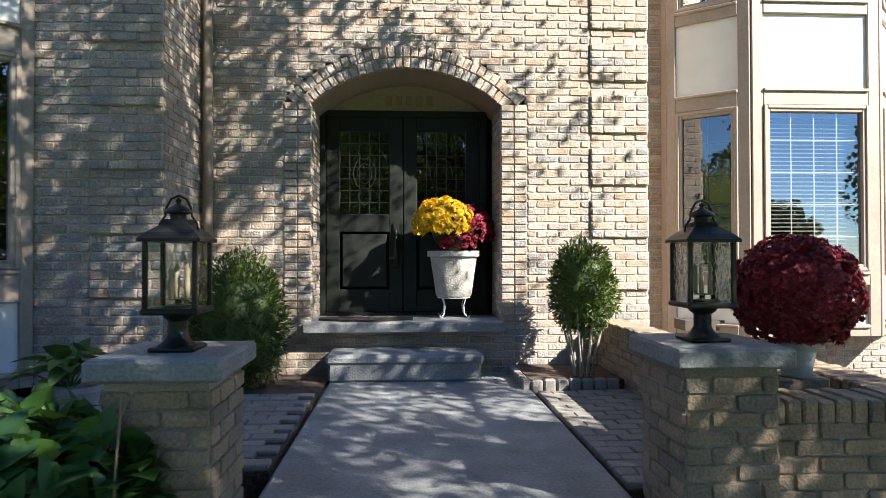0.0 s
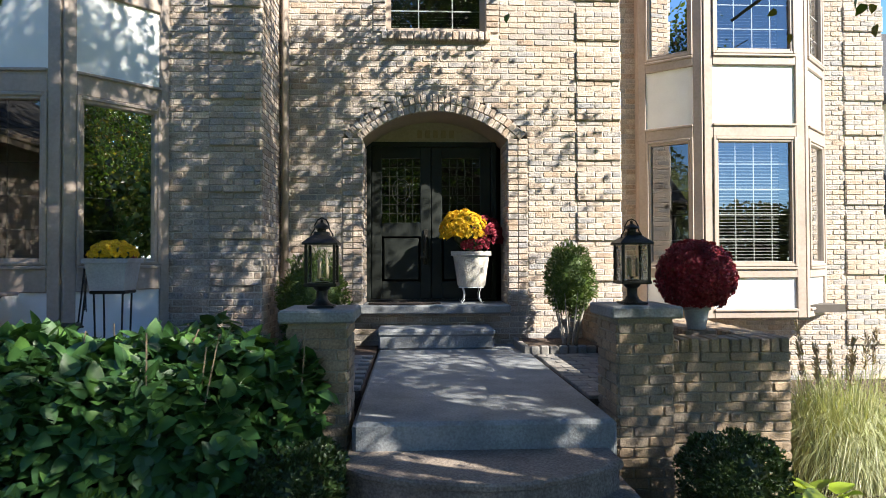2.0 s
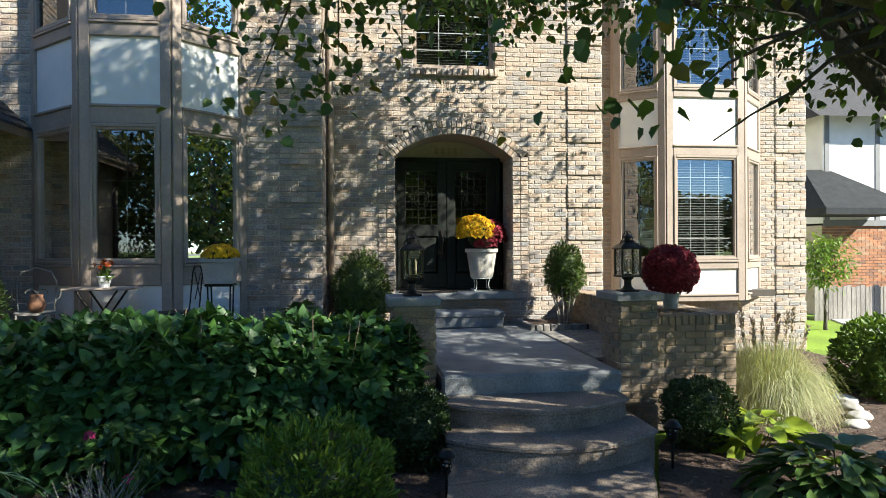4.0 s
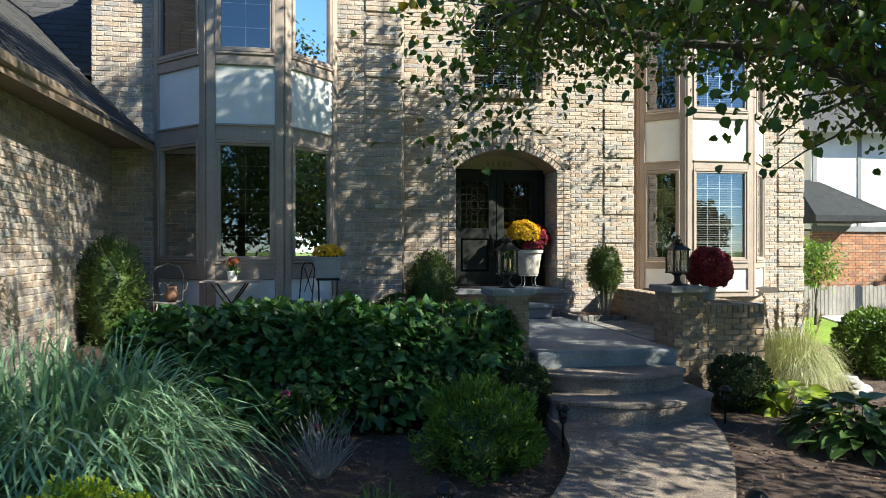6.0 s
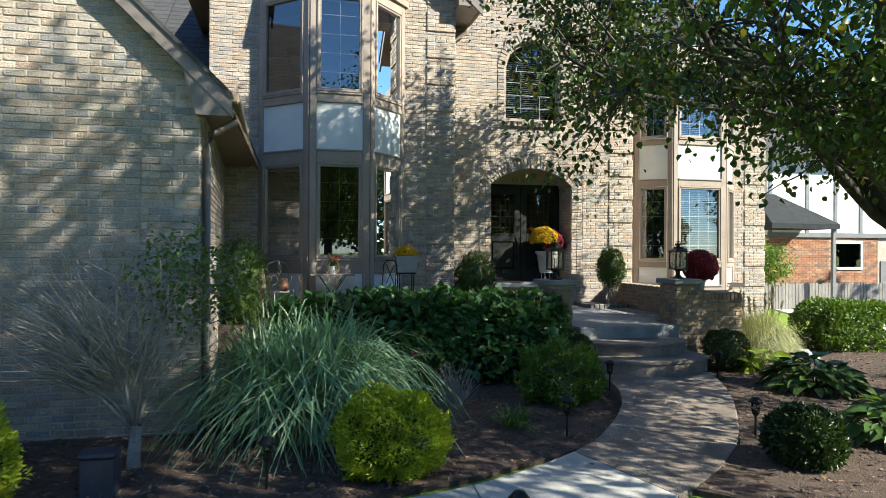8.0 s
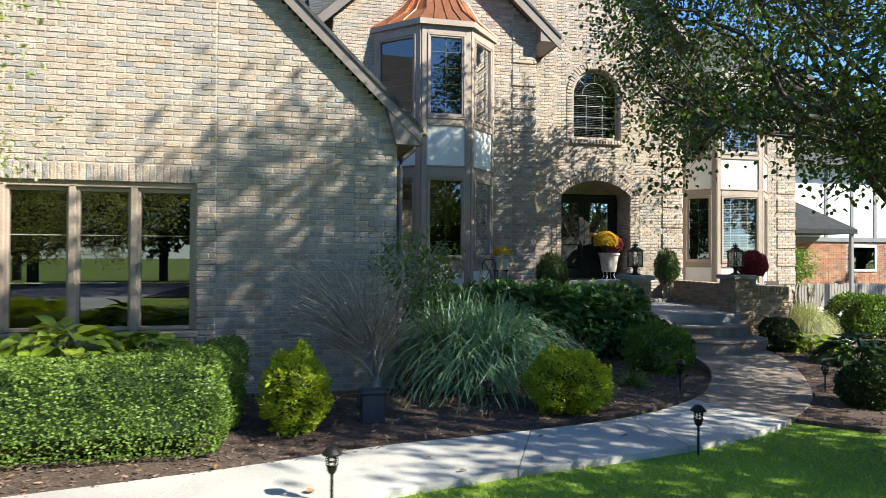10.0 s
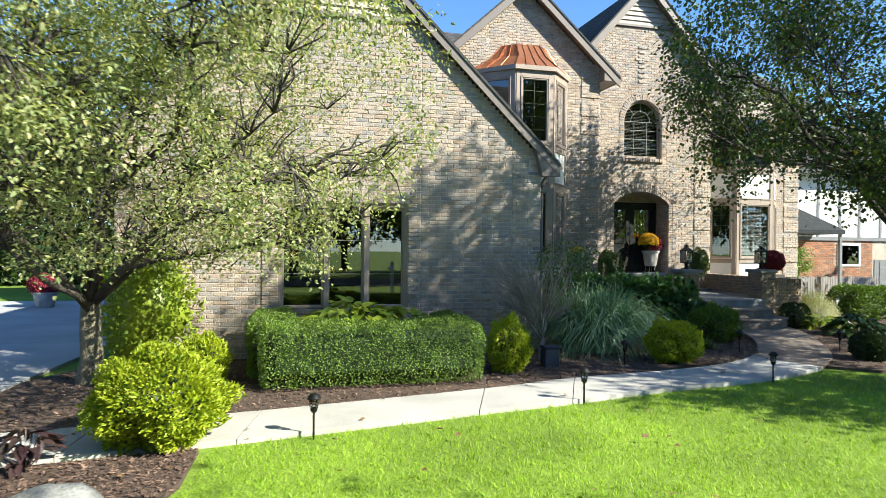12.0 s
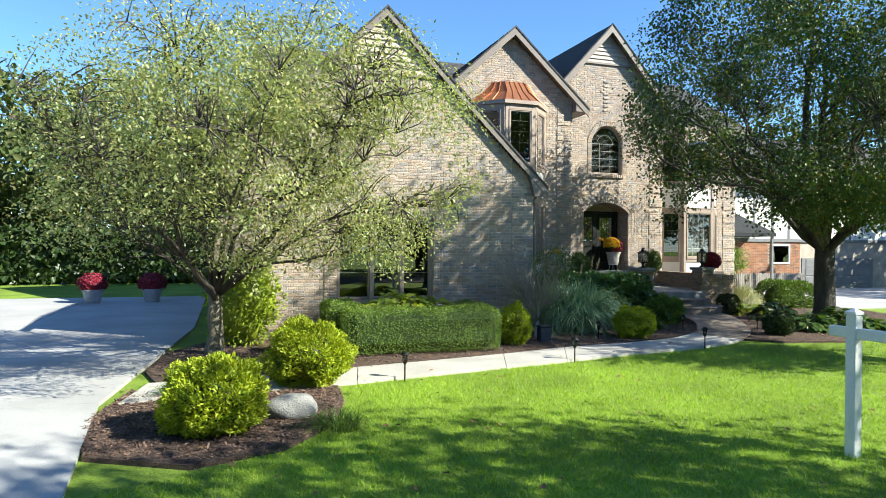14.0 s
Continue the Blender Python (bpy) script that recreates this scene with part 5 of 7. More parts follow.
# ---- lanterns ----
def lantern(x, y, z, label):
    t = thing("pillar_lantern", x, y, z, label, "lantern", "pillar lanterns")
    part("base", Mesh().cbox(-0.085, 0.085, -0.085, 0.085, 0, 0.018, 0.006).lathe([(0.075, 0.018), (0.05, 0.035), (0.036, 0.06), (0.036, 0.11), (0.055, 0.125), (0.06, 0.14)], n=16), M_BLACK, t, "", "auto")
    b, w = 0.14, 0.09
    part("tray", Mesh().cbox(-w - 0.015, w + 0.015, -w - 0.015, w + 0.015, b, b + 0.022, 0.006), M_BLACK, t)
    h = 0.27
    for sx in (-1, 1):
        for sy in (-1, 1):
            part("corner_bar", Mesh().cbox(sx * w - 0.009, sx * w + 0.009, sy * w - 0.009, sy * w + 0.009, b + 0.02, b + h, 0.003), M_BLACK, t)
    for sx, sy in ((1, 0), (-1, 0), (0, 1), (0, -1)):
        g = Mesh()
        if sx:
            g.add([(sx * w, -w, b + 0.02), (sx * w, w, b + 0.02), (sx * w, w, b + h), (sx * w, -w, b + h)], [(0, 1, 2, 3)])
        else:
            g.add([(-w, sy * w, b + 0.02), (w, sy * w, b + 0.02), (w, sy * w, b + h), (-w, sy * w, b + h)], [(0, 1, 2, 3)])
        part("glass_panel", g, M_LAMP_GLASS, t, "seeded clear glass").visible_shadow = False
    z1 = b + h
    hood = Mesh()
    for i, (r, zz) in enumerate(((w + 0.024, z1), (w + 0.024, z1 + 0.012), (w + 0.0, z1 + 0.035), (0.05, z1 + 0.065), (0.045, z1 + 0.085))):
        hood.v += [(-r, -r, zz), (r, -r, zz), (r, r, zz), (-r, r, zz)]
    for i in range(4):
        hood.f += [(i * 4 + k, i * 4 + (k + 1) % 4, i * 4 + 4 + (k + 1) % 4, i * 4 + 4 + k) for k in range(4)]
    hood.f += [(0, 3, 2, 1), (16, 17, 18, 19)]
    part("hood", hood, M_BLACK, t)
    part("chimney", Mesh().lathe([(0.03, z1 + 0.08), (0.03, z1 + 0.105), (0.055, z1 + 0.112), (0.05, z1 + 0.122), (0.02, z1 + 0.14), (0.008, z1 + 0.15), (0.012, z1 + 0.16), (0.0, z1 + 0.172)], n=16), M_BLACK, t, "", "auto")
    part("handle", Mesh().tube([(0.075, 0, z1 + 0.035), (0.07, 0, z1 + 0.07), (0.05, 0, z1 + 0.10), (0.046, 0, z1 + 0.13), (0.028, 0, z1 + 0.165), (0, 0, z1 + 0.178), (-0.028, 0, z1 + 0.165), (-0.046, 0, z1 + 0.13), (-0.05, 0, z1 + 0.10), (-0.07, 0, z1 + 0.07), (-0.075, 0, z1 + 0.035)], 0.005, 6), M_BLACK, t, "", True)
    for k in range(3):
        a = 2 * math.pi * k / 3
        part("candle_sleeve", Mesh().lathe([(0.01, b + 0.05), (0.01, b + 0.13), (0.007, b + 0.135), (0.012, b + 0.16), (0.0, b + 0.19)], 0.034 * math.cos(a), 0.034 * math.sin(a), n=8), M_BULB, t, "cream candle sleeve with clear bulb", True)
    part("candle_holder", Mesh().lathe([(0.05, b + 0.02), (0.05, b + 0.03), (0.012, b + 0.035), (0.012, b + 0.05), (0.05, b + 0.055)], n=12), M_BLACK, t)
    return t


lantern(-1.225, 2.68, 1.33, "black metal carriage lantern on a stone pillar cap")
lantern(0.885, 2.82, 1.33, "black metal carriage lantern with seeded glass on pillar")


# ---- pots and flowers ----
def urn(parent, r, h, mat_, rim=0.02):
    part("pot", Mesh().lathe([(r * 0.70, 0), (r * 0.74, 0.02), (r * 0.86, h * 0.5), (r * 0.97, h * 0.86), (r * 1.0 + rim, h * 0.88), (r * 1.0 + rim, h), (r * 0.92, h), (r * 0.88, h * 0.92), (0.01, h * 0.92)], n=32), mat_, parent, "", "auto")


stand = thing("plant_stand", 0.08, 6.22, SILL, "white wrought iron plant stand with scrolled feet", "plant stand")
part("ring", Mesh().tube([(0.15 * math.cos(t), 0.15 * math.sin(t), 0.19) for t in (2 * math.pi * k / 20 for k in range(21))], 0.005, 6, False), M_WHITE, stand)
for k in range(4):
    a = math.pi / 4 + k * math.pi / 2
    c, s_ = math.cos(a), math.sin(a)
    part("leg", Mesh().tube([(0.15 * c, 0.15 * s_, 0.19), (0.12 * c, 0.12 * s_, 0.12), (0.13 * c, 0.13 * s_, 0.05), (0.17 * c, 0.17 * s_, 0.008), (0.19 * c, 0.19 * s_, 0.03)], 0.005, 6), M_WHITE, stand)
p1 = thing("flower_pot", 0.08, 6.22, SILL + 0.2, "cast stone pot of yellow and dark red mums", "flower pot")
urn(p1, 0.225, 0.42, M_POT_STONE)
core(p1, (0.22, 0.20, 0.19), 0.60, M_BOXD_SHADE, 0.9)
flower_mound(p1, (-0.10, -0.05, 0.66), (0.27, 0.25, 0.24), 520, 0.036, M_MUM_YEL, "yellow_bloom_mass")
flower_mound(p1, (0.14, 0.06, 0.60), (0.24, 0.25, 0.25), 420, 0.030, M_MUM_RED, "red_bloom_mass", 3.0)
flower_mound(p1, (0.03, -0.17, 0.48), (0.17, 0.10, 0.08), 110, 0.030, M_MUM_RED, "red_bloom_mass", 5.0)

p2 = thing("flower_pot", 1.46, 3.10, 1.125, "large round crimson mum in a grey pot on the wall", "flower pot")
urn(p2, 0.09, 0.16, M_POT_GREY, 0.012)
core(p2, (0.25, 0.25, 0.235), 0.385, M_MUM_RED, 0.92)
flower_mound(p2, (0, 0, 0.385), (0.275, 0.275, 0.26), 1500, 0.027, M_MUM_RED, "bloom_mass", 1.0, -0.8)

ps = thing("plant_stand", -3.2, 4.12, PATIO, "dark wrought iron plant stand with thin legs", "plant stand")
part("ring", Mesh().cbox(-0.15, 0.15, -0.12, 0.12, 0.70, 0.73, 0.01), M_BLACK, ps)
for sx in (-1, 1):
    for sy in (-1, 1):
        part("leg", Mesh().tube([(sx * 0.12, sy * 0.09, 0.72), (sx * 0.11, sy * 0.085, 0.35), (sx * 0.13, sy * 0.1, 0.0)], 0.009, 6), M_BLACK, ps)
    part("brace", Mesh().tube([(sx * 0.11, -0.085, 0.3), (sx * 0.11, 0.085, 0.3)], 0.006, 5), M_BLACK, ps)
p3 = thing("flower_pot", -3.2, 4.12, PATIO + 0.73, "square grey planter of small yellow mums", "flower pot")
m = Mesh()
for r, zz in ((0.14, 0), (0.17, 0.23), (0.19, 0.235), (0.19, 0.27), (0.165, 0.27), (0.16, 0.24)):
    m.v += [(-r, -r * 0.9, zz), (r, -r * 0.9, zz), (r, r * 0.9, zz), (-r, r * 0.9, zz)]
m.f = [(i * 4 + k, i * 4 + (k + 1) % 4, i * 4 + 4 + (k + 1) % 4, i * 4 + 4 + k) for i in range(5) for k in range(4)] + [(0, 3, 2, 1), (20, 21, 22, 23)]
part("pot", m, M_POT_GREY, p3)
core(p3, (0.15, 0.13, 0.09), 0.29, M_BOXD_SHADE, 0.9)
flower_mound(p3, (0, 0, 0.29), (0.19, 0.17, 0.13), 320, 0.026, M_MUM_YEL, "bloom_mass", 2.0, 0.0)

tb = thing("folding_table", -4.38, 4.02, PATIO, "small folding bistro table with crossed dark legs", "table")
part("tabletop", Mesh().cbox(-0.34, 0.34, -0.2, 0.2, 0.685, 0.71, 0.008), M_SASH, tb)
for sy in (-1, 1):
    for sx in (-1, 1):
        part("leg", Mesh().beam((-0.26 * sx, sy * 0.16 + sx * 0.012, 0.0), (0.2 * sx, sy * 0.16 + sx * 0.012, 0.685), 0.025, 0.018, 0.004), M_BLACK, tb)
p4 = thing("flower_pot", -4.36, 4.02, PATIO + 0.71, "small white pot with red and yellow flowers", "flower pot")
urn(p4, 0.07, 0.12, M_WHITE, 0.004)
v, f = leaf_mesh(np.array([(0, 0, 0.11)] * 60) + rng.normal(scale=0.03, size=(60, 3)), unit(rng.normal(scale=0.6, size=(60, 3)) + [0, 0, 1.2]), rand_dirs(60), 0.09, 0.4)
part("foliage", (v, f), M_BOX, p4)
flower_mound(p4, (0, 0, 0.22), (0.09, 0.09, 0.06), 14, 0.032, material("red_blossom", [(0.55, 0.06, 0.02), (0.6, 0.18, 0.02)], 0.6, 3, 20, 0.0, "island"), "bloom_mass")

chair = thing("garden_chair", -5.15, 4.25, PATIO, "scrolled wrought iron garden chair against the bay", "chair", rz=20)
part("seat", Mesh().lathe([(0.2, 0.42), (0.2, 0.44)], n=20), M_TWIG, chair)
for sx in (-1, 1):
    part("leg", Mesh().tube([(sx * 0.16, -0.14, 0.43), (sx * 0.19, -0.18, 0.0)], 0.009, 6), M_TWIG, chair)
    part("leg", Mesh().tube([(sx * 0.16, 0.16, 0.0), (sx * 0.17, 0.16, 0.43), (sx * 0.19, 0.2, 0.75)], 0.009, 6), M_TWIG, chair)
    part("scroll", Mesh().tube([(sx * (0.02 + 0.013 * k) * math.cos(k * 0.6) + sx * 0.08, 0.19, 0.62 + (0.02 + 0.011 * k) * math.sin(k * 0.6)) for k in range(12)], 0.006, 5), M_TWIG, chair)
part("backrest", Mesh().tube([(-0.19, 0.2, 0.75), (-0.14, 0.21, 0.86), (0, 0.215, 0.91), (0.14, 0.21, 0.86), (0.19, 0.2, 0.75)], 0.01, 6), M_TWIG, chair)
hp = thing("terracotta_pot", -5.12, 4.22, PATIO + 0.44, "small terracotta jug on the garden chair", "pot")
part("pot", Mesh().lathe([(0.05, 0), (0.08, 0.05), (0.085, 0.1), (0.06, 0.16), (0.065, 0.19), (0.05, 0.19)], n=20), M_TERRA, hp, "", True)
chair2 = thing("garden_chair", -3.62, 4.05, PATIO, "dark wrought iron folding garden chair", "chair", rz=-60)
part("seat", Mesh().cbox(-0.18, 0.18, -0.18, 0.18, 0.42, 0.44, 0.01), M_BLACK, chair2)
for sx in (-1, 1):
    part("leg", Mesh().tube([(sx * 0.17, -0.18, 0.0), (sx * 0.17, 0.16, 0.45), (sx * 0.17, 0.2, 0.86)], 0.009, 6), M_BLACK, chair2)
    part("leg", Mesh().tube([(sx * 0.16, 0.18, 0.0), (sx * 0.16, -0.16, 0.44)], 0.009, 6), M_BLACK, chair2)
part("backrest", Mesh().tube([(-0.17, 0.2, 0.84), (-0.1, 0.2, 0.92), (0.1, 0.2, 0.92), (0.17, 0.2, 0.84)], 0.009, 6).tube([(-0.1, 0.2, 0.55), (0.1, 0.2, 0.85)], 0.006, 5).tube([(0.1, 0.2, 0.55), (-0.1, 0.2, 0.85)], 0.006, 5), M_BLACK, chair2)

mat_thing = thing("doormat", -0.72, 6.05, SILL, "dark half-round doormat on the landing", "doormat")
part("mat", Mesh().prism([(-0.42 + 0.84 * k / 14, -0.02 - 0.16 * math.sin(math.pi * k / 14)) for k in range(15)] + [(0.42, 0.14), (-0.42, 0.14)], 0.0, 0.018), M_MAT, mat_thing)


for x, y in ((-16.3, 9.8), (-14.6, 9.9)):
    fp = thing("flower_pot", x, y, 0.02, "grey tub of dark red mums by the driveway", "flower pot")
    urn(fp, 0.3, 0.42, M_POT_GREY)
    flower_mound(fp, (0, 0, 0.6), (0.42, 0.42, 0.32), 300, 0.06, M_MUM_RED, "bloom_mass", x, -0.5)
    core(fp, (0.4, 0.4, 0.3), 0.6, M_MUM_RED, 0.9)


# ---- path lights ----
def path_light(x, y, label, h=0.40):
    t = thing("path_light", x, y, 0.0, label, "path light", "path lights")
    part("stake", Mesh().lathe([(0.004, -0.05), (0.011, 0), (0.011, h - 0.17)], n=8), M_BLACK, t)
    part("body", Mesh().lathe([(0.02, h - 0.18), (0.032, h - 0.16), (0.036, h - 0.14)], n=14), M_BLACK, t)
    part("lens", Mesh().lathe([(0.026, h - 0.14), (0.034, h - 0.06)], n=14), M_LAMP_GLASS, t, "clear plastic lens", True)
    for k in range(6):
        a = 2 * math.pi * k / 6
        part("rib", Mesh().tube([(0.034 * math.cos(a), 0.034 * math.sin(a), h - 0.14), (0.042 * math.cos(a), 0.042 * math.sin(a), h - 0.05)], 0.003, 4), M_BLACK, t)
    for zz in (0.12, 0.09):
        part("ring", Mesh().tube([(0.041 * math.cos(q), 0.041 * math.sin(q), h - zz) for q in (2 * math.pi * j / 14 for j in range(15))], 0.0035, 4, False), M_BLACK, t)
    part("cap", Mesh().lathe([(0.065, h - 0.055), (0.066, h - 0.045), (0.045, h - 0.02), (0.03, h - 0.004), (0.0, h)], n=18), M_BLACK, t, "", "auto")
    return t


for k, (x, y) in enumerate(((-9.92, -4.16), (-6.82, -3.44), (-3.72, -2.85), (-0.74, -1.02), (-1.12, 1.15), (-2.46, -0.62), (0.74, 1.62), (-5.15, -1.45))):
    path_light(x, y, "black solar path light on a short stake")

# ---- sign post on the lawn ----
post = thing("sign_post", -6.8, -8.53, 0, "white vinyl estate sign post with a cross arm", "sign post", rz=-88)
part("post", Mesh().cbox(-0.05, 0.05, -0.05, 0.05, -0.05, 1.28, 0.008), M_WHITE, post)
part("post_cap", Mesh().add([(-0.055, -0.055, 1.28), (0.055, -0.055, 1.28), (0.055, 0.055, 1.28), (-0.055, 0.055, 1.28), (-0.055, -0.055, 1.305), (0.055, -0.055, 1.305), (0.055, 0.055, 1.305), (-0.055, 0.055, 1.305), (0, 0, 1.345)], [(0, 3, 2, 1), (0, 1, 5, 4), (1, 2, 6, 5), (2, 3, 7, 6), (3, 0, 4, 7), (4, 5, 8), (5, 6, 8), (6, 7, 8), (7, 4, 8)]), M_WHITE, post)
part("arm", Mesh().cbox(-0.24, 0.75, -0.035, 0.035, 1.06, 1.16, 0.008), M_WHITE, post)

# boulder
bo = Mesh()
for i in range(13):
    t = math.pi * i / 12
    for k in range(22):
        a = 2 * math.pi * k / 22
        d = Vector((math.sin(t) * math.cos(a), math.sin(t) * math.sin(a), math.cos(t)))
        r = 1 + 0.18 * noise.noise(d * 1.6) + 0.05 * noise.noise(d * 5)
        bo.v.append((d.x * r * 0.31, d.y * r * 0.22, max(-0.05, 0.08 + d.z * r * 0.17)))
bo.f = [(i * 22 + k, i * 22 + (k + 1) % 22, (i + 1) * 22 + (k + 1) % 22, (i + 1) * 22 + k) for i in range(12) for k in range(22)]
rock = thing("boulder", -11.62, -5.75, 0.0, "smooth grey granite boulder in the mulch bed", "boulder")
part("stone", bo, M_ROCK, rock, "", True)

for k, (x, y, r) in enumerate(((3.05, 2.5, 0.13), (3.32, 2.78, 0.16), (3.5, 3.12, 0.14), (3.68, 3.45, 0.15))):
    es = thing("edging_stone", x, y, 0.0, "pale flat stone edging the planting bed", "stone", "bed edging stones", rz=37 * k)
    part("stone", Mesh().add([(vx / 0.31 * r, vy / 0.22 * r * 0.7, vz * 0.35) for vx, vy, vz in bo.v], bo.f), M_CONCRETE, es, "", True)

bx = thing("utility_box", -6.3, -1.3, 0.0, "dark blue weathered box half hidden in the mulch", "utility box")
part("body", Mesh().cbox(-0.12, 0.12, -0.09, 0.09, -0.02, 0.29, 0.015), M_BLUE, bx)
part("lid", Mesh().cbox(-0.13, 0.13, -0.10, 0.10, 0.29, 0.325, 0.01), M_BLUE, bx)

# ---- shrubs, hedges and perennials ----
shrub("evergreen_shrub", -1.68, 5.42, PATIO - 0.05, (0.36, 0.34, 0.56), 0.55, 6500, 0.042, M_YEW, "dense dark green upright yew beside the door", 1.0, 0.28, 0.2)
yw = shrub("evergreen_shrub", 1.08, 5.42, 0.98, (0.255, 0.25, 0.37), 0.44, 4200, 0.042, M_YEW, "green yew on bare stems in the entrance bed", 2.0, 0.28, 0.22)
sm = Mesh()
for k in range(9):
    a = k * 0.7
    sm.tube([(0.05 * math.cos(a), 0.05 * math.sin(a), -0.36), (0.1 * math.cos(a), 0.1 * math.sin(a), -0.1), (0.2 * math.cos(a), 0.2 * math.sin(a), 0.3)], [0.014, 0.011, 0.006], 5)
part("stem_growth", sm, M_TWIG, yw)
shrub("evergreen_shrub", -5.75, 3.9, 0.4, (0.40, 0.40, 0.75), 0.72, 4500, 0.055, M_YEW, "dark green conifer beside the garage wall", 3.0, 0.28, 0.25)
shrub("boxwood", 1.25, 2.15, 0.0, (0.26, 0.25, 0.27), 0.30, 7000, 0.028, M_BOXD_SHADE, "clipped dark boxwood before the brick wall", 4.0, 0.6, 0.1, 1.3)
shrub("boxwood", -1.28, 2.02, 0.0, (0.27, 0.27, 0.30), 0.30, 7000, 0.03, M_BOXD_SHADE, "clipped dark boxwood beside the steps", 5.0, 0.6, 0.1, 1.3)
# dark cores under the gold leaves stand in for shade in the gaps
shrub("gold_cypress", -1.95, 0.72, 0.0, (0.46, 0.44, 0.38), 0.30, 9000, 0.052, M_FEATHER, "rounded green and gold threadleaf cypress by path", 6.0, 0.3, 0.36, upward=0.7, core_mat=M_BOXD_SHADE, depth=0.5)
shrub("gold_cypress", -4.23, -1.3, 0.0, (0.41, 0.40, 0.35), 0.31, 22000, 0.032, M_GOLD, "rounded yellow-green dwarf cypress in mulch", 7.0, 0.42, 0.30, upward=0.5, core_mat=M_BOXD_SHADE, depth=0.40)
shrub("gold_cypress", -7.04, -1.55, 0.0, (0.28, 0.28, 0.41), 0.36, 8000, 0.044, M_GOLD, "upright yellow-green cypress beside the hedge", 8.0, 0.42, 0.30, upward=0.5, core_mat=M_BOXD_SHADE, depth=0.40)
shrub("gold_cypress", -11.24, -4.15, 0.0, (0.55, 0.52, 0.43), 0.39, 21000, 0.044, M_GOLD, "large rounded gold threadleaf cypress", 9.0, 0.42, 0.30, upward=0.5, core_mat=M_BOXD_SHADE, depth=0.40)
shrub("gold_cypress", -12.42, -6.15, 0.0, (0.49, 0.49, 0.40), 0.34, 19000, 0.044, M_GOLD, "broad gold threadleaf cypress by the driveway", 10.0, 0.42, 0.30, upward=0.5, core_mat=M_BOXD_SHADE, depth=0.40)
shrub("gold_cypress", -11.15, -1.45, 0.0, (0.31, 0.30, 0.32), 0.28, 7000, 0.044, M_GOLD, "small yellow cypress behind the gold shrubs", 11.0, 0.42, 0.30, upward=0.5, core_mat=M_BOXD_SHADE, depth=0.40)
shrub("round_shrub", -0.85, -1.75, 0.0, (0.31, 0.30, 0.26), 0.22, 5000, 0.045, M_BOXD_SHADE, "rounded dark green shrub inside the path curve", 12.0, 0.5, 0.12)
shrub("laurel_hedge", 4.85, 3.7, 0.0, (0.85, 0.58, 0.48), 0.36, 9000, 0.07, M_BOX, "broad bright green hedge shrub near the drive", 13.0, 0.5, 0.15, 1.4)
shrub("lilac_shrub", -12.0, -0.35, 0.0, (0.62, 0.5, 0.9), 0.85, 4200, 0.07, M_HOSTA_Y, "loose light green shrub against the garage corner", 14.0, 0.55, 0.35, depth=0.6)


def clipped_hedge(name, boxes, label, count):
    """A clipped hedge: leaves over rounded box runs (x0, x1, y0, y1, height)."""
    t = thing(name, 0, 0, 0, label, "hedge")
    P, D = [], []
    m = Mesh()
    tot = sum((x1 - x0) * (y1 - y0) + 2 * h * ((x1 - x0) + (y1 - y0)) for x0, x1, y0, y1, h in boxes)
    for x0, x1, y0, y1, h in boxes:
        n = int(count * ((x1 - x0) * (y1 - y0) + 2 * h * ((x1 - x0) + (y1 - y0))) / tot)
        w, d = x1 - x0, y1 - y0
        area = np.array([w * d, w * h, w * h, d * h, d * h])
        face = rng.choice(5, n, p=area / area.sum())
        a, b = rng.random(n), rng.random(n)
        p, q = np.zeros((n, 3)), np.zeros((n, 3))
        for k, (org, ea, eb, nn) in enumerate((((x0, y0, h), (w, 0, 0), (0, d, 0), (0, 0, 1)), ((x0, y0, 0), (w, 0, 0), (0, 0, h), (0, -1, 0)), ((x0, y1, 0), (w, 0, 0), (0, 0, h), (0, 1, 0)), ((x0, y0, 0), (0, d, 0), (0, 0, h), (-1, 0, 0)), ((x1, y0, 0), (0, d, 0), (0, 0, h), (1, 0, 0)))):
            s_ = face == k
            p[s_] = np.array(org) + np.outer(a[s_], ea) + np.outer(b[s_], eb)
            q[s_] = nn
        lum = np.array([noise.noise(Vector(v) * 1.7) * 0.05 + noise.noise(Vector(v) * 5) * 0.035 for v in p])
        # round the edges
        cen = np.array([(x0 + x1) / 2, (y0 + y1) / 2, h * 0.5])
        half = np.array([w / 2, d / 2, h * 0.5])
        rel = (p - cen) / half
        over = np.maximum(np.abs(rel) - (1 - 0.16 / half), 0) * half / 0.16
        rnd = np.maximum(np.linalg.norm(over, axis=1) - 1, 0)[:, None]
        p = p - np.sign(rel) * over * 0.16 * rnd / np.maximum(np.linalg.norm(over, axis=1), 1)[:, None]
        p += q * (lum - 0.07 * rng.random(n) ** 2)[:, None]
        P.append(p)
        D.append(q)
        m.cbox(x0 + 0.07, x1 - 0.07, y0 + 0.07, y1 - 0.07, 0.08, h - 0.06, 0.14)
    P, D = np.concatenate(P), np.concatenate(D)
    keep = P[:, 2] > 0.06
    P, D = P[keep], D[keep]
    way = unit(D * 0.6 + rng.normal(scale=0.6, size=D.shape) + [0, 0, 0.35])
    v, f = leaf_mesh(P, way, unit(D + rng.normal(scale=0.5, size=D.shape) + [0, 0, 0.3]), 0.024 * rng.uniform(0.6, 1.3, len(P)), 0.6)
    part("foliage", (v, f), M_HEDGE, t)
    # dark box within the leaves, coloured as the hedge's inner shade
    part("inner_growth", m, M_BOXD_SHADE, t)
    return t


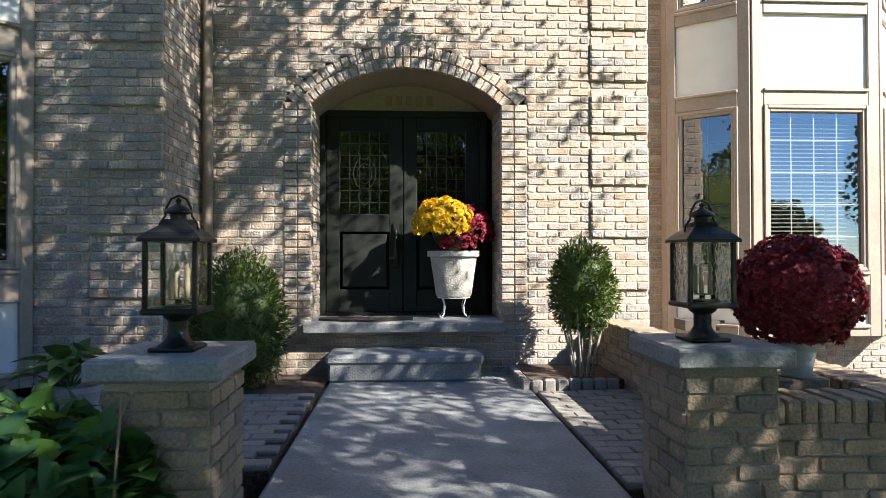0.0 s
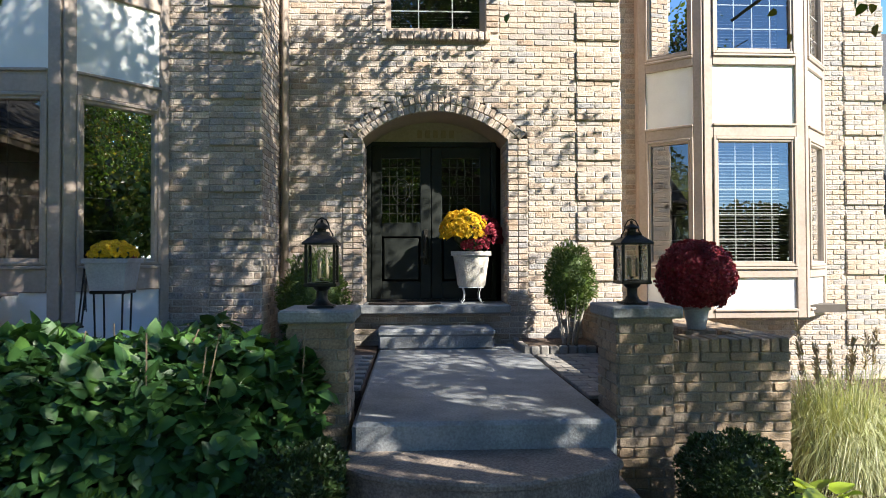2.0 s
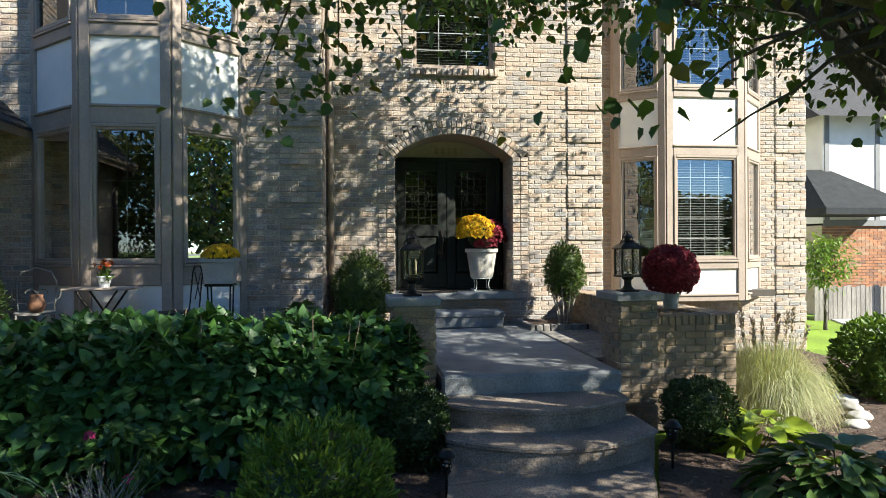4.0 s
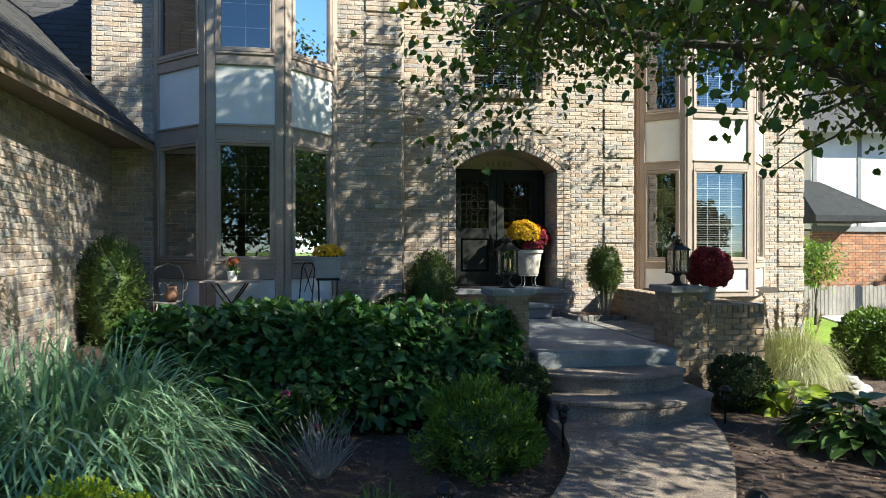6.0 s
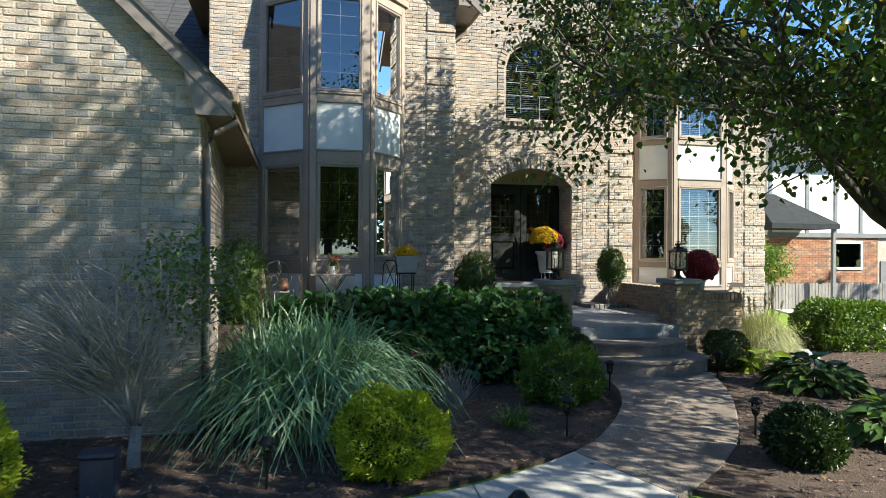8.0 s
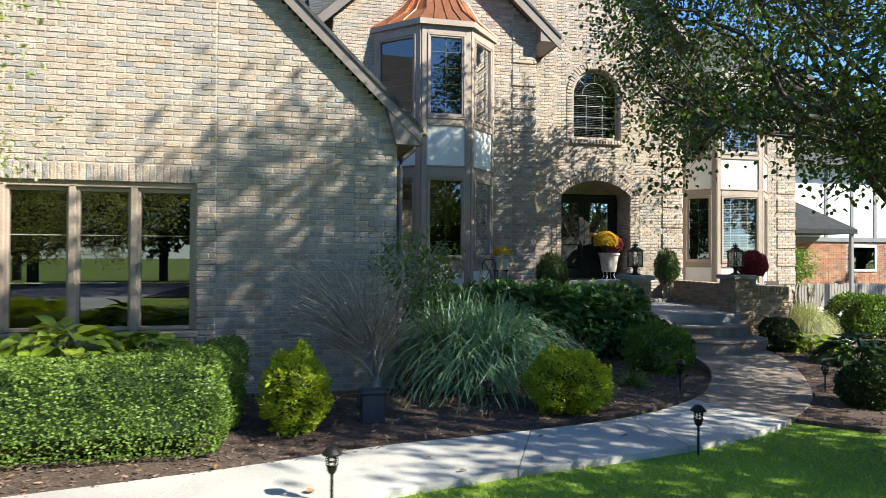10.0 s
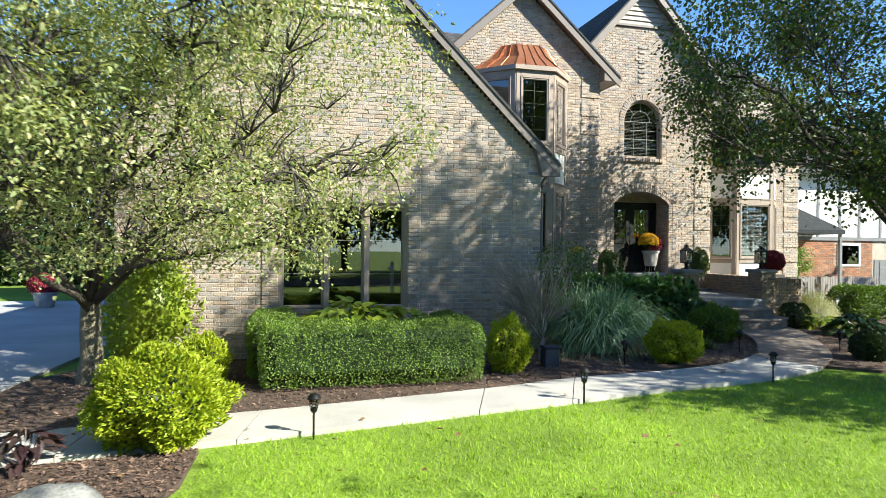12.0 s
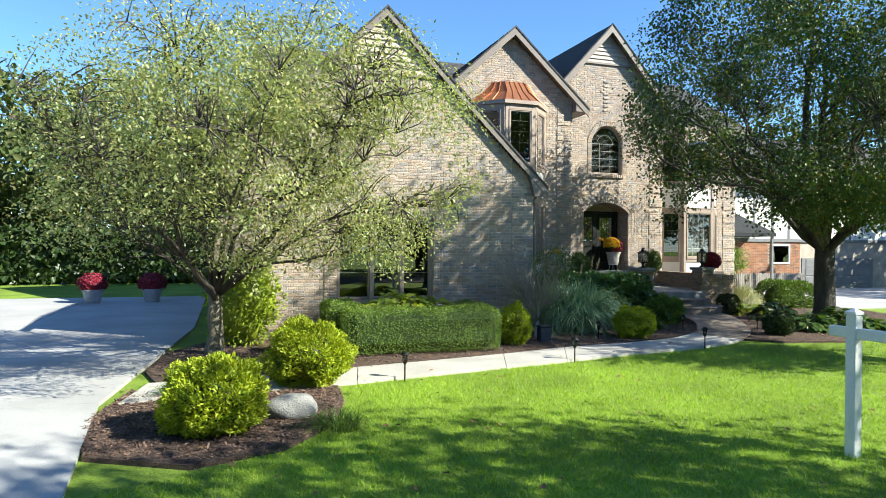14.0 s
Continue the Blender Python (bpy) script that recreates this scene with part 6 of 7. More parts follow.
clipped_hedge("boxwood_hedge", [(-10.45, -7.62, -2.33, -1.55, 0.80), (-10.6, -9.95, -1.65, -0.1, 0.83), (-8.0, -7.55, -1.6, -0.35, 0.78)], "clipped U-shaped boxwood hedge under the garage window", 60000)
rosette("hosta", -9.2, -0.95, 0.52, 270, 0.18, M_HOSTA_Y, "lime yellow hostas inside the hedge", 0.75, 0.42, 0.62)
rosette("hosta", -8.45, -0.85, 0.5, 130, 0.17, M_HOSTA_Y, "lime yellow hostas inside the hedge", 0.4, 0.38, 0.62)
rosette("hosta", 1.72, 2.0, 0.0, 60, 0.24, M_HOSTA_Y, "bright green hosta before the brick wall", 0.34, 0.30)
rosette("hosta", 1.5, 0.75, 0.0, 190, 0.21, M_HOSTA, "wide blue-green hosta at the bed edge", 0.55, 0.40)
rosette("hosta", 0.55, -1.35, 0.0, 170, 0.21, M_HOSTA, "dark green hosta in the shaded bed", 0.5, 0.36)
rosette("hosta", 2.3, -0.6, 0.0, 110, 0.26, M_HOSTA, "dark green hosta under the tree", 0.55, 0.38)
rosette("hosta", 1.2, -2.1, 0.0, 90, 0.24, M_HOSTA, "dark green hosta at the lawn edge", 0.45, 0.34)
rosette("coral_bells", -12.15, -4.58, 0.0, 60, 0.15, M_PURPLE, "dark purple leafy perennial in the mulch", 0.2, 0.36, 0.5)
rosette("patio_plant", -2.35, 4.15, PATIO + 0.26, 46, 0.16, M_HOSTA, "broad-leaved green plant in a pale pot", 0.2, 0.22, category="potted plant")
pp = thing("plant_pot", -2.35, 4.15, PATIO - 0.01, "pale grey pot on the bed behind the hydrangeas", "pot")
urn(pp, 0.17, 0.28, M_POT_GREY)

# hydrangea hedge: big leaves on a long mound
hy = thing("hydrangea_hedge", -3.2, 2.5, 0.0, "dense dark hydrangea hedge with large leaves", "hydrangea")
n = 11500
u, w = rng.uniform(-1, 1, n), rng.uniform(0, math.pi, n)
rr = 1 - 0.22 * rng.random(n) ** 1.5
px = u * 2.0
py = np.cos(w) * 0.78 * rr * np.sqrt(np.maximum(0.15, 1 - np.abs(u) ** 5))
pz = np.maximum(0.08, np.sin(w) ** 0.55 * 1.16 * rr * (1 - 0.1 * np.abs(u) ** 3)) + np.array([0.09 * noise.noise((a * 2.3, b * 2.3, 0)) for a, b in zip(px, py)])
d = unit(np.stack([u * 0.3, np.cos(w), np.sin(w) * 0.8 + 0.25], 1))
way = unit(d * 0.8 + rng.normal(scale=0.55, size=d.shape) + [0, 0, -0.35])
v, f = leaf_mesh(np.stack([px, py, pz], 1), way, unit(d + rng.normal(scale=0.35, size=d.shape) + [0, 0, 0.6]), 0.122 * rng.uniform(0.5, 1.3, n), 0.72, 0.08, 0.2, True)
part("foliage", (v, f), M_HYD, hy)
# dark block below the leaves, painted as shade within the mound
part("inner_growth", Mesh().cbox(-1.85, 1.85, -0.55, 0.55, 0.05, 0.95, 0.3), M_BOXD_SHADE, hy)
st = Mesh()
for k in range(26):
    x, y = rng.uniform(-1.9, 1.9), rng.uniform(-0.6, 0.5)
    st.tube([(x, y, 0.3), (x + rng.normal(scale=0.05), y, 0.8), (x + rng.normal(scale=0.08), y, 1.16 + 0.10 * rng.random())], 0.004, 4, False)
part("stem_growth", st, M_SOFFIT, hy)
# rose bush with a few blooms before it
rb = rosette("rose_bush", -3.35, 1.55, 0.0, 140, 0.07, M_BOX, "sparse rose bush with pink blooms", 0.35, 0.55, 0.6, "shrub")
for x, y, z in ((0.1, -0.2, 0.22), (-0.18, -0.1, 0.5)):
    flower_mound(rb, (x, y, z), (0.02, 0.02, 0.02), 5, 0.03, material("pink_rose", [(0.55, 0.03, 0.16), (0.6, 0.06, 0.2)], 0.6, 3, 20, 0.0, "island"), "bloom")
tw = thing("bare_shrub", -3.2, 0.7, 0.0, "small bare twiggy shrub in the mulch", "shrub")
m = Mesh()
for k in range(120):
    a, r = rng.uniform(0, 6.28), rng.uniform(0.06, 0.32)
    e = (r * math.cos(a), r * math.sin(a), rng.uniform(0.2, 0.5))
    m.tube([(0.03 * math.cos(a), 0.03 * math.sin(a), 0), (e[0] * 0.5 + rng.normal(scale=0.04), e[1] * 0.5 + rng.normal(scale=0.04), e[2] * 0.6), e], [0.0045, 0.003, 0.0012], 4, False)
part("twig_growth", m, M_TWIG, tw)

grass_clump("maiden_grass", -4.85, 0.15, 0.0, 2300, 1.7, 1.25, 0.03, M_MISC, "large arching green maiden grass clump", 9, 0.55, 2.2)
grass_clump("fountain_grass", 2.45, 2.95, 0.0, 4200, 1.2, 0.55, 0.007, M_PALE, "pale sunlit fountain grass with plumes", 10, 0.25)
grass_clump("lily_clump", -2.85, -0.2, 0.0, 90, 0.36, 0.4, 0.016, M_BOX, "small clump of strappy green leaves", 0, 0.12)
grass_clump("lily_clump", -11.2, -6.3, 0.0, 260, 0.26, 0.38, 0.012, M_BOX, "tuft of grassy leaves beside the boulder", 0, 0.22)
grass_clump("lily_clump", -12.9, -4.4, 0.0, 160, 0.3, 0.35, 0.014, M_BOX, "grassy tuft near the driveway edge", 0, 0.15)
grass_clump("lily_clump", 3.3, 1.0, 0.0, 200, 0.35, 0.4, 0.012, M_BOX, "grassy green tuft in the mulch", 0, 0.2)

# ---- trees ----
def linden_gaps(x, y, z):
    """Where the linden's crown is cut back or thin, as the sun patches on the house show."""
    if -0.831 * (x + 12.3) + 0.556 * (y + 13.1) > 0.5 * noise.noise(Vector((x, y, z)) * 0.8):
        return 1.0
    sx, sy, sz = SUN_DIR
    k = (6.0 - y) / sy  # along the sun's ray to the entrance wall
    wx, wz = x + sx * k, z + sz * k
    if -2.3 < wx < -0.9 and 0.6 < wz < 3.4:
        return 0.5
    if 0.2 < wx < 2.1 and 0.6 < wz < 5.0:
        return 0.78
    if -6.2 < wx < -2.3 and 0.4 < wz < 6.0:
        return 0.47
    k = (PATIO - z) / sz  # to the patio, the steps and the hydrangeas
    px, py = x + sx * k, y + sy * k
    if -1.1 < px < 0.7 and 1.2 < py < 5.6:
        return 0.42
    if -5.0 < px < -1.2 and 1.2 < py < 3.4:
        return 0.3
    k = (-5.95 - x) / sx  # to the garage side wall
    if 0.0 < y + sy * k < 5.0 and 0.0 < z + sz * k < 3.1:
        return 0.72
    return 0.0


tree("shade_tree", 2.5, 0.1, 2.0, 0.25, (1.35, -0.2, 5.4), (4.9, 5.0, 4.6),
     [(-0.3, 1.2, 4.9, 0.16), (-1.1, 0.0, 4.7, 0.11), (-0.4, -1.0, 4.1, 0.10), (-1.6, 1.4, 4.2, 0.09), (0.0, -2.8, 4.4, 0.11), (1.5, -0.2, 8.2, 0.15), (2.9, 0.9, 8.4, 0.14), (4.6, -1.2, 5.3, 0.11), (4.9, 1.6, 4.9, 0.10), (2.2, 3.0, 6.2, 0.10), (2.7, -3.6, 5.2, 0.10), (0.6, 2.2, 5.4, 0.13), (-1.2, -1.6, 3.3, 0.06), (0.4, -0.3, 3.2, 0.06), (-2.2, -2.2, 4.2, 0.06)],
     3500, 31, 0.068, 0.36, M_LINDEN, M_BARK, "large green linden tree with spreading limbs", 11, 2.45, 0.85, droop=0.7, taper=0.09, rise=0.55, drift=(-0.14, -0.16), hollow=(0.35, 0.75), gap=0.03, sparse=linden_gaps)
tree("crabapple_tree", -12.5, -1.25, 1.05, 0.125, (-11.75, -3.4, 3.25), (3.2, 3.0, 2.15),
     [(-10.0, -4.2, 2.4, 0.05), (-10.3, -3.0, 3.2, 0.05), (-10.9, -5.0, 3.6, 0.05), (-11.4, -3.0, 4.7, 0.055), (-13.0, -3.2, 4.6, 0.055), (-14.4, -3.6, 3.2, 0.05), (-13.6, -5.2, 2.8, 0.045), (-12.0, -5.6, 3.0, 0.045), (-12.6, -0.4, 3.2, 0.045), (-9.9, -3.4, 1.8, 0.04), (-14.2, -1.6, 2.2, 0.04), (-11.0, -1.6, 2.6, 0.04)],
     3000, 24, 0.047, 0.20, M_CRAB, M_BARK_L, "rounded crabapple tree with thin yellowing leaves", 23, 1.5, 0.55, twig=0.006, droop=0.2, gap=-0.05, reach=0.55, shell=0.2, forks=27, limb_bark=M_BARK)
sv = tree("serviceberry", -6.2, -0.75, 0.35, 0.04, (-5.75, -0.65, 1.5), (0.5, 0.55, 0.45),
     [(-6.9, -0.8, 1.5, 0.018), (-6.6, -0.5, 1.75, 0.018), (-5.9, -0.9, 1.75, 0.018), (-5.6, -0.5, 1.5, 0.018), (-7.0, -1.0, 1.15, 0.016), (-6.2, -1.1, 1.7, 0.016)],
     120, 9, 0.055, 0.16, M_BOX, M_TWIG, "small sparse shrub with fine grey twigs", 31, 0.5, 0.55, twig=0.003, gap=-0.5)
m = Mesh()
for k in range(170):
    a, r = rng.uniform(1.2, 5.6), rng.uniform(0.35, 1.0)
    e = Vector((r * math.cos(a) - 0.1, r * math.sin(a) * 0.7, 0.75 + rng.uniform(0, 1.0) * (1.25 - 0.55 * r)))
    b = Vector((e.x * 0.35, e.y * 0.35, 0.35 + 0.35 * e.z))
    tip = e + Vector((rng.normal(scale=0.10) - 0.06, rng.normal(scale=0.1), rng.uniform(0.05, 0.25)))
    bow = Vector((rng.normal(scale=0.07), rng.normal(scale=0.07), 0.05))
    m.tube([b, b.lerp(e, 0.55) + bow, e, tip], [0.008, 0.006, 0.0045, 0.002], 4, False)
part("twig_growth", m, M_TWIG, sv)
sap = tree("sapling", 8.0, 9.4, 0.5, 0.03, (8.0, 9.4, 1.45), (0.42, 0.42, 0.6), [(7.8, 9.3, 1.7, 0.014), (8.2, 9.5, 1.8, 0.014), (8.0, 9.2, 1.5, 0.012)], 60, 22, 0.10, 0.22, M_FEATHER, M_BARK, "young yellow-green sapling beside the neighbouring fence", 61, 0.7, 0.4, twig=0.003, gap=-0.6)
# unseen trees, added out of view to shade the lawn, path and garage wall
tree("street_tree", -3.4, -15.6, 2.4, 0.2, (-3.4, -15.4, 5.6), (4.0, 3.6, 3.4), [(-5.5, -15, 6, 0.1), (-1.6, -15, 6, 0.1), (-3.4, -17.4, 6, 0.1), (-3.4, -13.6, 6.4, 0.1), (-3.2, -15.5, 8, 0.1)], 780, 23, 0.14, 0.8, M_LINDEN, M_BARK, "unseen leafy tree added to shade the lawn", 41, 2.8, 0.8)
tree("street_tree", 1.6, -7.2, 4.0, 0.18, (0.4, -6.7, 8.3), (2.1, 2.0, 2.1), [(-0.7, -6.2, 8.2, 0.09), (1.7, -6.3, 8.3, 0.09), (0.5, -7.4, 8.4, 0.09), (0.4, -5.0, 8.2, 0.09), (0.4, -6.2, 9.8, 0.09)], 430, 20, 0.12, 0.6, M_LINDEN, M_BARK, "unseen leafy tree added to shade the garage wall", 43, 5.6, 0.8)


tree("street_tree", 2.7, -8.2, 2.6, 0.15, (1.9, -7.5, 5.0), (1.9, 1.7, 1.5), [(0.9, -7.4, 5.0, 0.07), (2.9, -7.2, 5.2, 0.07), (2.0, -8.6, 5.2, 0.07), (1.9, -6.4, 5.0, 0.07)], 280, 20, 0.12, 0.6, M_LINDEN, M_BARK, "unseen small tree added to shade path and lawn", 47, 3.6, 0.8)


def far_tree(x, y, h, r, label, seed):
    t = thing("far_tree", x, y, 0, label, "tree", "trees across the street")
    part("trunk", Mesh().tube([(0, 0, -0.1), (0, 0, h * 0.35), (0.1, 0, h * 0.7)], [0.28, 0.22, 0.1], 8), M_BARK, t)
    n = 6000
    d = rand_dirs(n)
    rad = 1 + 0.35 * lump(d, 2.0, seed) + 0.15 * lump(d, 5.0, seed) - 0.4 * rng.random(n) ** 2
    p = d * rad[:, None] * np.array([r, r, h * 0.42]) + np.array([0, 0, h * 0.6])
    v, f = leaf_mesh(p, unit(d + rng.normal(scale=0.7, size=d.shape)), unit(d + rng.normal(scale=0.4, size=d.shape)), 0.34 * rng.uniform(0.5, 1.2, n), 0.8)
    part("crown", (v, f), M_FAR, t)


for k, (x, y, h, r) in enumerate(((-34, -34, 11, 5), (-24, -38, 13, 5.5), (-15, -36, 10, 4.5), (-5, -39, 12, 5), (4, -38, 6.5, 4.5), (14, -40, 6, 5), (26, -36, 5.5, 4), (33, -26, 12, 5.5), (38, -14, 11, 5), (30, -8, 10, 5), (36, -3, 12, 6), (32, 4, 11, 5), (40, 9, 13, 6), (-40, -20, 12, 6), (-40, 18, 12, 6), (-34, 30, 12, 6), (-24, 27, 11, 5), (-44, 4, 12, 6), (-17, 30, 12, 5), (-29, 24, 9, 5), (-20, 24, 8, 4.5), (-14, 26, 9, 4.5), (30, 28, 12, 6), (22, 34, 12, 6), (23, -5, 9, 4.5), (8, -31, 6, 4), (0, -29, 9, 4.5), (-9, -30, 10, 5), (32, -18, 8, 5), (-20, -29, 10, 5), (-28, -24, 10, 5), (-31, -10, 10, 5), (-30, 2, 9, 5), (24, 1, 9, 5), (27, 8, 9, 5), (30, -12, 9, 5))):
    far_tree(x, y, h, r, "leafy tree in the distance", 50.0 + k)
far_hedge = thing("far_hedge", -27, 21, 0, "dark tall hedge at the end of the driveway", "hedge", "", "stuff")
n = 9000
hx_, hz_ = rng.uniform(-16, 15, n), rng.random(n) ** 0.8 * 2.6
hv, hf = leaf_mesh(np.stack([hx_, rng.normal(scale=0.35, size=n), hz_], 1), rand_dirs(n), rand_dirs(n), 0.3 * rng.uniform(0.6, 1.3, n), 0.7)
part("foliage", (hv, hf), M_BOXD_SHADE, far_hedge)["kind"] = "stuff"
part("inner_growth", Mesh().cbox(-16, 15, 0.1, 1.0, 0, 2.4, 0.2), M_BOXD_SHADE, far_hedge)
structure("road", Mesh().box(-200, 200, -26, -19, -0.04, 0.0), M_ASPHALT, "grey asphalt street before the houses", "road")

# ---- neighbouring house ----
nb = thing("neighbour_house", 12.0, 12.0, -0.3, "neighbouring house of orange brick and white half-timbering", "house")
part("wall", Mesh().box(-2.1, 12.0, 0.0, 8.0, 0, 2.55), M_MORTAR, nb)
bw = Mesh()
for r in range(34):
    z = r * 0.075
    x = -2.1 - 0.11 * (r % 2)
    while x < 2.25:
        a, b = max(x, -2.1), min(x + 0.21, 2.25)
        if b - a > 0.03 and not (0.42 < (a + b) / 2 < 1.6 and 1.46 < z < 2.42):
            bw.box(a, b, -0.012, 0.0, z, z + 0.065)
        x += 0.22
part("brickwork", bw, M_NB_BRICK, nb)["kind"] = "stuff"
part("upper_wall", Mesh().box(-2.1, 12.0, -0.05, 8.0, 2.6, 5.4), M_STUCCO, nb, "white stucco upper wall")
for x in (-2.0, -0.6, 0.5, 1.5, 2.6, 4.0, 5.4):
    part("timber", Mesh().box(x - 0.06, x + 0.06, -0.075, -0.05, 2.6, 5.4), M_NB_GREY, nb)
part("timber", Mesh().box(-2.1, 12.0, -0.08, -0.05, 2.53, 2.68), M_NB_GREY, nb)
part("roof", Mesh().add([(-2.6, -0.6, 5.2), (12.5, -0.6, 5.2), (12.5, 4, 8.2), (-2.6, 4, 8.2), (12.5, 8.6, 5.2), (-2.6, 8.6, 5.2)], [(0, 1, 2, 3), (3, 2, 4, 5), (0, 3, 5), (1, 4, 2)]), M_SHINGLE, nb)
part("porch_roof", Mesh().add([(-3.2, -1.6, 2.75), (-0.8, -1.6, 2.75), (-0.8, 0, 2.75), (-3.2, 0, 2.75), (-2.6, 0.0, 3.95), (-1.9, 0.0, 3.95), (-3.2, -1.6, 2.9), (-0.8, -1.6, 2.9), (-0.8, 0, 2.9), (-3.2, 0, 2.9)], [(0, 1, 2, 3), (0, 6, 7, 1), (1, 7, 8, 2), (6, 4, 5, 7), (7, 5, 8), (0, 3, 9, 6), (6, 9, 4)]), M_NB_ROOF, nb, "low dark porch roof")
part("porch_post", Mesh().box(-0.95, -0.85, -1.5, -1.4, 0, 2.75), M_NB_GREY, nb)
wn_ = part("window", Mesh().cbox(0.42, 0.5, -0.05, 0.0, 1.46, 2.42, 0.006).cbox(1.52, 1.6, -0.05, 0.0, 1.46, 2.42, 0.006).cbox(0.5, 1.52, -0.05, 0.0, 1.46, 1.55, 0.006).cbox(0.5, 1.52, -0.05, 0.0, 2.33, 2.42, 0.006), M_WHITE, nb, "white framed window")
part("pane", Mesh().box(0.5, 1.52, -0.02, -0.01, 1.55, 2.33), M_GLASS, wn_)
# dark sheet behind the pane in place of a shaded room
part("window_back", Mesh().box(0.5, 1.52, -0.008, -0.004, 1.55, 2.33), M_ROOM_SHADE, wn_)
gd = part("garage_door", Mesh().box(2.35, 7.0, -0.03, 0.0, 0, 1.75), M_NB_GREY, nb, "grey panelled garage door")
for k in range(4):
    part("door_panel", Mesh().cbox(2.6, 6.8, -0.05, -0.03, 0.06 + k * 0.42, 0.44 + k * 0.42, 0.01), M_NB_GREY, gd)
fence = thing("wooden_fence", 11.6, 11.0, -0.3, "weathered grey vertical board fence", "fence")
for k in range(-8, 30):
    part("board", Mesh().cbox(-1.7 + k * 0.12, -1.59 + k * 0.12, -0.012, 0.012, 0, 1.05 + 0.02 * (k % 3), 0.004), M_FENCE, fence)
part("rail", Mesh().box(-2.66, 1.9, 0.012, 0.05, 0.8, 0.88), M_FENCE, fence)
structure("side_drive", Mesh().prism([(6.4, 3.0), (20, 2.0), (24, 11.5), (9.6, 11.5), (7.2, 6.0)], -0.1, 0.0), M_DRIVE, "pale concrete drive between the houses", "driveway")

# ---- lawn blades, mulch chips and fallen leaves ----
def inside(poly, x, y):
    hit = np.zeros(len(x), bool)
    for (ax, ay), (bx, by) in zip(poly, poly[1:] + poly[:1]):
        c = ((ay > y) != (by > y)) & (x < (bx - ax) * (y - ay) / (by - ay + 1e-9) + ax)
        hit ^= c
    return hit


lawn = [(-13.4, -7.7), (-12.6, -7.3), (-11.78, -6.93), (-11.2, -6.2), (-10.88, -5.2), (-10.8, -4.28)] + [p for p in walk_out if -10.4 < p[0] < -2.1] + [(-1.6, -2.65), (-0.2, -2.95), (2.4, -2.35), (4.5, -1.2), (4.5, -12.0), (-13.0, -12.8)]
n = 330000
gx, gy = rng.uniform(-13.5, 4.5, n), rng.uniform(-12.8, -1.2, n)
dist = np.hypot(gx + 10.5, gy + 11.5)
ok = inside(lawn, gx, gy) & (rng.random(n) < np.clip(1.25 - dist / 14, 0.25, 1))
gx, gy = gx[ok], gy[ok]
n = len(gx)
v, f = blade_mesh(np.stack([gx, gy, np.full(n, -0.03)], 1), rng.normal(scale=0.035, size=(n, 2)), rng.uniform(0.025, 0.055, n), rng.uniform(0.004, 0.008, n), np.full(n, 0.1), 2)
lw = thing("lawn", 0, 0, 0, "mown bright green lawn grass", "grass", "", "stuff")
part("grass_blades", (v, f), M_GRASS, lw)["kind"] = "stuff"
for outline, n in ((BED, 46000), (BED_L, 14000), (BED_R, 22000)):
    xs, ys = [p[0] for p in outline], [p[1] for p in outline]
    x, y = rng.uniform(min(xs), max(xs), n), rng.uniform(min(ys), max(ys), n)
    ok = inside(outline, x, y)
    x, y = x[ok], y[ok]
    k = len(x)
    v, f = leaf_mesh(np.stack([x, y, np.full(k, 0.018) + 0.012 * rng.random(k)], 1), np.concatenate([rng.normal(size=(k, 2)), rng.normal(scale=0.25, size=(k, 1))], 1), unit(rng.normal(scale=0.3, size=(k, 3)) + [0, 0, 1]), rng.uniform(0.02, 0.06, k), 0.35, 0.03, 0.0)
    ob = thing("mulch_chips", 0, 0, 0, "loose bark mulch chips", "mulch", "", "stuff")
    part("chips", (v, f), M_CHIP, ob)["kind"] = "stuff"
k = 240
x, y = rng.uniform(-13, 1, k), rng.uniform(-10, 2, k)
v, f = leaf_mesh(np.stack([x, y, np.full(k, 0.045)], 1), np.concatenate([rng.normal(size=(k, 2)), np.zeros((k, 1))], 1), unit(rng.normal(scale=0.25, size=(k, 3)) + [0, 0, 1]), rng.uniform(0.04, 0.08, k), 0.7)
ob = thing("fallen_leaves", 0, 0, 0, "scattered dry brown fallen leaves", "leaves", "", "stuff")
part("foliage", (v, f), material("dry_leaf", [(0.16, 0.09, 0.04), (0.24, 0.14, 0.06), (0.12, 0.07, 0.035)], 0.8, 3, 30, 0.1, "island"), ob)["kind"] = "stuff"

# ---- brick arches and bands ----
def brick_solid(m, c, along, out, across, a, o, w, ch=0.006):
    """One brick centred at c: along (unit vector) a long, standing o proud of the wall, w across."""
    al, ou, ac = Vector(along), Vector(out), Vector(across)
    mt = Matrix((al, ou, ac)).transposed().to_4x4()
    mt.translation = Vector(c)
    return m.cbox(-a / 2, a / 2, -0.08, o, -w / 2, w / 2, ch, mt)


def ring(parent, cx, cz, y, r0, r1, a0, a1, width, name="arch_brick"):
    n = max(1, int((a1 - a0) * (r0 + r1) / 2 / width))
    for k in range(n):
        a = a0 + (a1 - a0) * (k + 0.5) / n
        d = Vector((math.sin(a), 0, math.cos(a)))
        t = Vector((math.cos(a), 0, -math.sin(a)))
        r = (r0 + r1) / 2
        m = brick_solid(Mesh(), (cx + d.x * r, y, cz + d.z * r), t, (0, -1, 0), d, (a1 - a0) * r / n - 0.009, 0.016 + 0.006 * (k % 3), r1 - r0 - 0.009)
        part(name, m, M_BRICK, parent)


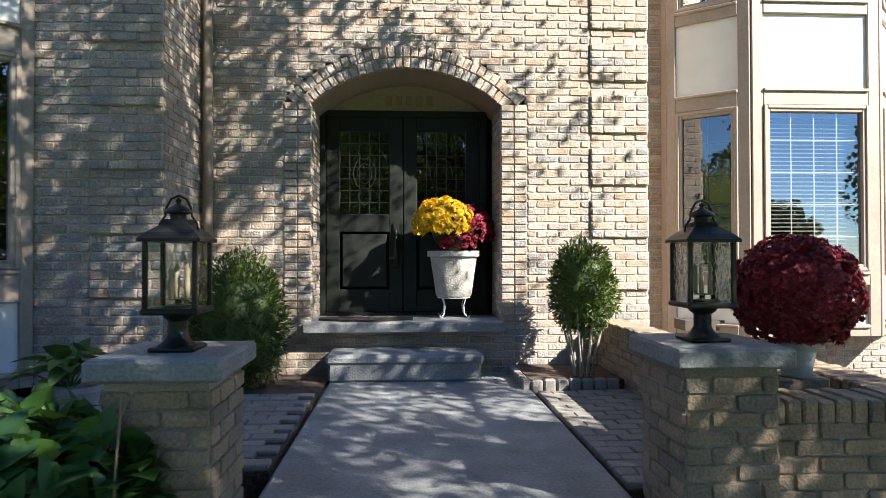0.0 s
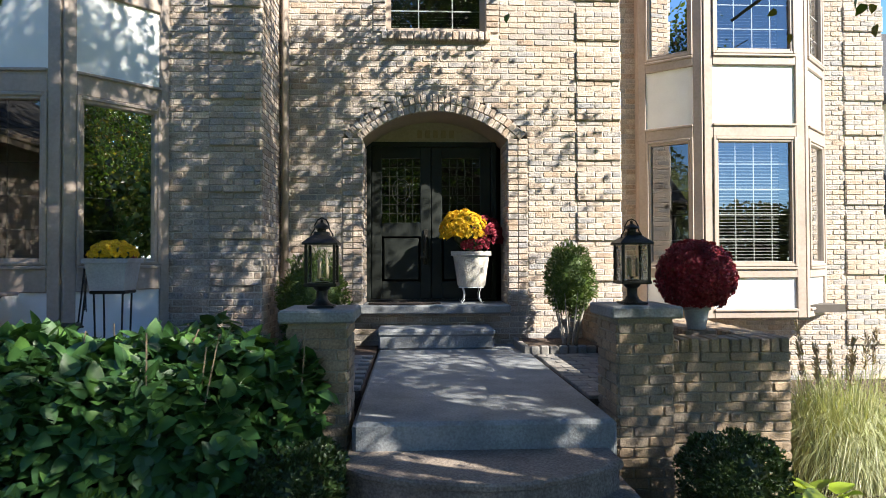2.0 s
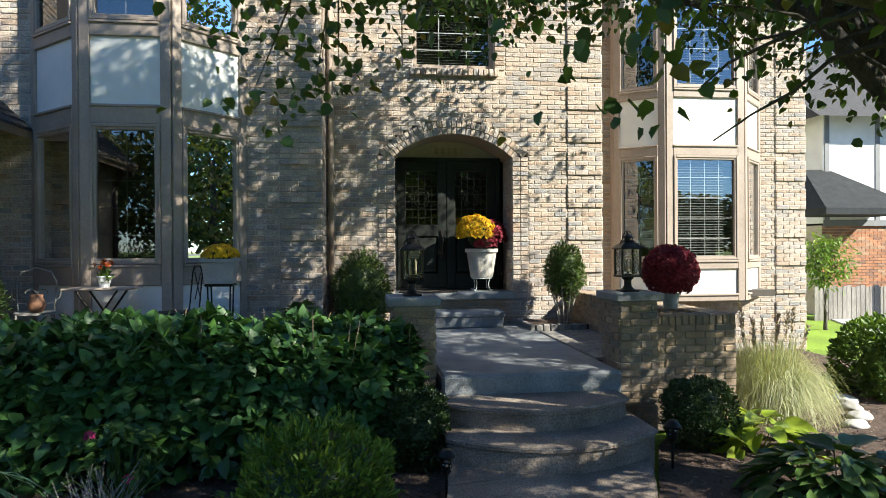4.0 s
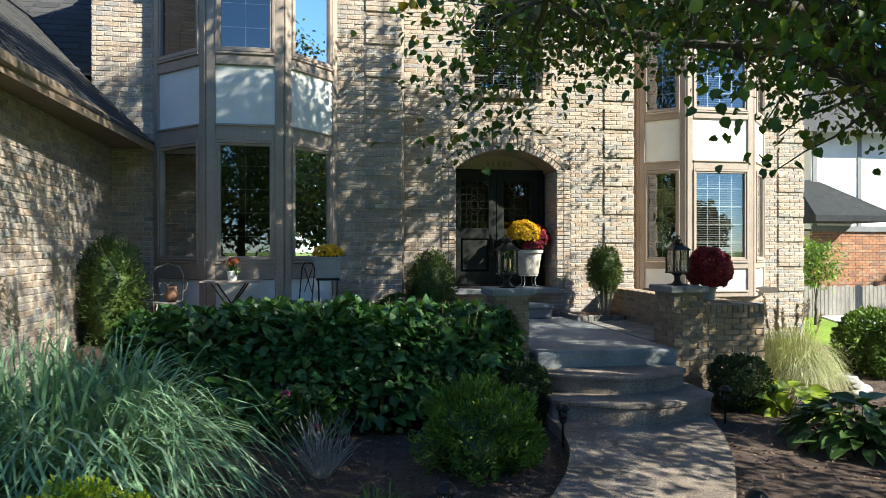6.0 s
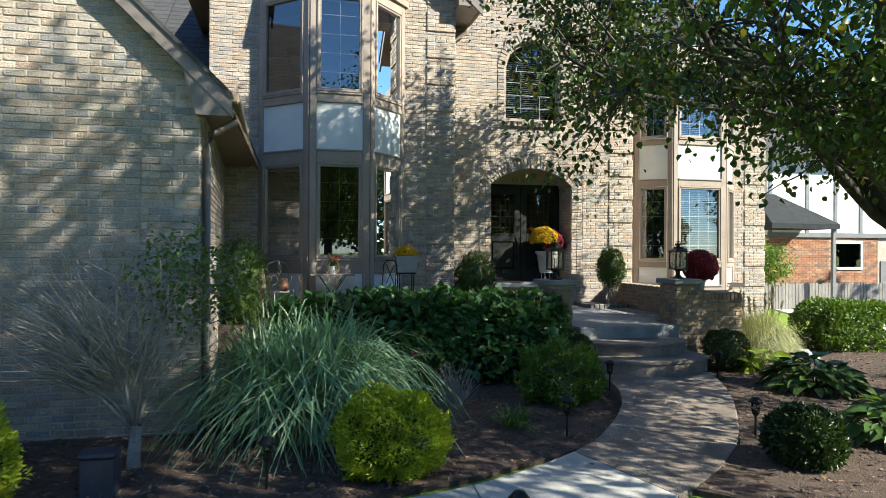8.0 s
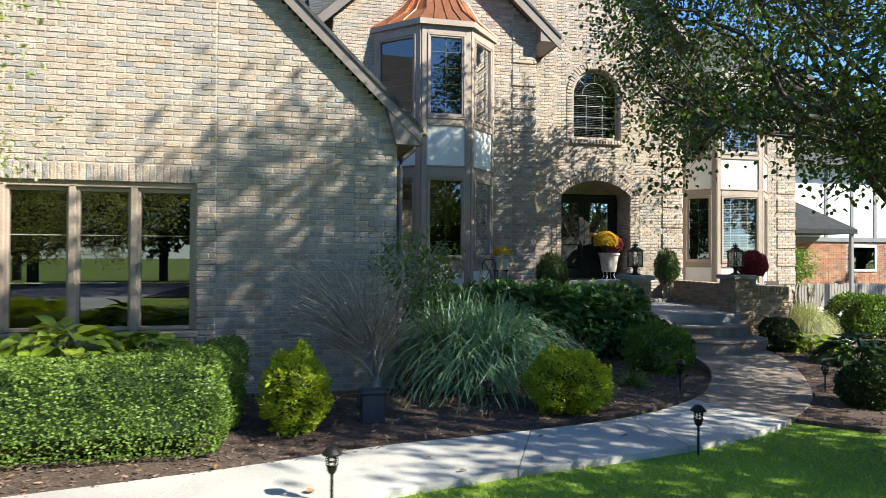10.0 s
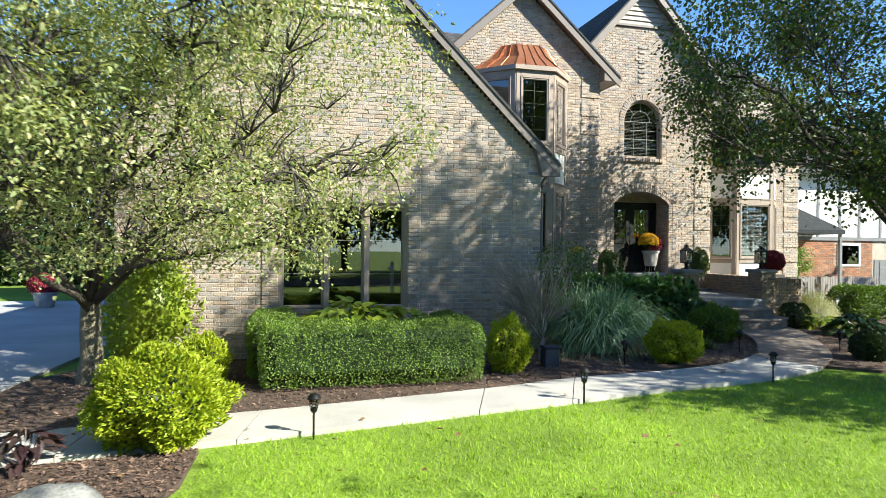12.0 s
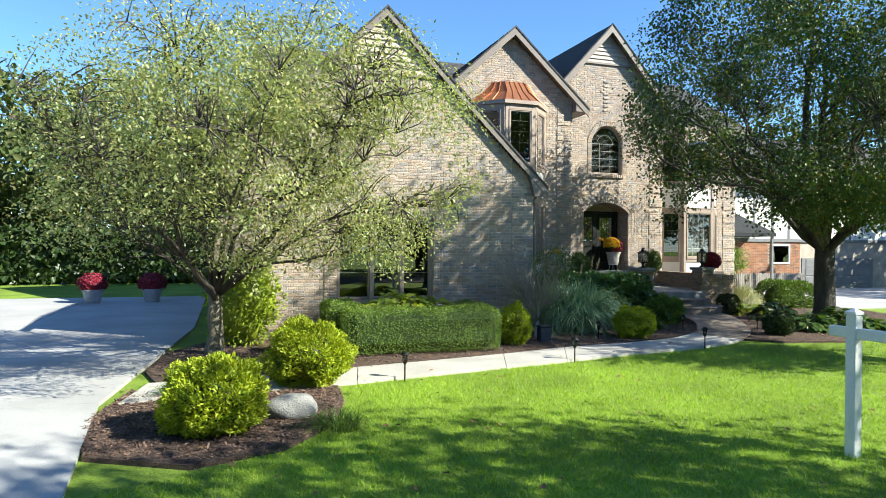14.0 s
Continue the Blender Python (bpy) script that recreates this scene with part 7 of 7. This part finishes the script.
arch = tagged(new("entry_arch"), "double brick arch over the entrance", "arch", "", "structure")
half = math.asin(ARCH_H / ARCH_R)
ring(arch, ARCH_X, ARCH_Z, 6.0, ARCH_R, ARCH_R + 0.10, -half - 0.02, half + 0.02, 0.068)
ring(arch, ARCH_X, ARCH_Z, 6.0, ARCH_R + 0.10, ARCH_R + 0.205, -half - 0.08, half + 0.08, 0.068)
part("backing", Mesh().slab([(ARCH_X + (ARCH_R + 0.2) * math.sin(a), ARCH_Z + (ARCH_R + 0.2) * math.cos(a)) for a in (-half - 0.08 + (2 * half + 0.16) * k / 20 for k in range(21))] + [(ARCH_X + (ARCH_R + 0.005) * math.sin(a), ARCH_Z + (ARCH_R + 0.005) * math.cos(a)) for a in (half - 2 * half * k / 20 for k in range(21))], 6.004, 6.15), M_MORTAR, arch)
for s in (-1, 1):
    part("jamb_backing", Mesh().box(*sorted((ARCH_X + s * ARCH_H, ARCH_X + s * 1.085)), 6.004, 6.15, SILL - 0.1, 3.06), M_MORTAR, arch)
    for col in range(2):
        z = SILL - 0.1 + 0.005
        while z < 3.02:
            x = ARCH_X + s * (ARCH_H + 0.06 + col * 0.12)
            part("jamb_brick", brick_solid(Mesh(), (x, 6.0, z + C / 2), (1, 0, 0), (0, -1, 0), (0, 0, 1), 0.112, 0.012 + 0.005 * (int(z * 50) % 3), C - 0.009), M_BRICK, arch)
            z += C
    # reveal courses facing into the recess
    z = SILL + 0.005
    k = 0
    while z < 3.0:
        for a, b in ((6.03, 6.22), (6.23, 6.5)) if k % 2 else ((6.03, 6.12), (6.13, 6.33), (6.34, 6.5)):
            x = ARCH_X + s * ARCH_H
            part("reveal_brick", Mesh().cbox(*sorted((x + s * 0.02, x - s * 0.010)), a, b, z, z + C - 0.009, 0.005), M_BRICK, arch)
        z += C
        k += 1
warch = tagged(new("window_arch"), "brick arch and sill round the upper window", "arch", "", "structure")
ring(warch, WIN_X, WIN_Z, 6.0, WIN_R, WIN_R + 0.155, -math.pi / 2, math.pi / 2, 0.07)
part("backing", Mesh().slab([(WIN_X + 0.74 * math.sin(a), WIN_Z + 0.74 * math.cos(a)) for a in (-math.pi / 2 + math.pi * k / 24 for k in range(25))] + [(WIN_X + WIN_R * math.sin(a), WIN_Z + WIN_R * math.cos(a)) for a in (math.pi / 2 - math.pi * k / 24 for k in range(25))], 6.004, 6.1), M_MORTAR, warch)
for s in (-1, 1):
    part("backing", Mesh().box(*sorted((WIN_X + s * WIN_R, WIN_X + s * 0.745)), 6.004, 6.1, 4.2, WIN_Z), M_MORTAR, warch)
    z = 4.3
    while z < WIN_Z - 0.03:
        part("jamb_brick", brick_solid(Mesh(), (WIN_X + s * (WIN_R + 0.077), 6.0, z + C / 2), (1, 0, 0), (0, -1, 0), (0, 0, 1), 0.146, 0.016, C - 0.009), M_BRICK, warch)
        z += C
n = 17
for k in range(n):
    x = WIN_X - 0.64 + 1.28 * (k + 0.5) / n
    part("sill_brick", Mesh().cbox(x - 0.033, x + 0.033, 5.93, 6.14, 4.2, 4.30, 0.008), M_BRICK, warch)
gsill = tagged(new("garage_window_brickwork"), "soldier bricks over and rowlock sill below window", "brickwork", "", "structure")
for k in range(28):
    x = -10.21 + 2.05 * (k + 0.5) / 28
    part("soldier_brick", Mesh().cbox(x - 0.032, x + 0.032, 0.196, 0.3, 2.465, 2.66, 0.006), M_BRICK, gsill)
    part("sill_brick", Mesh().cbox(x - 0.032, x + 0.032, 0.13, 0.3, 0.59, 0.69, 0.006), M_BRICK, gsill)

for k in range(34):
    x = -9.22 + (k - 16.5) * 0.071
    part("soldier_brick", Mesh().cbox(x - 0.032, x + 0.032, 0.193, 0.3, 5.18, 5.38, 0.008), M_BRICK, gsill)

# ---- pavers and bed edging beside the patio ----
pav = tagged(new("paver_strip"), "strip of small grey pavers beside the patio", "paving", "", "structure")
for r in range(18):
    if r % 2:
        part("paver", Mesh().cbox(0.645, 0.741, 3.06 + r * 0.115, 3.167 + r * 0.115, PATIO - 0.035, PATIO - 0.002, 0.006), M_PAVER, pav)
    for c_ in range(4):
        x0, y0 = 0.645 + c_ * 0.205 + 0.1 * (r % 2), 3.06 + r * 0.115
        if x0 + 0.06 < 1.352:
            part("paver", Mesh().cbox(x0, min(x0 + 0.197, 1.352), y0, y0 + 0.107, PATIO - 0.035, PATIO - 0.004 + 0.004 * ((r * 3 + c_) % 3), 0.006), M_PAVER, pav)
pm = part("paver", Mesh().cbox(-0.0985, 0.0985, -0.0535, 0.0535, 0.0, 0.03, 0.007), M_PAVER, pav)
pm.matrix_basis = pose(-1.13 * S, 3.42 * S, (PATIO - 0.016) * S)
for r in range(15):
    for c_ in range(12):
        if r + c_:
            ob = new("paver", pm.data)
            ob.parent = pav
            ob.matrix_basis = pose((-1.13 - c_ * 0.203 - 0.1 * (r % 2)) * S, (3.42 + r * 0.1125) * S, (PATIO - 0.016 + 0.003 * ((r * 5 + c_ * 3) % 3)) * S)
for k in range(7):
    part("edging_paver", Mesh().cbox(0.60 + k * 0.1, 0.69 + k * 0.1, 5.13, 5.2, PATIO - 0.03, PATIO + 0.075 + 0.006 * (k % 2), 0.012), M_PAVER, pav)
for k in range(8):
    part("edging_paver", Mesh().cbox(0.53, 0.60, 5.15 + k * 0.1, 5.24 + k * 0.1, PATIO - 0.03, PATIO + 0.075, 0.012), M_PAVER, pav)
tagged(part("entrance_bed", Mesh().box(0.61, 1.35, 5.21, 5.99, PATIO - 0.03, PATIO + 0.06), M_MULCH), "small mulch bed beside the entrance step", "mulch bed", "", "structure")

# ---- bricks of the walls ----
CACHE = {}


def brick_verts(w, h, o, rs):
    """A tumbled brick face: uneven eight-sided outline, worn shoulder and front."""
    c = min(0.008, w * 0.15)
    r = [(-w / 2 + c, -h / 2), (w / 2 - c, -h / 2), (w / 2, -h / 2 + c), (w / 2, h / 2 - c), (w / 2 - c, h / 2), (-w / 2 + c, h / 2), (-w / 2, h / 2 - c), (-w / 2, -h / 2 + c)]
    r = [(x + rs.uniform(-0.003, 0.002) * math.copysign(1, x), z + rs.uniform(-0.003, 0.002) * math.copysign(1, z)) for x, z in r]
    v = [(x, -0.01, z) for x, z in r] + [(x, o - 0.005, z) for x, z in r]
    v += [(x - math.copysign(0.004, x), o + rs.uniform(-0.0015, 0.0015), z - math.copysign(0.0035, z)) for x, z in r]
    f = [tuple(range(16, 24))]
    for k in range(8):
        j = (k + 1) % 8
        f += [(k, j, 8 + j, 8 + k), (8 + k, 8 + j, 16 + j, 16 + k)]
    return v, f


def brick_object(w, h, o, mat_, rs):
    key = (round(w, 2), round(o, 3), mat_.name, rs.randint(0, 3))
    if key not in CACHE:
        me = bpy.data.meshes.new("brick")
        v, f = brick_verts(key[0], h, o, rs)
        me.from_pydata([(x * S, -y * S, z * S) for x, y, z in v], [], [q[::-1] for q in f])
        me.materials.append(mat_)
        CACHE[key] = me
    return CACHE[key]


def lay(parent, origin, way, normal, z0, z1, free, proud, mat_, mat_joined, near, limit=290, cuts=()):
    """Running bond over a wall; bricks in the near stretch are objects, the rest one joined mesh."""
    (ox, oy), (ux, uy), (nx, ny) = origin, way, normal
    V, F, count, row = [], [], 0, 0
    MV, MF = [], []
    turn = math.atan2(-nx, ny) + math.pi
    h = C - 0.0085
    z = z0
    rs = random.Random(len(parent.name) + int(abs(ox) * 100))
    while z < z1 - C * 0.6:
        spans = free(z + C / 2)
        for q in cuts:
            spans = [s for a, b in spans for s in (((a, q), (q, b)) if a < q < b else ((a, b),))]
        for a, b in spans:
            if b - a < 0.03:
                continue
            half_step = 0.1015 * (row % 2)
            k0, k1 = math.floor((a - half_step) / 0.203), math.ceil((b - half_step) / 0.203)
            joints = [a] + [j for j in (k * 0.203 + half_step for k in range(k0, k1 + 1)) if a + 0.05 < j < b - 0.05] + [b]
            for s, e in zip(joints, joints[1:]):
                c, w = (s + e) / 2, e - s - 0.0085 - rs.random() * 0.003
                o = 0.005 + 0.005 * rs.random() + proud(c, z + C / 2)
                px, py, pz = ox + ux * c, oy + uy * c, z + C / 2 + rs.uniform(-0.0015, 0.0015)
                lift = proud(c, z + C / 2)
                if lift > 0.012:
                    i = len(MV)
                    MV += [(ox + ux * u + nx * d, oy + uy * u + ny * d, q) for u in (s, e) for d in (0.0, lift + 0.001) for q in (z, z + C)]
                    MF += [tuple(i + j for j in q) for q in ((0, 1, 3, 2), (4, 6, 7, 5), (0, 2, 6, 4), (1, 5, 7, 3), (2, 3, 7, 6))]
                if near and count < limit and near(c, z):
                    ob = new("brick", brick_object(w, h, round(o / 0.002) * 0.002 + 0.001, mat_, rs))
                    ob.parent = parent
                    ob.matrix_basis = Matrix.Translation(Vector((px, py, pz)) * S) @ Matrix.Rotation(turn, 4, "Z")
                    count += 1
                else:
                    v, f = brick_verts(w, h, o, rs)
                    i = len(V)
                    V += [(px + ux * x + nx * y, py + uy * x + ny * y, pz + q) for x, y, q in v]
                    F += [tuple(i + j for j in q) for q in f]
        z += C
        row += 1
    if MV:
        part("block_mortar", (np.array(MV), np.array(MF)), M_MORTAR, parent)["kind"] = "stuff"
    if V:
        m = bpy.data.meshes.new("brickwork")
        m.from_pydata([(x * S, y * S, q * S) for x, y, q in V], [], F if ux * ny - uy * nx < 0 else [q[::-1] for q in F])
        m.materials.append(mat_joined)
        ob = new("brickwork", m)
        ob.parent = parent
        ob["kind"] = "stuff"


M_BRICKS_DARK = material("pillar_brick_face_joined", DARK_BRICK, 0.85, 6, 70, 0.5, "island", stain=0.3)
for t, o, u, nrm, w, h in PIERS:
    lay(t, o, u, nrm, 0.0, h + 0.001, lambda z, w=w: [(0.0, w)], flat, M_BRICK_DARK, M_BRICKS_DARK, lambda c, z: True, 150)
for ob, origin, way, normal, z0, z1, free, proud, near, cuts in WALLS:
    lay(ob, origin, way, normal, z0, z1, free, proud, M_BRICK, M_BRICKS, near, cuts=cuts)
